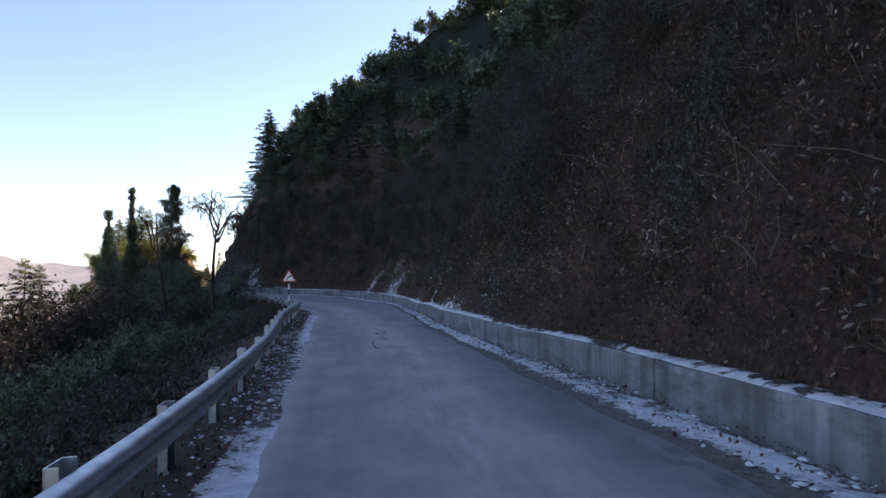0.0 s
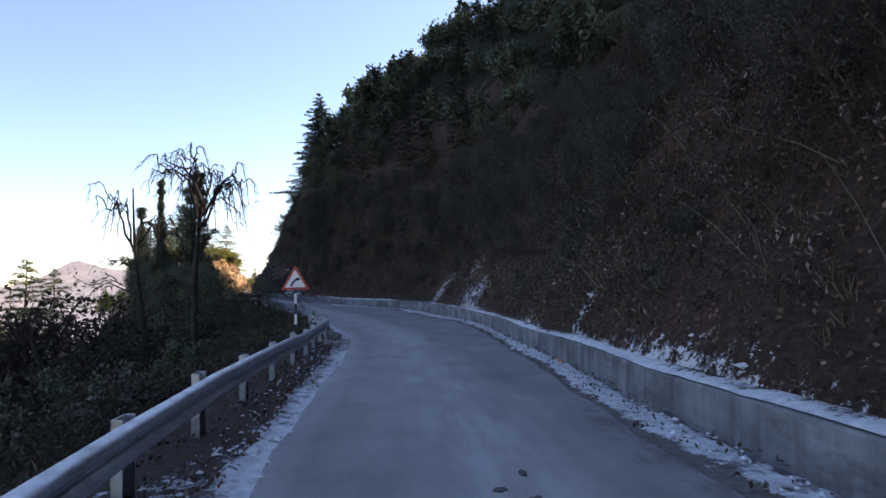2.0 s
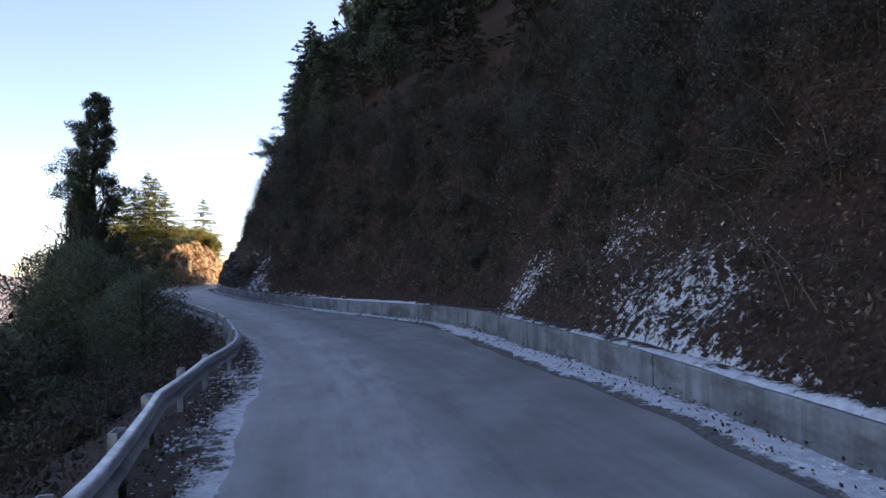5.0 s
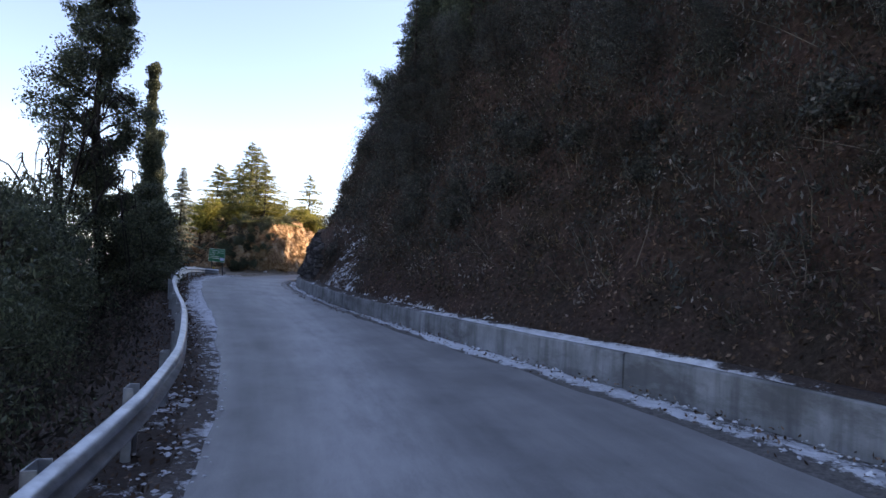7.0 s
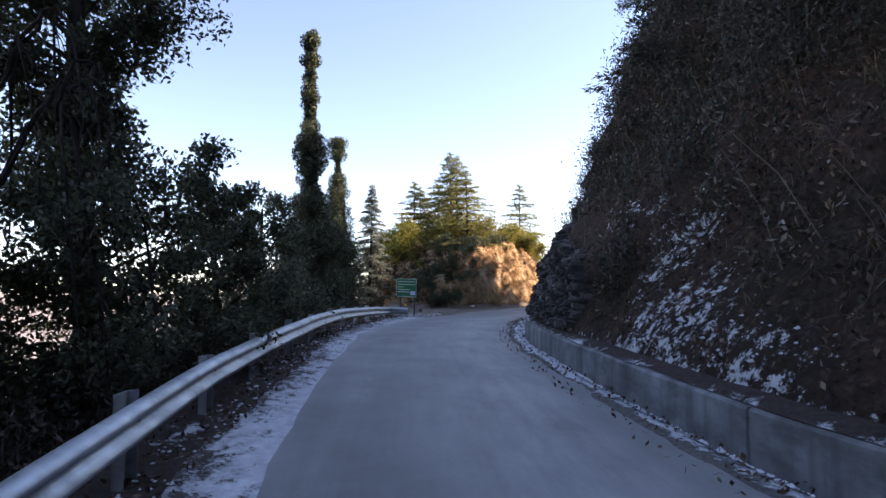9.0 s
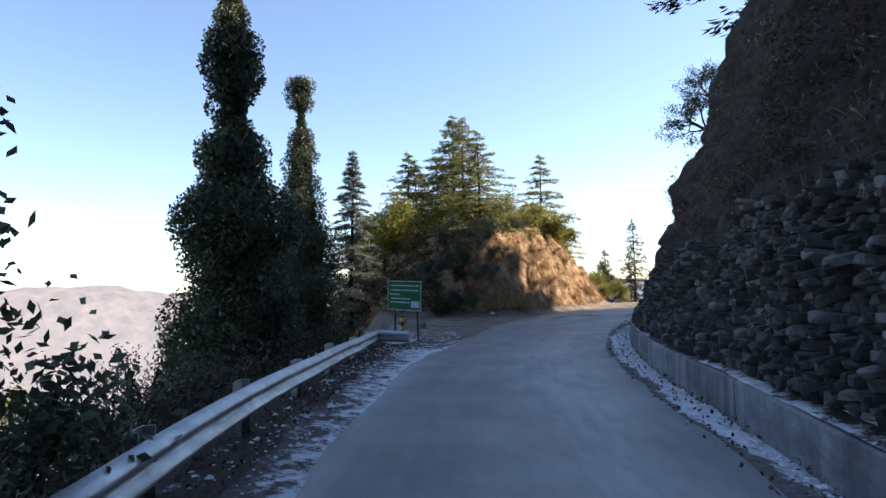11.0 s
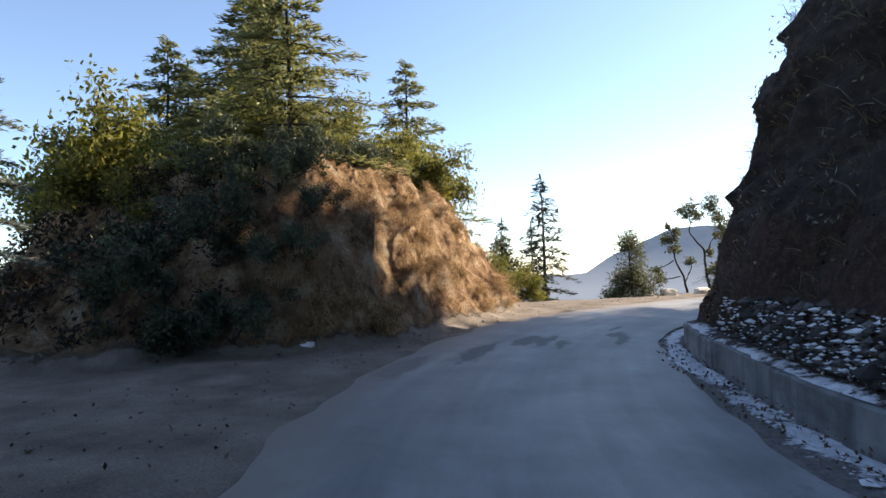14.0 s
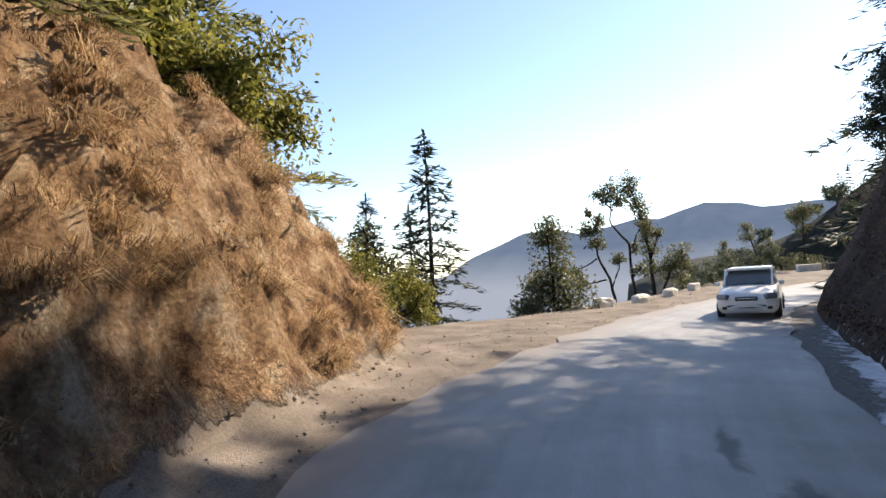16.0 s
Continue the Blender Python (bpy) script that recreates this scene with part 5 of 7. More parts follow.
stand(tangle, -29.9, 63.4, -2.6, 0, 1.0)
side_tree = broadleaf("evergreen_tree", 10, 7.5, DARK_LEAVES, "leafy dark evergreen beside the drop", 0.55, 12000, 0.068, 0.45, 0.22, 3, 3)
stand(side_tree, -48.9, 85.0, -0.6, 0, 0.85)
for x, y, z, turn, size in ((-34.2, 70.6, -2.4, 100, 0.95), (-36.6, 72.0, -3.0, 200, 0.9), (-31.0, 63.6, -3.0, 260, 0.9), (-46.0, 83.5, -1.5, 30, 0.6), (-39.5, 76.5, -2.8, 60, 0.75), (-41.5, 77.5, -2.5, 160, 0.7), (-24.5, 52.5, -4.5, 100, 0.9), (-27.5, 57.0, -4.5, 180, 0.95),
                            (-29.5, 60.5, -3.5, 20, 0.85)):
    stand(side_tree, x, y, z, turn, size, first=False)
dead_a = dead_tree("dead_tree", 12, 9.6, (0.02, 0.03), "bare dead tree with an arching crown of drooping limbs", 0.7, 1.9, 8, ((0.6, -10, 2.6), (0.55, 30, 3.2), (0.72, 190, 1.3)))
stand(dead_a, -14.5, 36.3, -1.6, 0, 1.0)
dead_b = dead_tree("dead_tree", 15, 9.0, (-0.12, 0.02), "leaning dead tree with a broken top and crooked limbs", 0.66, 1.6, 4, ((0.6, 180, 2.8), (0.5, 30, 1.8), (0.7, 150, 2.0)), 0.28)
stand(dead_b, -19.4, 41.2, -1.6, 0, 1.0)
bare = dead_tree("bare_tree", 19, 5.5, (-0.5, 0.1), "fallen leafless tree on the slope", 0.7, 1.5, 4, ((0.5, 200, 1.8),))
stand(bare, -14.5, 31.0, -2.2, 20, 0.8)
stand(bare, -36.0, 66.0, -3.0, 150, 1.5, first=False)

# dark trees up the mountain
dark_fir = conifer("mountain_conifer", 21, 9.0, 2.5, DARK_NEEDLES, "dark conifer on the shaded mountainside", group="trees on the mountainside", step=0.5, size=0.24, droop=0.2)
twin = conifer("twin_cedar", 22, 16.5, 6.6, DARK_NEEDLES, "great cedar with several stems on the ridge", trunks=3, step=0.8, size=0.3, low=0.08, dense=1.3, droop=0.06)
stand(twin, -29.4, 100.2, 14.2, 0, 1.0)
dark_oak = broadleaf("mountain_oak", 23, 7.0, DARK_LEAVES, "dark evergreen oak on the shaded mountainside", 0.7, 2800, 0.13, 0.5, 0.2, 2, 4, group="trees on the mountainside")
far_fir = conifer("mountain_conifer", 24, 9.0, 2.8, DARK_NEEDLES, "dark conifer in the mountain forest", group="trees on the mountainside", step=1.0, size=0.55, dense=0.45, droop=0.2)
far_oak = broadleaf("mountain_oak", 25, 7.5, DARK_LEAVES, "round-crowned evergreen oak in the mountain forest", 0.75, 900, 0.36, 0.8, 0.2, 2, 3, group="trees on the mountainside")
sources = [dark_fir, dark_oak, far_fir, far_oak]
fresh = [True] * 4
for lane, (lo, hi, gap) in enumerate(((6.3, 8.2, 3.4), (8, 11, 3.0), (11.5, 15, 2.1), (15, 20, 2.2), (21, 28, 2.8), (30, 36, 6))):
    for s in np.arange(28, 150, gap):
        ss_, behind = s + rng.uniform(-1, 1), rng.uniform(lo, hi)
        if ss_ < 30 + 1.4 * behind or (ss_ > 103 and behind < 6.3) or (ss_ > 138 and behind < 9):
            continue
        p = place(ss_, wall_line(ss_) + behind, 0)
        z = float(ground_height(np.array([p[0]]), np.array([p[1]]))[0])
        k = (0 if rng.uniform() < 0.4 else 1) + (2 if lane > 0 else 0)
        stand(sources[k], p[0], p[1], z, rng.uniform(0, 360), rng.uniform(0.55, 1.0), 0.4, fresh[k])
        fresh[k] = False
for x, y, size in ((5.0, 91.0, 0.9), (7.5, 90.0, 0.8), (9.5, 91.8, 0.9), (11.5, 90.5, 0.85), (14.0, 92.0, 0.9), (6.5, 93.0, 0.8), (8.5, 87.5, 0.8), (12.0, 87.5, 0.85)):
    stand(far_oak, x, y, None, x * 50, size, 0.4, first=False)
edge_oak = broadleaf("cliff_oak", 57, 4.2, DARK_LEAVES, "small evergreen oak leaning out from the cliff's edge", 0.7, 3600, 0.07, 0.36, 0.15, 3, 3)
# oaks above the bend, several added only to shade road and mound
for s, o, h, size in ((154.5, 7.8, 6.0, 1.0), (156.5, 8.0, 5.2, 1.0), (158.0, 8.4, 5.5, 1.0), (151.0, 9.0, 11.5, 1.1),
                      (155.5, 9.5, 10.0, 1.1), (148.5, 9.5, 12.5, 1.1), (153.2, 8.2, 9.0, 1.2), (157.2, 10.4, 9.0, 1.1), (150.2, 12.5, 14.5, 1.2), (154.0, 12.5, 13.0, 1.2), (159.4, 11.2, 7.0, 1.0)):
    p = place(s, o + 1.2, h)
    stand(edge_oak, p[0], p[1], p[2], rng.uniform(0, 360), size * 1.6, 0.5, first=False)

# an oak leaning out from the cliff's edge
p, q = place(142.6, 6.7, 9.1), place(142.6, 5.7, 9.1)
edge_oak.matrix_basis = (Matrix.Translation(Vector(p)) @ Matrix.Rotation(0.85, 4, Vector((0, 0, 1)).cross(Vector(q - p)).normalized()) @ Matrix.Scale(0.8, 4))
copy_thing(edge_oak, Matrix.Translation(Vector(place(142.0, 6.8, 10.6))) @ Matrix.Rotation(0.4, 4, Vector((0, 0, 1)).cross(Vector(q - p)).normalized()) @ Matrix.Scale(0.75, 4))
# conifers added along the bend's sunny side, mostly unseen, to shade road and mound
tall_fir = conifer("mountain_conifer", 27, 16.0, 3.7, DARK_NEEDLES, "tall dark conifer, mostly placed unseen to shade the bend", group="trees on the mountainside", step=0.55, size=0.13, dense=1.7, droop=0.26, low=0.03)
for i, along in enumerate(np.arange(10.5, 25, 2.0)):
    for j, right in enumerate((3.0, 5.4, 8.4)):
        x, y = -37.7 + 0.69 * along + 0.72 * (right + rng.uniform(-0.4, 0.8)), 110.8 + 0.72 * along - 0.69 * right
        z = float(ground_height(np.array([x]), np.array([y]))[0])
        top = (22.5 if i < 3 else 24.4) + 0.7 * along + rng.uniform(-2.0, 2.0)
        if i == 0 and j == 0:
            continue
        top = max(top, z + 13.0)
        stand(tall_fir, x, y, z, rng.uniform(0, 360), (top - z) / 16.0, 0.4, i == 0 and j == 1)
for x, y, top in ((-22.9, 91.6, 27.0), (-21.6, 73.2, 14.8), (-18.0, 73.5, 17.0)):
    z = float(ground_height(np.array([x]), np.array([y]))[0])
    stand(tall_fir, x, y, z, x * 50, max(0.35, (top - z) / 16.0), 0.6, first=False)
# leafy trees standing out from the bank, in rounded lobes with dark gaps between them
def lobed_tree(name, seed, height, radius, lobes, leaves, size, leaf, label, group, lean=0.0, droop=0.8):
    rng = np.random.default_rng(seed)
    tree = thing(name, label, "tree", group)
    wood, c = Buf(), []
    top = np.array([lean * height, 0, height])
    for k in range(lobes):
        f = 0.16 + 0.84 * (k + 0.5) / lobes
        a = k * 2.4 + rng.uniform(-0.5, 0.5)
        out = radius * (1.05 - 0.65 * f) * rng.uniform(0.45, 1.1)
        centre = top * f + np.array([math.cos(a) * out, math.sin(a) * out, 0])
        r = radius * rng.uniform(0.32, 0.55) * (1.1 - 0.4 * f)
        wood.add(*tube(np.array([top * f * 0.75, (top * f * 0.8 + centre) / 2 + [0, 0, 0.1], centre]), [0.05, 0.03, 0.012], 4))
        n = int(leaves / lobes)
        d = unit(rng.normal(size=(n, 3)) + [0, 0, 0.35])
        hang = np.abs(rng.normal(size=(n, 1))) * [0, 0, -0.35 * r]
        c.append(centre + d * r * rng.uniform(0.6, 1.12, (n, 1)) * [1, 1, 0.72] + hang)
    wood.add(*tube(np.array([-0.08 * top, top * 0.3, top * 0.65, top * 0.95]), [0.11, 0.09, 0.06, 0.02], 6))
    part("trunk", wood, BARK, tree)
    part("crown", Buf().add(*leaf_quads(rng, np.concatenate(c), size, size * 0.4, along=np.array([0, 0, -droop]), spread=0.8)), leaf, tree)
    return tree


bank_kinds = [lobed_tree("bank_tree", 61, 4.6, 1.7, 17, 6000, 0.066, SHADED_LEAVES, "dark evergreen tree with drooping leaves on the steep bank", "trees on the bank"),
              lobed_tree("bank_tree", 62, 3.6, 1.9, 14, 5200, 0.06, SHADED_LEAVES, "spreading evergreen tree in rounded lobes on the steep bank", "trees on the bank", 0.1),
              lobed_tree("bank_tree", 63, 3.2, 1.5, 13, 4000, 0.055, SCRUB_LEAVES, "brown-leaved small tree on the steep bank", "trees on the bank", 0.0, 1.0)]
bank_rng = np.random.default_rng(64)
set_down = []
for lane, (u0, u1, gap, size) in enumerate(((3.0, 4.4, 2.9, 0.62), (4.6, 6.4, 2.4, 0.85), (6.6, 9.0, 2.5, 0.95), (9.2, 12.5, 2.7, 0.95))):
    for s in np.arange(34 + lane, 107, gap):
        a, b, ss_, uu = (v[0] for v in bank_points(bank_rng, 1, s - 0.8, s + 0.8, u0, u1, -0.1))
        if (ss_ < 46 and lane < 2) or (94 < ss_ and lane < 2) or (52 < ss_ < 56 and lane == 0):
            continue
        k = int(bank_rng.choice(3, p=(0.38, 0.37, 0.25)))
        tilt = Matrix.Rotation(0.42, 4, Vector((0, 0, 1)).cross(Vector(b)).normalized())
        m = Matrix.Translation(Vector(a)) @ tilt @ pose(0, 0, 0, 0, 0, bank_rng.uniform(0, 360)) @ Matrix.Scale(size * bank_rng.uniform(0.75, 1.25), 4)
        if k in set_down:
            copy_thing(bank_kinds[k], m)
        else:
            bank_kinds[k].matrix_basis = m
            set_down.append(k)
roadside = lobed_tree("roadside_bush", 65, 3.8, 1.9, 20, 11000, 0.05, DARK_LEAVES, "dense evergreen bush crowding the guard rail", "bushes behind the guard rail")
spots = [tuple(place(s, o)[:2]) + (size,) for s, o, size in ((88.2, -4.3, 0.95), (93.0, -5.0, 0.9), (96.0, -5.5, 1.25), (98.6, -6.0, 1.4), (101.5, -6.5, 1.5), (104.5, -7.4, 1.5))]
for i, (x, y, size) in enumerate(spots):
    stand(roadside, x, y, None, i * 75, size, 0.3, i == 0)
for x, y, size in ((-20.2, 70.2, 1.3), (-19.4, 68.4, 1.1), (-21.6, 71.6, 1.4)):
    stand(bank_kinds[0], x, y, None, x * 70, size, 0.4, first=False)
# larger trees added at the bend mainly to shade road and mound foot
for s, o, h, size in ((153.6, 11.5, 10.5, 1.6), (148.0, 12.6, 12.0, 1.8), (152.4, 8.2, 7.2, 1.45), (155.2, 8.2, 6.6, 1.5)):
    p = place(s, o, h)
    stand(bank_kinds[0], p[0], p[1], p[2], s * 70, size, 0.5, first=False)
for s in np.arange(104, 123, 1.7):
    ss_, behind = s + rng.uniform(-0.6, 0.6), rng.uniform(6.6, 12)
    p = place(ss_, wall_line(ss_) + behind, 0)
    stand(dark_oak, p[0], p[1], None, rng.uniform(0, 360), rng.uniform(0.6, 0.95), 0.3, first=False)
for s in np.arange(104.5, 117, 1.7):
    ss_, behind = s + rng.uniform(-0.8, 0.8), rng.uniform(4.6, 7.0)
    p = place(ss_, wall_line(ss_) + behind, 0)
    stand(edge_oak, p[0], p[1], None, rng.uniform(0, 360), rng.uniform(0.7, 1.0), 0.3, first=False)
slope_pine = bough_tree("slope_pine", 81, 3.6, [(0, 0.7), (0.4, 1.0), (0.7, 0.9), (1, 0.3)], DARK_NEEDLES, "small dark pine with an open crown above the bend", 26, 9000, 0.07)
for i, (s, o, h, size) in enumerate(((163.0, 4.7, 3.0, 0.8), (162.0, 5.6, 3.6, 1.0), (160.0, 5.0, 3.6, 0.9), (164.6, 5.6, 3.0, 0.9), (158.5, 5.6, 4.4, 1.0))):
    p = place(s, o, h)
    stand(slope_pine, p[0], p[1], None, i * 70, size, 0.4, first=i == 0)
# the wooded spur
for i in range(150):
    A, R = radians(rng.uniform(14.5, 40)), rng.uniform(100, 165)
    x, y = -42.3 + R * math.sin(A), 98.7 + R * math.cos(A)
    stand(far_fir if i % 3 else far_oak, x, y, None, rng.uniform(0, 360), rng.uniform(0.6, 1.1), 0.4, first=False)

# sparse lopped oaks at the turnout's lip: stem and arms as (across, up), tufts as (across, up, radius), in metres
def lopped_oak(seed, at, turn, size, stem, arms, tufts, leaf, label, thick=0.09):
    rng = np.random.default_rng(seed)
    tree = thing("roadside_oak", label, "tree", "oaks at the turnout's edge", at=pose(at[0], at[1], at[2], 0, 0, turn) @ Matrix.Scale(size, 4))
    wood = Buf()
    for k, line in enumerate([stem] + arms):
        p = np.array([(a, 0.0, b) for a, b in line], float)
        q = np.linspace(0, len(p) - 1, 3 * len(p))
        p = np.stack([np.interp(q, np.arange(len(p)), p[:, i]) for i in range(3)], -1)
        p = p + np.cumsum(rng.normal(size=p.shape) * [0.02, 0.07, 0.015], 0)
        if k == 0:
            p = np.vstack([p[0] - [0.05, 0, 1.6], p])
        wood.add(*tube(p, np.linspace(thick if k == 0 else thick * 0.55, thick * 0.25, len(p)), 6))
    c = []
    for a, b, r in tufts:
        o = np.array([a, rng.uniform(-0.25, 0.25), b])
        for k in range(6):
            e = o + unit(rng.normal(size=3)) * r * rng.uniform(0.8, 1.4)
            wood.add(*tube(np.array([o - [0, 0, 0.5 * r], (o + e) / 2 + [0, 0, 0.03], e]), [thick * 0.2, 0.012, 0.006], 3))
        c.append(leaf_cloud(rng, o, r * 1.3, int(1250 * r * r + 120), 11))
    part("trunk", wood, DEAD_BARK, tree)
    part("crown", Buf().add(*leaf_quads(rng, np.concatenate(c), 0.075 / size, 0.04 / size, along=np.array([0, 0, -0.1]), spread=1.0)), leaf, tree)
    return tree


LIP_LEAVES = leaf_material("lopped_oak_leaves", [(0, (0.06, 0.065, 0.035)), (0.5, (0.12, 0.13, 0.06)), (1, (0.22, 0.21, 0.11))], 0.45, 0.45, 0.4)
lopped_oak(301, (-41.83, 122.8, 0.0), -4, 1.0, [(0, 0), (0.05, 2.1), (0, 3.9)], [[(0.03, 0.9), (0.5, 1.4)], [(0.03, 0.6), (-0.6, 1.2)]],
           [(0, 3.5, 0.55), (0.28, 2.9, 0.6), (-0.28, 3.2, 0.5), (0.07, 2.1, 0.75), (-0.42, 1.3, 0.8), (0.42, 1.15, 0.85), (-0.7, 0.55, 0.85), (0.64, 0.45, 0.95), (0, 0.55, 0.95), (-1.15, 0.3, 0.6)], LIP_LEAVES, "bushy oak with a lopped top at the turnout's edge")
lopped_oak(302, (-38.95, 126.97, 0.35), -8, 1.0, [(0, 0), (-0.25, 1.0), (-0.66, 1.85), (-0.75, 2.5), (-0.58, 3.15), (-0.92, 4.0)], [[(-0.3, 0.85), (-1.15, 0.7), (-1.65, 0.5)], [(-0.66, 1.85), (-1.2, 1.5), (-1.7, 1.35)], [(-0.1, 0.5), (0.3, 1.3), (0.25, 1.9)]],
           [(-0.75, 3.15, 0.42), (-1.1, 3.3, 0.34), (-0.62, 2.6, 0.4), (-0.5, 3.6, 0.3), (-0.95, 4.1, 0.2), (-1.5, 0.7, 0.4), (-1.7, 1.3, 0.35), (0.25, 1.7, 0.3)], LIP_LEAVES, "crooked oak with small tufts at the turnout's edge", 0.08)
lopped_oak(303, (-37.6, 129.62, 0.35), -12, 1.0, [(0, 0), (-0.1, 1.1), (-0.05, 2.4), (-0.55, 3.0), (-0.95, 3.65), (-0.82, 4.4), (-0.92, 5.4)], [[(-0.05, 2.3), (0.28, 2.95), (0.64, 3.4)], [(-0.82, 4.3), (-1.5, 5.1)], [(-0.85, 4.6), (-0.4, 5.0)], [(-0.1, 0.8), (0.35, 1.4)]],
           [(-0.92, 5.3, 0.5), (-1.5, 5.2, 0.36), (-0.5, 4.8, 0.42), (-1.1, 4.8, 0.25), (0.1, 2.3, 0.28), (0.64, 3.4, 0.22), (0.3, 1.2, 0.4)], LIP_LEAVES, "tall forked oak with an airy top at the turnout's edge")
lopped_oak(304, (-36.2, 132.3, 0.35), -14, 1.0, [(0, 0), (-0.1, 1.6), (-0.2, 3.0), (-0.5, 4.4), (-0.9, 6.0)], [[(-0.1, 1.5), (0.4, 3.0)]],
           [(-0.9, 6.0, 0.5), (-0.96, 5.4, 0.55), (-0.6, 4.8, 0.52), (-0.44, 4.2, 0.6), (-0.16, 3.6, 0.45), (-0.24, 3.0, 0.48), (0, 2.2, 0.48), (0.4, 3.0, 0.34), (-0.1, 1.2, 0.48)], LIP_LEAVES, "tall oak tufted with leaves from foot to top", 0.12)
lopped_oak(305, (-35.5, 133.5, 0.35), -14, 1.0, [(0, 0), (0.5, 1.0), (1.1, 1.9)], [[(0.2, 0.5), (0.9, 0.7)]],
           [(1.1, 1.85, 0.5), (0.7, 1.45, 0.65), (0.3, 0.9, 0.6), (1.2, 1.3, 0.45), (0.9, 0.5, 0.45)], LIP_LEAVES, "low oak leaning outwards at the turnout's edge")
far_lip = [((-27.86, 148.49), [(0, 0), (0, 1.2), (0.1, 2.5)], [(0, 0.9, 0.8), (0.15, 1.8, 0.55), (-0.6, 0.45, 0.7), (0.1, 2.5, 0.3), (0.7, 0.4, 0.6)], "small bushy oak by the far bend"),
           ((-24.0, 151.6), [(0, 0), (-0.5, 2.0), (-1.0, 3.8)], [(-1.0, 3.8, 0.5), (-0.8, 3.0, 0.6), (0, 2.0, 0.45), (-0.35, 1.0, 0.65)], "tufted oak leaning by the far bend"),
           ((-22.4, 151.8), [(0, 0), (-0.3, 1.1), (-0.8, 2.3)], [(-0.8, 2.3, 0.45), (-0.4, 1.7, 0.5), (0, 0.6, 0.5)], "short tufted oak by the far bend"),
           ((-20.8, 151.2), [(0, 0), (0, 2.6), (0.15, 5.0)], [(0.15, 5.0, 0.75), (-0.4, 4.5, 0.75), (0.7, 4.7, 0.6), (0, 3.3, 0.5), (-0.4, 0.7, 0.95), (0.5, 0.4, 0.95)], "round-headed oak by the far bend"),
           ((-17.4, 149.6), [(0, 0), (-0.2, 1.2), (-0.8, 2.3), (0.2, 2.5)], [(-0.8, 2.3, 0.3), (0.1, 2.6, 0.35), (-0.3, 2.0, 0.3)], "almost bare bent oak by the far bend")]
for k, (at, stem, tufts_, label) in enumerate(far_lip):
    lopped_oak(310 + k, (at[0], at[1], 0.3), -24, 1.0, stem, [[stem[1], (stem[1][0] + 0.6, stem[1][1] + 0.8)]], tufts_, LIP_LEAVES, label, 0.13)
lopped_oak(320, (-47.9, 117.7, -0.4), -10, 1.0, [(0, 0), (0.1, 2.0), (0, 4.0)], [[(0.1, 1.6), (0.5, 2.6)]], [(0, 3.9, 0.5), (-0.3, 3.3, 0.55), (0.4, 2.7, 0.5), (0, 2.2, 0.6), (-0.4, 1.2, 0.7), (0.4, 0.9, 0.7)], LIP_LEAVES, "slender lopped oak beside the cut mound")
for x, y, size in ((-40.6, 125.0, 0.4), (-43.6, 122.9, 0.45), (-33.6, 136.5, 0.5), (-32.2, 139.0, 0.6), (-31.0, 142.0, 0.7), (-29.5, 144.6, 0.7), (-27.8, 147.0, 0.8), (-26.0, 149.5, 0.8), (-23.5, 151.5, 0.9)):
    stand(dark_bush, x, y, None, rng.uniform(0, 360), size * 1.15, first=False)

# ---- undergrowth ----
def stuff(name, buf, mat, label, category):
    return tagged(part(name, buf, mat), label, category, kind="stuff")


def masonry(s, h):
    return (s > 107) & (s < 133) & (h < 3.0)


rng = np.random.default_rng(40)
p, nrm, ss_, uu = bank_points(rng, 62000, 27, 160, 0.1, 6.0, 0.02)
hh = slope_profile(ss_, uu)[1]
ok = (rng.uniform(size=len(p)) > np.clip(snow_on_bank(ss_, hh) * 1.35, 0, 0.9)) & ~masonry(ss_, hh) & ((ss_ < 112) | (uu < 0.6) | (rng.uniform(size=len(p)) < 0.12))
stuff("leaf_litter", Buf().add(*leaf_quads(rng, p[ok], 0.045, 0.026, along=np.cross(nrm[ok], rng.normal(size=(ok.sum(), 3))), spread=0.35)), DEAD_LEAVES, "brown fallen leaves over the bank", "fallen leaves")


def clumps(rng, p, nrm, each, radius, size, up=0.5):
    n = len(p)
    r = radius * rng.uniform(0.45, 1.3, n)
    c = np.repeat(p + nrm * (r * 0.45)[:, None] + [0, 0, 1] * (r * up * 0.5)[:, None], each, 0)
    off = np.clip(rng.normal(size=(n * each, 3)), -1.4, 1.4) * np.repeat(r, each)[:, None] * [0.5, 0.5, 0.42]
    return leaf_quads(rng, c + off, size, size * 0.36, along=np.repeat(nrm, each, 0) * 0.4 + [0, 0, 0.15], spread=0.9)


p, nrm, ss_, uu = bank_points(rng, 8200, 27, 160, 0.5, 13.0)
hh = slope_profile(ss_, uu)[1]
thin = np.where(ss_ > 122, 0.0, np.where((ss_ > 108) & (uu < 4.5), 0.3, 0.92)) * np.where(uu < 2.5, 0.5, 1.0) * np.where(ss_ < 44, 0.6, 1)
ok = (rng.uniform(size=len(p)) < thin * (1 - np.clip(snow_on_bank(ss_, hh) * 1.5, 0, 0.97))) & ~masonry(ss_, hh)
low = ok & (uu < 5)
high = ok & (uu >= 5)
stuff("scrub", Buf().add(*clumps(rng, p[low], nrm[low], 44, 0.5, 0.05)).add(*clumps(rng, p[high], nrm[high], 26, 0.55, 0.06)), SCRUB_LEAVES, "tangled dark winter scrub on the bank", "scrub")


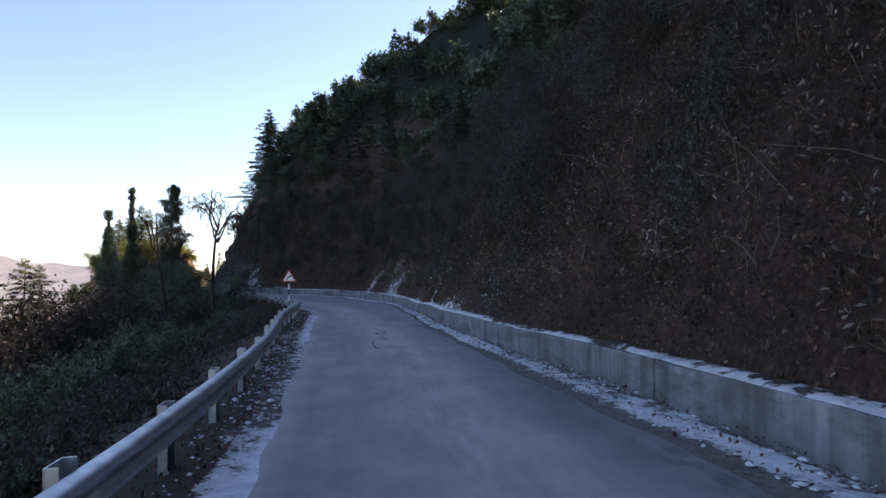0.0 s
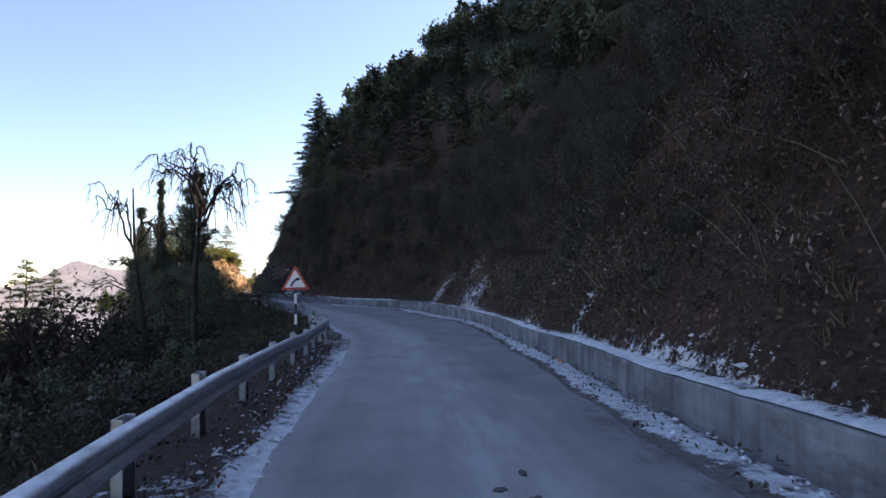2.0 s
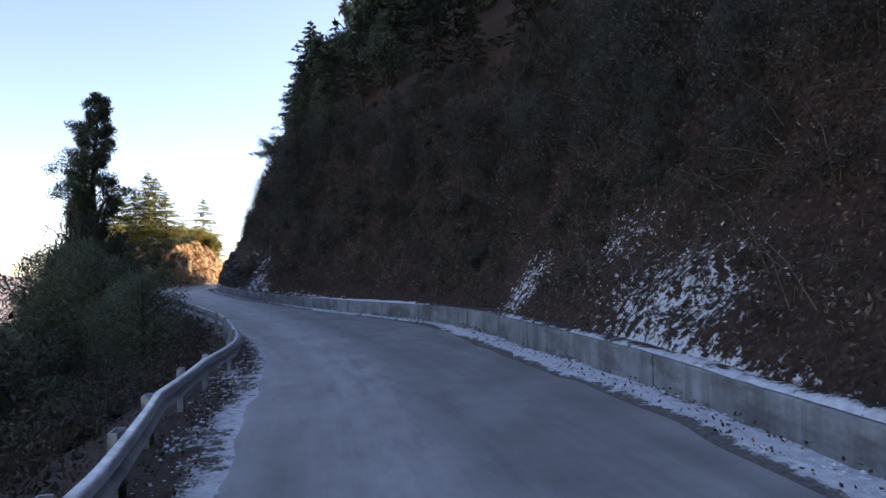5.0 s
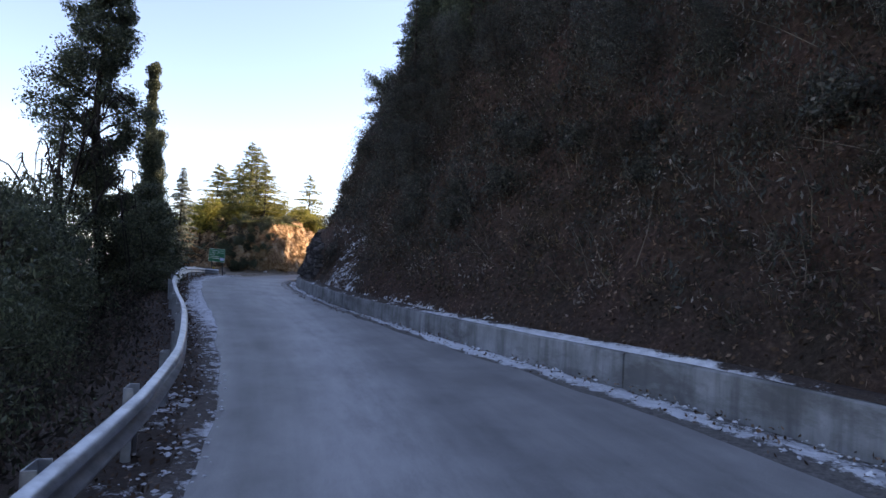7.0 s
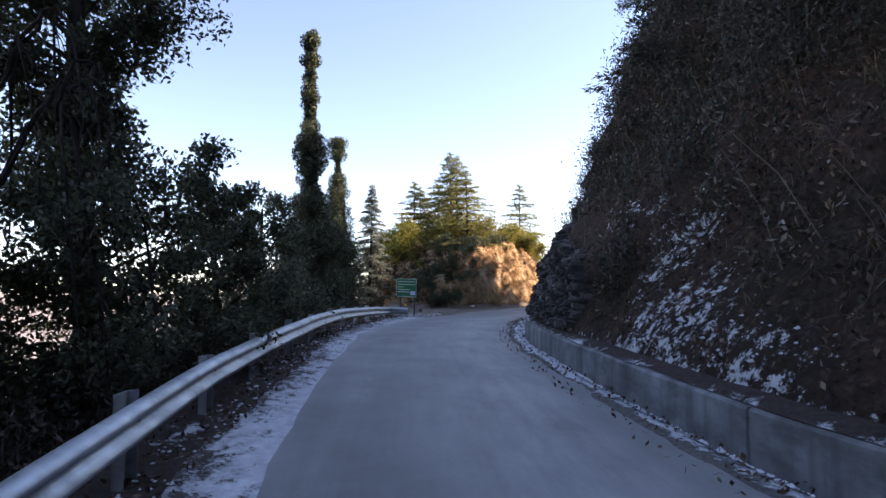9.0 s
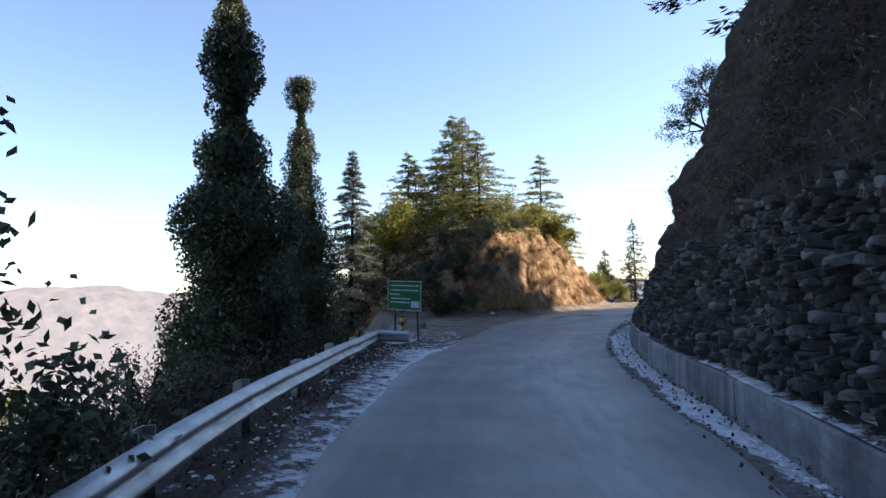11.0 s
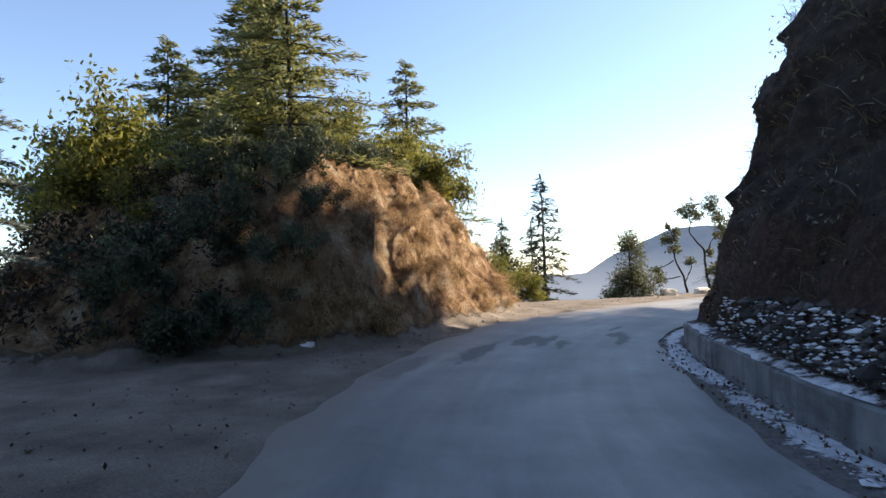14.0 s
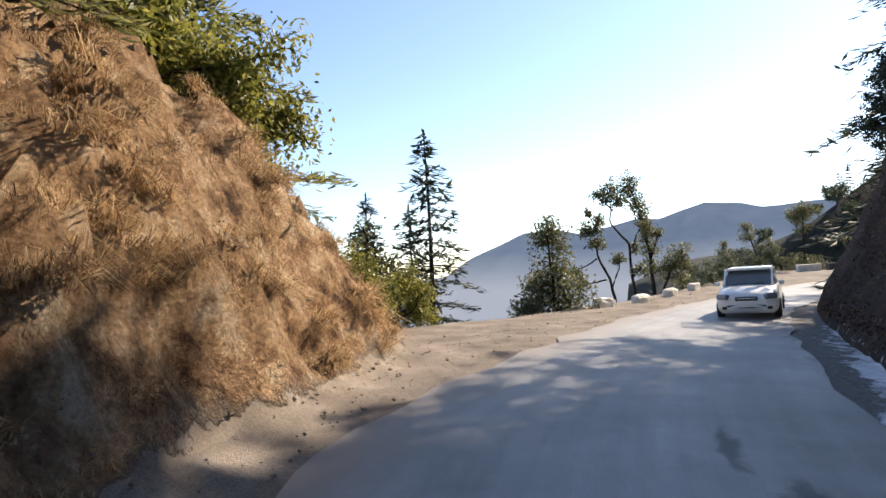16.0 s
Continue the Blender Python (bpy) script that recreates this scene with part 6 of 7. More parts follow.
def tufts(rng, p, nrm, blades, length, width, hang=0.25):
    n = len(p)
    q = np.repeat(p, blades, 0) + rng.normal(size=(n * blades, 3)) * 0.05
    d = unit(np.repeat(nrm, blades, 0) * 0.5 + [0, 0, 0.75] + rng.normal(size=(n * blades, 3)) * 0.42)
    l = length * np.repeat(rng.uniform(0.5, 1.3, n), blades) * rng.uniform(0.6, 1.2, n * blades)
    side = unit(np.cross(d, rng.normal(size=d.shape))) * width
    midp = q + d * (l * 0.55)[:, None]
    tip = q + d * (l * 0.95)[:, None] + np.repeat(nrm, blades, 0) * (l * hang)[:, None] - [0, 0, 1] * (l * hang * 1.4)[:, None]
    v = np.stack([q - side, q + side, midp + side * 0.7, midp - side * 0.7, tip], 1)
    k = np.arange(n * blades)[:, None] * 5
    b = Buf()
    b.add(v.reshape(-1, 3), np.concatenate([k + 0, k + 1, k + 2, k + 3], 1))
    b.f.append(np.concatenate([k + 3, k + 2, k + 4], 1))
    return b


p, nrm, ss_, uu = bank_points(rng, 4200, 27, 160, 0.6, 11)
hh = slope_profile(ss_, uu)[1]
ok = (rng.uniform(size=len(p)) > np.clip(snow_on_bank(ss_, hh) * 1.3, 0, 0.9)) & ~masonry(ss_, hh) & ((ss_ < 108) | (rng.uniform(size=len(p)) < 0.4))
stuff("hanging_grass", tufts(rng, p[ok], nrm[ok], 9, 0.42, 0.007, 0.4), DARK_GRASS, "tufts of faded grass hanging from the bank", "grass")
p, nrm, ss_, uu = bank_points(rng, 900, 27, 150, 1.0, 11)
sticks = Buf()
for a, b, s in zip(p, nrm, ss_):
    l = rng.uniform(0.5, 1.7) * (1.0 if s < 112 else 0.3)
    d = unit(b * 0.6 + [0, 0, 0.7] + rng.normal(size=3) * 0.4)
    sticks.add(*tube(np.array([a, a + d * l * 0.5, a + d * l + b * 0.2 * l - [0, 0, 0.15 * l]]), [0.012, 0.008, 0.003], 3))
stuff("dry_stems", sticks, bark_material("pale_stems", (0.07, 0.06, 0.05), (0.2, 0.17, 0.14)), "thin bare stems in the scrub", "stems")

# trailing strands that hang down the bank, thick in some places and thin in others
rng = np.random.default_rng(47)
p, nrm, ss_, uu = bank_points(rng, 15000, 27, 112, 1.2, 13.0, 0.05)
hh = slope_profile(ss_, uu)[1]
dense = fbm(ss_ * 0.35, uu * 0.22, 3.0, 3)
ok = (dense + 0.1 * (uu - 4) > rng.uniform(-0.5, 0.7, len(p))) & (snow_on_bank(ss_, hh) < 0.25) & ~masonry(ss_, hh)
p, nrm, dense = p[ok], nrm[ok], dense[ok]
each = 15
q = np.tile(np.linspace(0, 1, each), len(p))[:, None]
run = np.repeat(rng.uniform(0.5, 1.7, len(p)), each)[:, None]
outw = np.repeat(rng.uniform(0.15, 0.6, len(p)), each)[:, None]
c = np.repeat(p, each, 0) + np.repeat(nrm, each, 0) * outw * np.sin(np.pi * (0.15 + 0.7 * q)) + np.array([0, 0, 1.0]) * (0.35 * run * q - 1.15 * run * q ** 2) + rng.normal(size=(len(p) * each, 3)) * 0.05
green = np.repeat(dense > 0.12, each)
for name, pick_, mat, label in (("trailing_evergreen", green, SHADED_LEAVES, "dark evergreen growth trailing down the bank"), ("trailing_scrub", ~green, SCRUB_LEAVES, "brown winter growth trailing down the bank")):
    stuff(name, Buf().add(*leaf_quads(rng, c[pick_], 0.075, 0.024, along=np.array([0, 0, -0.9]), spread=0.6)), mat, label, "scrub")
p, nrm, ss_, uu = bank_points(rng, 1500, 27, 150, 0.8, 11.0, 0.3)
hh = slope_profile(ss_, uu)[1]
ok = ~masonry(ss_, hh) & (snow_on_bank(ss_, hh) < 0.3) & ((ss_ < 112) | (rng.uniform(size=len(p)) < 0.3))
c = np.repeat(p[ok], 9, 0) + rng.normal(size=(ok.sum() * 9, 3)) * 0.13
# pale leaf colour imitates light glinting off the scrub
GLINT_LEAVES = leaf_material("glint_leaves", [(0, (0.1, 0.08, 0.07)), (0.6, (0.2, 0.17, 0.15)), (1, (0.33, 0.3, 0.27))], 0.7, 0.2, 0.3)
stuff("glint_leaves", Buf().add(*leaf_quads(rng, c, 0.06, 0.02, along=np.array([0, 0, -0.6]), spread=0.9)), GLINT_LEAVES, "pale leaves in the scrub that stand in for glints", "leaves")
bare_shrub = thing("bare_shrub", "leafless shrub with pale crooked branches on the bank", "shrub", "bare shrubs on the bank")
wood, tips = Buf(), []
for k in range(4):
    limbs(rng, (0, 0, -0.2), unit(np.array([math.cos(k * 1.7) * 0.7, math.sin(k * 1.7) * 0.7, 0.8])), 0.9, 0.02, 3, wood, tips, 0.8, 2, 0.75, 0.06)
part("branch_spray", wood, bark_material("pale_bark", (0.06, 0.054, 0.05), (0.19, 0.17, 0.155)), bare_shrub)
p, nrm, ss_, uu = bank_points(rng, 120, 29, 108, 1.4, 7.5, 0.1)
for i, (a, b, s, u) in enumerate(zip(p, nrm, ss_, uu)):
    m = Matrix.Translation(Vector(a)) @ Matrix.Rotation(0.75, 4, Vector((0, 0, 1)).cross(Vector(b)).normalized()) @ pose(0, 0, 0, 0, 0, i * 71) @ Matrix.Scale(0.5 + 0.05 * (i % 11), 4)
    if i:
        copy_thing(bare_shrub, m)
    else:
        bare_shrub.matrix_basis = m

# bushes on the bank
bank_bush = broadleaf("bank_bush", 41, 2.4, SCRUB_LEAVES, "brownish leafy bush on the shaded bank", 0.9, 1500, 0.08, 0.34, 0.08, 2, 3, group="bushes on the bank", category="bush")
green_bush = broadleaf("bank_bush", 42, 2.6, SHADED_LEAVES, "dark green bush on the shaded bank", 0.9, 1500, 0.085, 0.36, 0.08, 2, 3, group="bushes on the bank", category="bush")
p, nrm, ss_, uu = bank_points(np.random.default_rng(43), 130, 29, 146, 2.0, 13.5, -0.1)
fresh = {0: True, 1: True}
for i, (a, b, s, u) in enumerate(zip(p, nrm, ss_, uu)):
    if s > 121:
        continue
    if (s > 106 and (u < 5.5 or s > 118) and i % 4) or (s < 44 and i % 2):
        continue
    k = 0 if (i * 7) % 5 < 2 else 1
    lean = Matrix.Rotation(0.5, 4, Vector((0, 0, 1)).cross(Vector(b)).normalized()) if abs(b[2]) < 0.99 else Matrix.Identity(4)
    m = Matrix.Translation(Vector(a)) @ lean @ pose(0, 0, 0, 0, 0, i * 77) @ Matrix.Scale(0.45 + 0.5 * ((i * 37) % 10) / 10, 4)
    src = (bank_bush, green_bush)[k]
    if fresh[k]:
        src.matrix_basis = m
        fresh[k] = False
    else:
        copy_thing(src, m)

# the valley side below the rail
rng = np.random.default_rng(50)
n = 3600
ls = rng.uniform(20, 124, n)
lo = rail_line(ls) - 0.9 - 13 * rng.uniform(0, 1, n) ** 1.3
P = place(ls, lo, 0)
P[:, 2] = ground_height(P[:, 0], P[:, 1])
up = np.tile([0.0, 0.0, 1.0], (n, 1))
stuff("valley_scrub", Buf().add(*clumps(rng, P, up, 40, 0.5, 0.06, 1.2)), SCRUB_LEAVES, "dark scrub on the slope below the rail", "scrub")
for i in range(95):
    s = 22 + i * 1.06 + rng.uniform(-0.5, 0.5)
    o = rail_line(s) - rng.choice([2.0, 4.0, 6.5, 9.5]) - rng.uniform(0, 1.5)
    q = place(s, o, 0)
    copy_thing((bank_bush, green_bush, dark_bush)[i % 3], pose(q[0], q[1], float(ground_height(q[:1], q[1:2])[0]) - 0.15, 0, 0, i * 61) @ Matrix.Scale(rng.uniform(0.7, 1.15) * (0.75 if i % 3 == 2 else 1), 4))

# dark trees lower down the drop
for i, s in enumerate(np.arange(30, 66, 3.6)):
    for o, size in ((-7.6, 0.62), (-12.5, 1.15)):
        q = place(s + rng.uniform(-1, 1), o + rng.uniform(-1, 1), 0)
        stand(dark_oak, q[0], q[1], None, rng.uniform(0, 360), size * rng.uniform(0.85, 1.1), 0.3, first=False)
for i, s in enumerate(np.arange(54, 86, 3.0)):
    for o, size in ((-14.5, 1.1), (-19, 1.5)):
        q = place(s + rng.uniform(-1, 1), o + rng.uniform(-1, 1), 0)
        stand(far_oak, q[0], q[1], None, rng.uniform(0, 360), size * rng.uniform(0.85, 1.1), 0.3, first=False)
# golden grass on the mound
rng = np.random.default_rng(60)
idx = np.where((keep & (HH > 0.25)).ravel())[0]
P = np.stack([TXs, TY, TZ], -1).reshape(-1, 3)
gxn = np.stack(np.gradient(np.stack([TXs, TY, TZ], -1), axis=0), 0), np.stack(np.gradient(np.stack([TXs, TY, TZ], -1), axis=1), 0)
N = unit(np.cross(gxn[1], gxn[0])).reshape(-1, 3)
N *= np.sign(N[:, 2:3])
MOUND, MOUND_N = P, N
pick = rng.choice(idx[(P[idx, 0] > -49.6) & (P[idx, 1] > 98.2)], 20000)
clump = fbm(P[pick, 0] * 1.1, P[pick, 1] * 1.1, P[pick, 2] * 0.8, 3)
spots = P[pick] + rng.normal(size=(len(pick), 3)) * [0.12, 0.12, 0.02]
short, long = clump > 0.02, (clump > 0.22) & (rng.uniform(size=len(pick)) < 0.5)
grass = tufts(rng, spots[short], N[pick][short], 7, 0.13, 0.005, 0.6)
more = tufts(rng, spots[long], N[pick][long], 9, 0.34, 0.007, 0.95)
base = grass.n
grass.v.append(more.v[0])
grass.f.extend(q + base for q in more.f)
grass.n += len(more.v[0])
stuff("golden_grass", grass, DRY_GRASS, "golden dry grass hanging on the cut mound", "grass")
pick = rng.choice(idx, 2500)
near = (P[pick, 0] < -48.5)
stuff("mound_scrub", Buf().add(*clumps(rng, P[pick][near], N[pick][near], 18, 0.4, 0.095, 0.8)), SCRUB_LEAVES, "dark scrub on top of the mound", "scrub")

# ---- loose leaves, snow crumbs and grit by the road ----
def scatter(rng, n, s0, s1, inner, outer, lift=0.02):
    s = rng.uniform(s0, s1, n)
    q = rng.uniform(0, 1, n)
    return place(s, inner(s) * (1 - q) + outer(s) * q, lift)


rng = np.random.default_rng(70)
p = np.concatenate([scatter(rng, 12000, 28, 125, lambda s: verge_edge(s) + 0.1, lambda s: rail_line(np.minimum(s, 124)) - 0.9, 0.05),
                    scatter(rng, 2600, 28, 142, lambda s: wall_line(s) - 0.75, lambda s: wall_line(s) - 0.02, 0.07), scatter(rng, 700, 28, 142, right_edge, wall_line, 0.04),
                    scatter(rng, 250, 122, 136, lambda s: left_edge(s) - 0.3, lambda s: left_edge(s) - 4.5, 0.05)])
stuff("roadside_leaves", Buf().add(*leaf_quads(rng, p, 0.034, 0.02, spread=1.0, flat=0.7)), DEAD_LEAVES, "brown leaves blown along the road's edges", "fallen leaves")


def pebbles(rng, p, size, squash=0.6):
    """Rough little lumps: jittered octahedra."""
    n = len(p)
    base = np.array([[1, 0, 0], [0, 1, 0], [-1, 0, 0], [0, -1, 0], [0, 0, 1], [0, 0, -1]], float)
    r = size * rng.lognormal(0, 0.45, n)
    v = base[None] * r[:, None, None] * rng.uniform(0.6, 1.25, (n, 6, 1))
    a = rng.uniform(0, 6.28, n)
    c, s = np.cos(a)[:, None], np.sin(a)[:, None]
    v = np.stack([v[..., 0] * c - v[..., 1] * s, v[..., 0] * s + v[..., 1] * c, v[..., 2] * squash], -1) + p[:, None]
    f = np.array([[0, 1, 4], [1, 2, 4], [2, 3, 4], [3, 0, 4], [1, 0, 5], [2, 1, 5], [3, 2, 5], [0, 3, 5]])
    return v.reshape(-1, 3), (f[None] + 6 * np.arange(n)[:, None, None]).reshape(-1, 3)


p = np.concatenate([scatter(rng, 2600, 28, 125, lambda s: verge_edge(s) + 0.45, lambda s: verge_edge(s) - 0.5, 0.03), scatter(rng, 3200, 28, 142, lambda s: right_edge(s) + 0.25, lambda s: wall_line(s) - 0.1, 0.03),
                    scatter(rng, 500, 122, 130, lambda s: left_edge(s) - 0.4, lambda s: left_edge(s) - 3.2, 0.03)])
stuff("snow_crumbs", Buf().add(*pebbles(rng, p, 0.024, 0.5)), SNOW, "crumbs of frozen snow along the verges", "snow")
q, nrm, ss_, uu = bank_points(rng, 26000, 40, 135, 0.05, 6.0, 0.0)
hh = slope_profile(ss_, uu)[1]
ok = (rng.uniform(size=len(q)) < np.clip(snow_on_bank(ss_, hh) * 1.6 - 0.35, 0, 1)) & ~masonry(ss_, hh)
stuff("bank_snow", Buf().add(*pebbles(rng, q[ok], 0.034, 0.45)), SNOW, "broken old snow lying on the bank", "snow")
mx = rng.uniform(-47.2, -44.6, 700)
my = rng.uniform(96.5, 112, 700)
mp = np.stack([mx, my, ground_height(mx, my) + 0.02], -1)
foot = (mp[:, 2] < 1.3)
stuff("rubble", Buf().add(*pebbles(rng, mp[foot], 0.02, 0.6)), GRAVEL, "small rubble at the foot of the mound", "rubble")
p = scatter(rng, 1500, 124, 172, lambda s: left_edge(s) - 0.1, lambda s: left_edge(s) - 3.6, 0.02)
p[:, 2] = ground_height(p[:, 0], p[:, 1]) + 0.01
stuff("grit", Buf().add(*pebbles(rng, p, 0.015, 0.6)), GRAVEL, "loose stones on the gravel turnout", "gravel")

q, nrm, ss_, uu = bank_points(rng, 1500, 122, 139, 0.0, 0.7, 0.03)
stuff("fallen_rubble", Buf().add(*pebbles(rng, q, 0.058, 0.7)), STONE, "dark rubble fallen onto the ledge above the wall", "rubble")
q, nrm, ss_, uu = bank_points(rng, 1500, 112, 140, 0.0, 0.65, 0.05)
stuff("ledge_snow", Buf().add(*pebbles(rng, q, 0.035, 0.4)), SNOW, "scraps of snow among the fallen rubble", "snow")

# ---- triangular warning sign ----
def warning_sign(x, y, z):
    sign = thing("warning_sign", "red-bordered triangular bend sign on a black and white post", "road sign", at=pose(x, y, z, 0, 0, 12))
    def tri(side, depth, y0, up):
        bm = bmesh.new()
        h = side * 0.866
        rings = []
        for yy in (y0, y0 - depth):
            pts = []
            for cx, cz in ((-side / 2, -h / 3), (side / 2, -h / 3), (0, 2 * h / 3)):
                ang = math.atan2(cz, cx)
                for da in (-0.5, 0, 0.5):
                    c = Vector((cx * 0.93, 0, cz * 0.93)) + Vector((math.cos(ang + da), 0, math.sin(ang + da))) * side * 0.04
                    pts.append(bm.verts.new((c.x, yy, c.z + up)))
            rings.append(pts)
        bm.faces.new(rings[0])
        bm.faces.new(list(reversed(rings[1])))
        n = len(rings[0])
        for i in range(n):
            bm.faces.new((rings[0][i], rings[1][i], rings[1][(i + 1) % n], rings[0][(i + 1) % n]))
        return bm
    board = part("board", tri(0.76, 0.012, -0.03, 1.86), RED_PAINT, sign)
    part("panel", tri(0.55, 0.004, -0.043, 1.86), WHITE_PAINT, board, "white face of the sign")
    arrow = Buf()
    t = np.linspace(0, 1, 9)
    cx = -0.1 + 0.17 * np.clip((t - 0.35) / 0.65, 0, 1) ** 0.8
    cz = 1.72 + 0.2 * np.clip(t / 0.75, 0, 1) ** 1.2
    w = 0.028
    for i in range(8):
        d = unit(np.array([cx[i + 1] - cx[i], cz[i + 1] - cz[i]]))
        nx, nz = -d[1] * w, d[0] * w
        arrow.add([[cx[i] + nx, -0.051, cz[i] + nz], [cx[i + 1] + nx, -0.051, cz[i + 1] + nz], [cx[i + 1] - nx, -0.051, cz[i + 1] - nz], [cx[i] - nx, -0.051, cz[i] - nz]], [[0, 1, 2, 3]])
    arrow.add([[0.05, -0.051, 1.86], [0.05, -0.051, 1.99], [0.15, -0.051, 1.925]], [[0, 1, 2]])
    part("arrow", arrow, BLACK_PAINT, board, "black bent arrow")
    post = part("post", box(0.06, 0.06, 2.7, (0, 0, 0.45), 0.006), BLACK_PAINT, sign)
    for k in range(3):
        part("band", box(0.066, 0.066, 0.28, (0, 0, 1.38 - k * 0.58), 0.004), WHITE_PAINT, post, "white painted band")
    return sign


warning_sign(-8.02, 30.24, 0.0)


# ---- green notice board ----
def notice_board(x, y, z, yaw):
    sign = thing("notice_board", "green road notice board with pale writing on two thin black legs", "sign board", at=pose(x, y, z, 0, 2.5, yaw))
    w, h, zc = 1.52, 0.96, 1.56
    board = part("board", box(w, 0.025, h, (0, 0, zc), 0.006), GREEN_PAINT, sign)
    pale = plain("faded_white_paint", (0.4, 0.5, 0.46), 0.5, 0, 0.4, 0.2, 20)
    for sx, sz, px, pz in ((w, 0.022, 0, h / 2 - 0.011), (w, 0.022, 0, -h / 2 + 0.011), (0.022, h - 0.05, -w / 2 + 0.011, 0), (0.022, h - 0.05, w / 2 - 0.011, 0)):
        part("border", box(sx, 0.008, sz, (px, -0.016, zc + pz), 0.002), pale, board, "pale border strip")
    rng = np.random.default_rng(3)
    for row, (zz, left, right) in enumerate(((0.33, -0.62, 0.6), (0.18, -0.62, 0.62), (0.04, -0.64, -0.25), (-0.1, -0.6, 0.25), (-0.22, -0.62, 0.2))):
        xx = left
        while xx < right:
            l = rng.uniform(0.05, 0.15)
            part("writing_bar", box(min(l, right - xx + 0.03), 0.004, 0.035, (xx + l / 2, -0.0155, zc + zz)), pale, board)
            xx += l + rng.uniform(0.02, 0.05)
    part("pasted_notice", box(0.36, 0.004, 0.2, (0.5, -0.017, zc - 0.27)), plain("blue_paper", (0.34, 0.4, 0.62), 0.7, 0, 0.3, 0.1, 20), board, "pale blue pasted paper notice")
    for px, lean in ((-0.48, 3.5), (0.55, 3.5)):
        part("leg", box(0.05, 0.05, 2.0, (px, 0.04, 0.85), 0.004, (0, -lean, 0)), BLACK_PAINT, sign)
    return sign


notice_board(-41.68, 85.35, 0.42, -3)


def marker_post(x, y, z):
    t = thing("marker_post", "short guide post banded yellow and black", "guide post", at=pose(x, y, z, 2, 3, 0))
    body = part("shaft", box(0.1, 0.1, 0.95, (0, 0, 0.4), 0.012), BLACK_PAINT, t)
    for k in range(2):
        part("band", box(0.106, 0.106, 0.15, (0, 0, 0.42 + 0.3 * k), 0.01), YELLOW_PAINT, body, "yellow band")
    return t


marker_post(-43.75, 87.6, 0.3)


# ---- rocks ----
def boulder(name, seed, size, mat, label, m, group="", category="boulder"):
    rng = np.random.default_rng(seed)
    bm = bmesh.new()
    bmesh.ops.create_icosphere(bm, subdivisions=3, radius=1.0)
    off = rng.uniform(0, 50, 3)
    for v in bm.verts:
        c = v.co.copy()
        box_ = Vector([math.copysign(abs(a) ** 0.55, a) for a in c])
        k = 1 + 0.22 * noise.noise(c * 1.3 + Vector(off)) + 0.08 * noise.noise(c * 4 + Vector(off))
        v.co = Vector((box_.x * size[0], box_.y * size[1], box_.z * size[2])) * k * 0.6
    t = thing(name, label, category, group, at=m)
    part("rock", bm, mat, t, smooth=False)
    return t


for k, (x, y, z, size, turn) in enumerate(((-39.9, 122.9, 0.1, (0.85, 0.45, 0.55), 40), (-38.1, 124.9, 0.1, (0.85, 0.45, 0.52), 50), (-36.1, 128.8, 0.1, (0.8, 0.45, 0.5), 55), (-34.0, 133.0, 0.1, (0.8, 0.4, 0.5), 55), (-40.9, 122.2, 0.1, (0.4, 0.3, 0.35), 10))):
    boulder("whitewashed_boulder", 80 + k, size, WHITEWASH, "whitewashed boulder edging the turnout", pose(x, y, z + size[2] * 0.3, 0, 0, turn), "whitewashed boulders")
boulder("pale_rock", 90, (0.3, 0.22, 0.2), WHITEWASH, "pale rock at the mound's foot", pose(-47.0, 98.75, 0.85, 10, 0, 30), category="rock")
boulder("pale_rock", 91, (0.4, 0.3, 0.24), plain("pale_stone", (0.24, 0.23, 0.22), 0.85, 0, 0.2, 0.2, 6), "grey rock on the gravel edge", pose(-47.6, 91.9, 0.66, 0, 0, 60), category="rock")
boulder("pale_rock", 92, (0.5, 0.45, 0.35), plain("snowy_stone", (0.3, 0.3, 0.31), 0.85, 0, 0.2, 0.2, 6), "snow-dusted rock behind the guide post", pose(-44.8, 88.4, 0.5, 0, 0, 20), category="rock")
boulder("pale_rock", 93, (0.25, 0.22, 0.18), plain("grey_stone", (0.17, 0.165, 0.16), 0.85, 0, 0.2, 0.2, 6), "grey stone by the notice board", pose(-44.9, 90.2, 0.6, 0, 0, 80), category="rock")
bp = place(59.5, wall_line(59.5) + 2.6, 2.3)
boulder("bank_rock", 94, (0.45, 0.4, 0.36), plain("bank_stone", (0.2, 0.19, 0.19), 0.85, 0, 0.2, 0.25, 5), "grey rock lodged in the bank", pose(*bp, 0, 0, 30), category="rock")
slab = thing("stone_slab", "pale stone slab lying on the gravel", "slab", at=pose(-42.2, 88.55, 0.42, 3, 2, 35))
part("slab", box(0.42, 0.2, 0.09, (0, 0, 0.02), 0.015), plain("slab_stone", (0.5, 0.48, 0.45), 0.85, 0, 0.2, 0.2, 9), slab)
# litter: a crumpled white bag by the mound and an orange scrap in the gutter
bag = bmesh.new()
bmesh.ops.create_icosphere(bag, subdivisions=3, radius=0.17)
for v in bag.verts:
    v.co = Vector((v.co.x * 1.3, v.co.y * 0.9, v.co.z * 0.6)) * (1 + 0.35 * noise.noise(v.co * 11))
t = thing("plastic_bag", "crumpled white plastic bag on the ground", "litter", at=pose(-46.6, 98.35, 0.62, 0, 0, 20))
part("bag", bag, plain("white_plastic", (0.8, 0.8, 0.8), 0.35, 0, 0.5, 0.05, 10), t, smooth=True)
gp = place(56.6, wall_line(56.6) - 0.25, 0.08)
t = thing("litter_scrap", "small orange and white wrapper in the gutter", "litter", at=pose(*gp, 20, 10, 40))
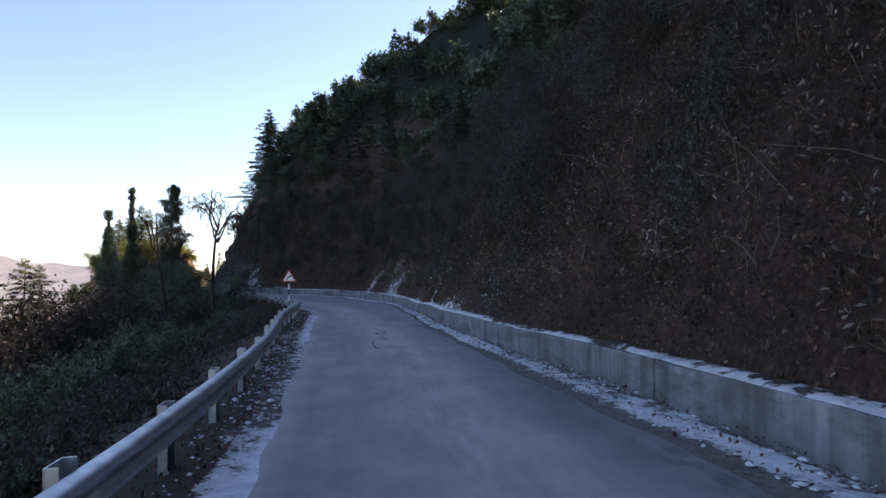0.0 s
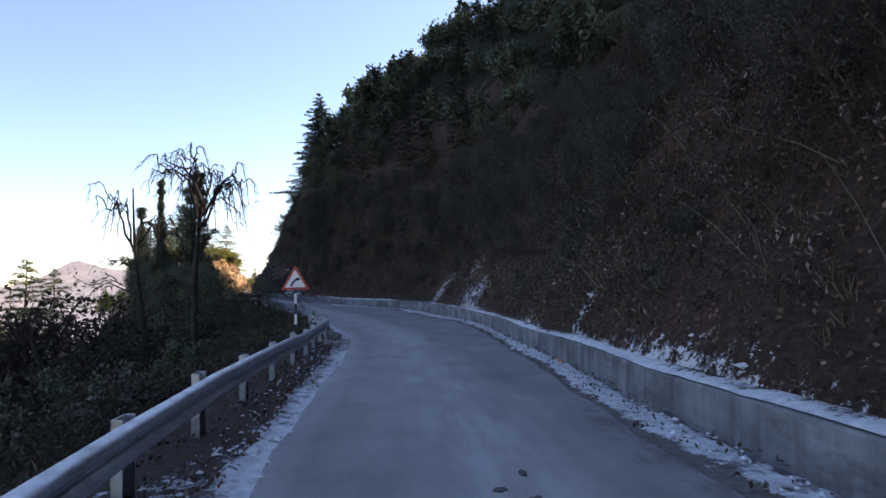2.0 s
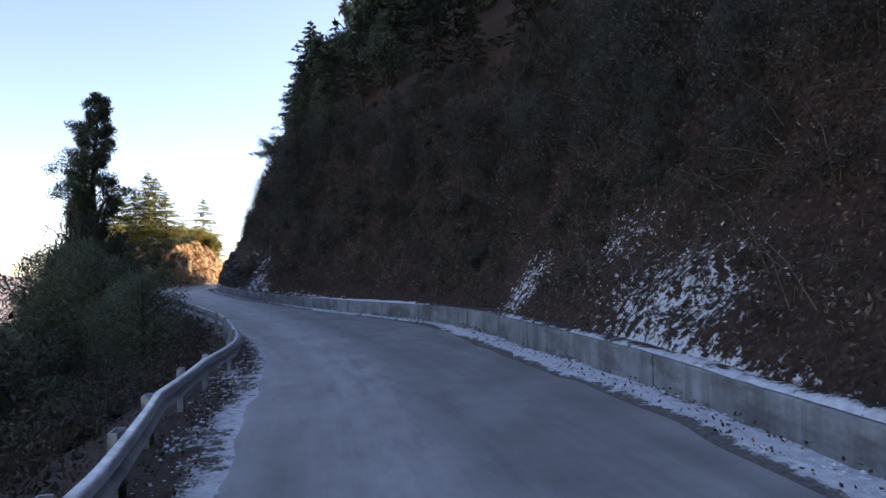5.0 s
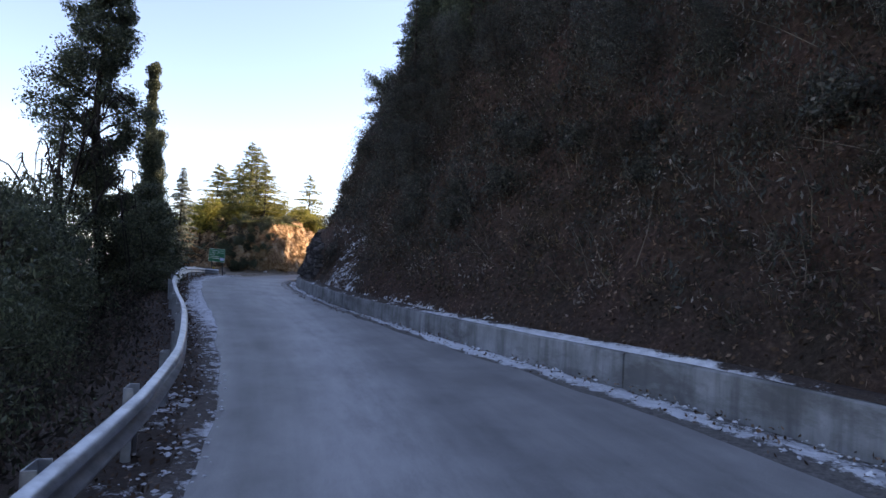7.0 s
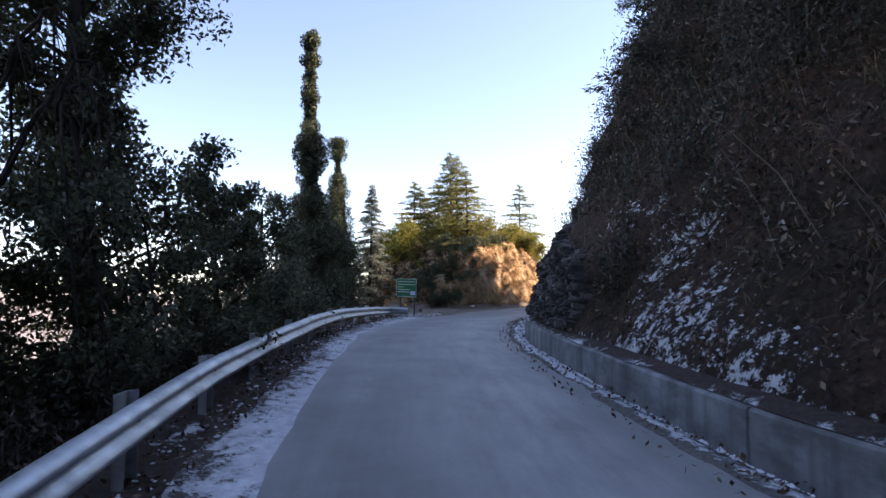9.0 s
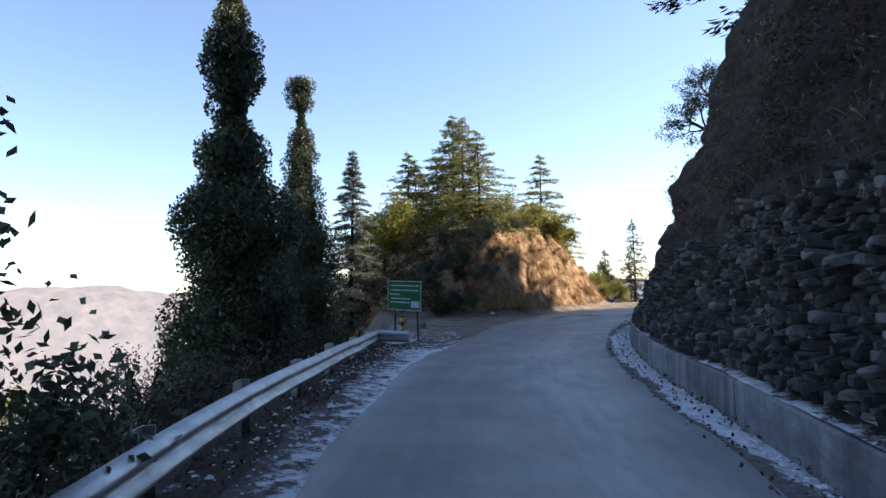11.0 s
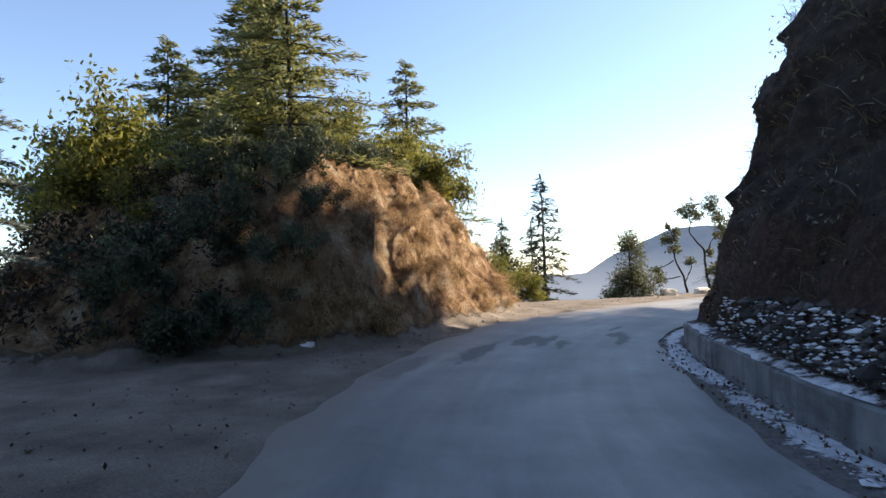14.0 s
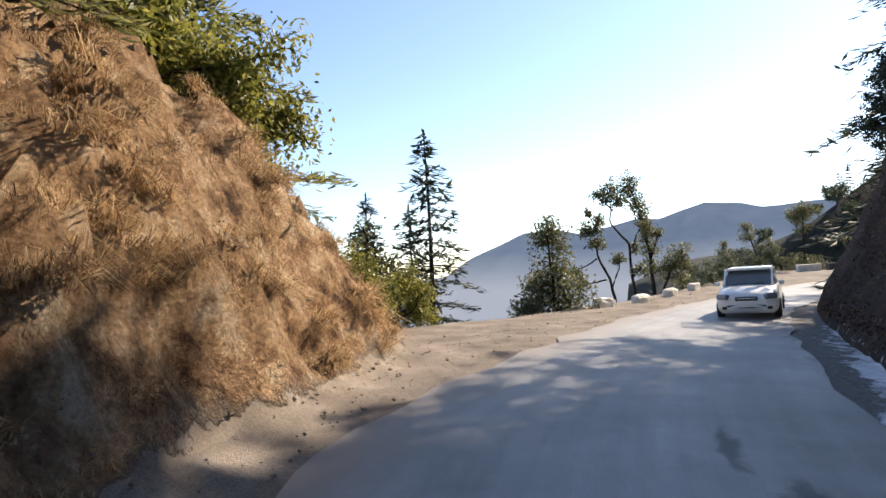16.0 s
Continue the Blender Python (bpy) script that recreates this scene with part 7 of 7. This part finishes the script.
part("wrapper", box(0.16, 0.11, 0.05, (0, 0, 0.02), 0.012), plain("orange_wrapper", (0.6, 0.3, 0.2), 0.4, 0, 0.5, 0.3, 20), t)

# ---- tar cracks and patches on the road ----
TAR = plain("fresh_tar", (0.075, 0.076, 0.08), 0.65, 0, 0.3, 0.3, 8)


def road_patch(s, o, length, width, seed, turn=0.0):
    rng = np.random.default_rng(seed)
    a = np.linspace(0, 2 * np.pi, 22, endpoint=False)
    r = 1 + 0.3 * np.sin(2 * a + rng.uniform(0, 6)) * rng.uniform(0.3, 1) + 0.18 * np.sin(5 * a + rng.uniform(0, 6)) + rng.normal(size=22) * 0.05
    ds, do = r * np.cos(a) * length, r * np.sin(a) * width
    P = place(s + ds * math.cos(turn) - do * math.sin(turn), o + do * math.cos(turn) + ds * math.sin(turn), 0.0135)
    Q = np.vstack([P, P - [0, 0, 0.03], P.mean(0)])
    k = np.arange(22)
    j = (k + 1) % 22
    b = Buf().add(Q, np.stack([k, j, j + 22, k + 22], -1))
    b.f.append(np.stack([np.full(22, 44), k, j], -1))
    return tagged(part("road_patch", b, TAR), "dark damp patch on the worn asphalt", "road patch", kind="structure")


for k, (s, o, l, w) in enumerate(((47.9, 0.9, 0.1, 0.13), (49.3, 1.0, 0.16, 0.1), (49.6, 0.75, 0.07, 0.11), (50.0, 1.05, 0.12, 0.06), (48.4, 0.85, 0.09, 0.12))):
    road_patch(s, o, l * 0.6, w * 0.6, 100 + k)


def crack(pts, width, seed):
    """A wandering dark line of tar."""
    rng = np.random.default_rng(seed)
    pts = np.array(pts, float)
    t = np.linspace(0, 1, 40)
    q = np.linspace(0, 1, len(pts))
    s, o = np.interp(t, q, pts[:, 0]), np.interp(t, q, pts[:, 1]) + 0.05 * fbm(t * 9, seed, 0.0, 3)
    w = width * (0.5 + rng.uniform(0.2, 1.0, 40))
    A, B = place(s, o - w, 0.0135), place(s, o + w, 0.0135)
    P = np.stack([A - [0, 0, 0.03], A, B, B - [0, 0, 0.03]], 1)
    return tagged(part("tar_crack", Buf().add(P, grid_faces(40, 4)), TAR), "dark sealed crack along the road", "road crack", kind="structure")


for k, (pts, w) in enumerate((([(45.6, 0.5), (47.4, 0.45)], 0.015),)):
    crack(pts, w, 120 + k)


# ---- white car coming round the bend ----
def car(m):
    auto = thing("car", "white four-door saloon car on the sunlit road", "car", at=m)
    white = plain("white_car_paint", (0.82, 0.82, 0.8), 0.22, 0, 0.6, 0.02, 2)
    glass, n, l, b = material("dark_car_glass", 0.05, 0, 0.6)
    b.inputs["Base Color"].default_value = (0.1, 0.105, 0.11, 1)
    black = plain("black_trim", (0.02, 0.02, 0.022), 0.5, 0, 0.4, 0.1, 10)
    lamp = plain("headlamp_lens", (0.22, 0.23, 0.25), 0.12, 0.3, 0.7, 0.1, 20)
    chrome = plain("chrome", (0.7, 0.7, 0.72), 0.15, 1.0, 0.5, 0.05, 10)
    # lower body, front at -y: station, half width, sill, belt, top
    rows = [(-2.12, 0.55, 0.32, 0.5, 0.62), (-2.05, 0.74, 0.22, 0.55, 0.72), (-1.85, 0.82, 0.18, 0.62, 0.82), (-1.5, 0.845, 0.17, 0.7, 0.9), (-1.0, 0.855, 0.17, 0.78, 0.97), (-0.75, 0.855, 0.17, 0.82, 1.0), (0.3, 0.86, 0.17, 0.84, 1.0), (1.2, 0.855, 0.17, 0.84, 1.0), (1.6, 0.84, 0.18, 0.86, 1.02), (2.0, 0.79, 0.22, 0.8, 1.0), (2.12, 0.68, 0.3, 0.7, 0.9)]
    P = []
    for y, w, z0, z1, z2 in rows:
        half = [(0, z0), (w * 0.85, z0), (w * 0.97, z0 + 0.12), (w, (z0 + z1) / 2), (w * 0.98, z1), (w * 0.9, z2 - 0.03), (w * 0.6, z2 + 0.01), (0, z2 + 0.03)]
        ring = [(a, y, z) for a, z in half] + [(-a, y, z) for a, z in reversed(half[1:-1])]
        P.append(ring)
    P = np.array(P)
    nr, nc = P.shape[:2]
    i = np.arange(nr * nc).reshape(nr, nc)
    j = np.roll(i, -1, 1)
    body = Buf().add(P, np.stack([i[:-1], j[:-1], j[1:], i[1:]], -1).reshape(-1, 4))
    for row in (0, nr - 1):
        c = np.vstack([P[row], P[row].mean(0)])
        k = np.arange(nc)
        body.add(c, np.stack([k, (k + 1) % nc, np.full(nc, nc)], -1))
    shell = part("body", body, white, auto, smooth=True)
    # glasshouse
    def house(rows, mat, name, label=""):
        P = np.array([[(w0, y, z0), (w1, y + dy, z1), (-w1, y + dy, z1), (-w0, y, z0)] for y, w0, z0, dy, w1, z1 in rows])
        nr = len(P)
        i = np.arange(nr * 4).reshape(nr, 4)
        b = Buf().add(P, np.stack([i[:-1, :-1], i[:-1, 1:], i[1:, 1:], i[1:, :-1]], -1).reshape(-1, 4))
        b.add(P[0], [[0, 1, 2, 3]]).add(P[-1], [[3, 2, 1, 0]])
        return part(name, b, mat, auto, label)
    house([(-1.02, 0.74, 0.98, 0.62, 0.58, 1.43), (-0.3, 0.78, 0.99, 0.0, 0.6, 1.45), (0.7, 0.78, 0.99, 0.0, 0.6, 1.46), (1.75, 0.72, 1.0, -0.35, 0.56, 1.42)], glass, "cabin_glass", "dark tinted windscreen and side windows")
    part("roof", box(1.26, 1.95, 0.09, (0, 0.42, 1.47), 0.04), white, auto)
    for sx in (-1, 1):
        part("pillar", box(0.06, 0.86, 0.055, (sx * 0.67, -0.72, 1.22), 0.012, (36, 0, 0)), white, auto)
        part("pillar", box(0.05, 0.09, 0.5, (sx * 0.69, 0.22, 1.22), 0.012, (0, -sx * 22, 0)), white, auto)
        part("pillar", box(0.07, 0.75, 0.06, (sx * 0.66, 1.3, 1.22), 0.012, (-40, 0, 0)), white, auto)
        lampb = part("headlight", box(0.34, 0.3, 0.17, (sx * 0.61, -1.99, 0.68), 0.05, (-12, 0, sx * 30)), lamp, auto, "clear headlight")
        part("wing_mirror", box(0.16, 0.1, 0.13, (sx * 0.91, -0.68, 1.02), 0.03), white, auto)
        part("fog_lamp", box(0.14, 0.06, 0.09, (sx * 0.6, -2.08, 0.36), 0.02), black, auto)
        for y in (-1.3, 1.3):
            bm = bmesh.new()
            bmesh.ops.create_cone(bm, cap_ends=True, segments=28, radius1=0.3, radius2=0.3, depth=0.2, matrix=pose(sx * 0.78, y, 0.3, 0, 90, 0))
            bmesh.ops.bevel(bm, geom=[e for e in bm.edges if len(e.link_faces) == 2 and abs(e.calc_face_angle(0)) > 1], offset=0.03, segments=2, affect="EDGES")
            wheel = part("wheel", bm, black, auto)
            rim = bmesh.new()
            bmesh.ops.create_cone(rim, cap_ends=True, segments=20, radius1=0.19, radius2=0.17, depth=0.03, matrix=pose(sx * 0.885, y, 0.3, 0, sx * 90, 0))
            part("rim", rim, chrome, wheel, "silver wheel rim")
    part("grille", box(0.62, 0.06, 0.13, (0, -2.1, 0.63), 0.03), black, auto, "dark grille")
    part("grille_bar", box(0.5, 0.03, 0.025, (0, -2.135, 0.64), 0.008), chrome, auto, "chrome grille bar")
    part("air_intake", box(0.9, 0.08, 0.13, (0, -2.08, 0.36), 0.04), black, auto)
    part("number_plate", box(0.42, 0.02, 0.1, (0, -2.14, 0.48), 0.006), WHITE_PAINT, auto, "plain white number plate")
    for sx in (-0.25, 0.2):
        part("wiper", box(0.5, 0.02, 0.02, (sx, -0.98, 1.02), 0.005, (0, -6, 0)), black, auto)
    return auto


car(pose(-36.0, 117.9, 0.2, 0, 0, -22) @ Matrix.Scale(0.93, 4))

# parapet at the far bend
wallp = thing("parapet", "low stone parapet along the far bend", "parapet")
for k in range(7):
    a = k / 6
    part("block", box(1.7, 0.4, 0.55, (-22.5 + 13 * a, 146.5 + 1.5 * a, 0.55), 0.05, (0, 0, 6 + 3 * (k % 2))), WHITEWASH if k % 3 == 0 else STONE, wallp)

# ---- dry-stone facing, built last ----
stone_wall = thing("stone_wall", "dry-stone wall of rough grey rubble above the concrete", "stone wall", kind="structure")
rng = np.random.default_rng(200)
templates = []
for k in range(14):
    bm = box(1, 1, 1)
    bmesh.ops.bevel(bm, geom=list(bm.edges), offset=0.16, segments=1, affect="EDGES")
    off = Vector(rng.uniform(0, 90, 3))
    for v in bm.verts:
        v.co += Vector((noise.noise(v.co * 1.7 + off), noise.noise(v.co * 1.7 - off), noise.noise(v.co * 1.9 + off * 2))) * 0.22
    me = bpy.data.meshes.new("stone")
    bm.to_mesh(me)
    bm.free()
    me.materials.append(STONE)
    co = np.empty(len(me.vertices) * 3)
    me.vertices.foreach_get("co", co)
    templates.append((me, co.reshape(-1, 3), [list(q.vertices) for q in me.polygons]))
rest = Buf()
count = 0
h = 0.62
while h < 3.1:
    row = rng.uniform(0.065, 0.125)
    s = 107.5 + rng.uniform(0, 0.3)
    while s < 133.0:
        w = rng.uniform(0.06, 0.17)
        top = np.interp(s, [107, 110, 119, 123, 127, 131, 133], [1.2, 2.7, 2.9, 2.5, 1.6, 0.8, 0.5]) + 0.2 * math.sin(s * 1.7)
        if h < top:
            u = np.interp(h + row / 2, [0.55, 2.65, 5.4], [0, 2.2, 5.5])
            d = float(slope_profile(np.array([s]), np.array([u]))[0][0])
            i = min(max((s + w / 2 - 26) / 0.3, 0), len(bs) - 2)
            j = np.interp(u, bu, np.arange(len(bu)))
            c = BP[int(i), int(j)] + (BP[int(i), min(int(j) + 1, len(bu) - 1)] - BP[int(i), int(j)]) * (j - int(j))
            _, _, _, _, tx, ty = on_line(s)
            c = c + np.array([-ty, tx, 0]) * (0.06 + rng.uniform(-0.07, 0.09))
            m = Matrix.Translation((c[0], c[1], c[2])) @ pose(0, 0, 0, rng.uniform(-14, 14), rng.uniform(-14, 14), math.degrees(math.atan2(ty, tx)) + rng.uniform(-8, 8)) @ Matrix.Diagonal((w * 1.08, 0.34, row * 1.12, 1))
            me, co, polys = templates[rng.integers(0, 14)]
            if 114.0 < s < 122.5 and count < 300:
                ob = new("stone", me)
                ob.parent = stone_wall
                ob.matrix_basis = m
                count += 1
            else:
                M = np.array(m)
                v = co @ M[:3, :3].T + M[:3, 3]
                base = rest.n
                rest.v.append(v)
                for f in polys:
                    rest.f.append(np.array([f]) + base)
                rest.n += len(v)
        s += w + rng.uniform(0.0, 0.04)
    h += row
far_stones = part("far_stones", rest, STONE, stone_wall)
far_stones["kind"] = "stuff"
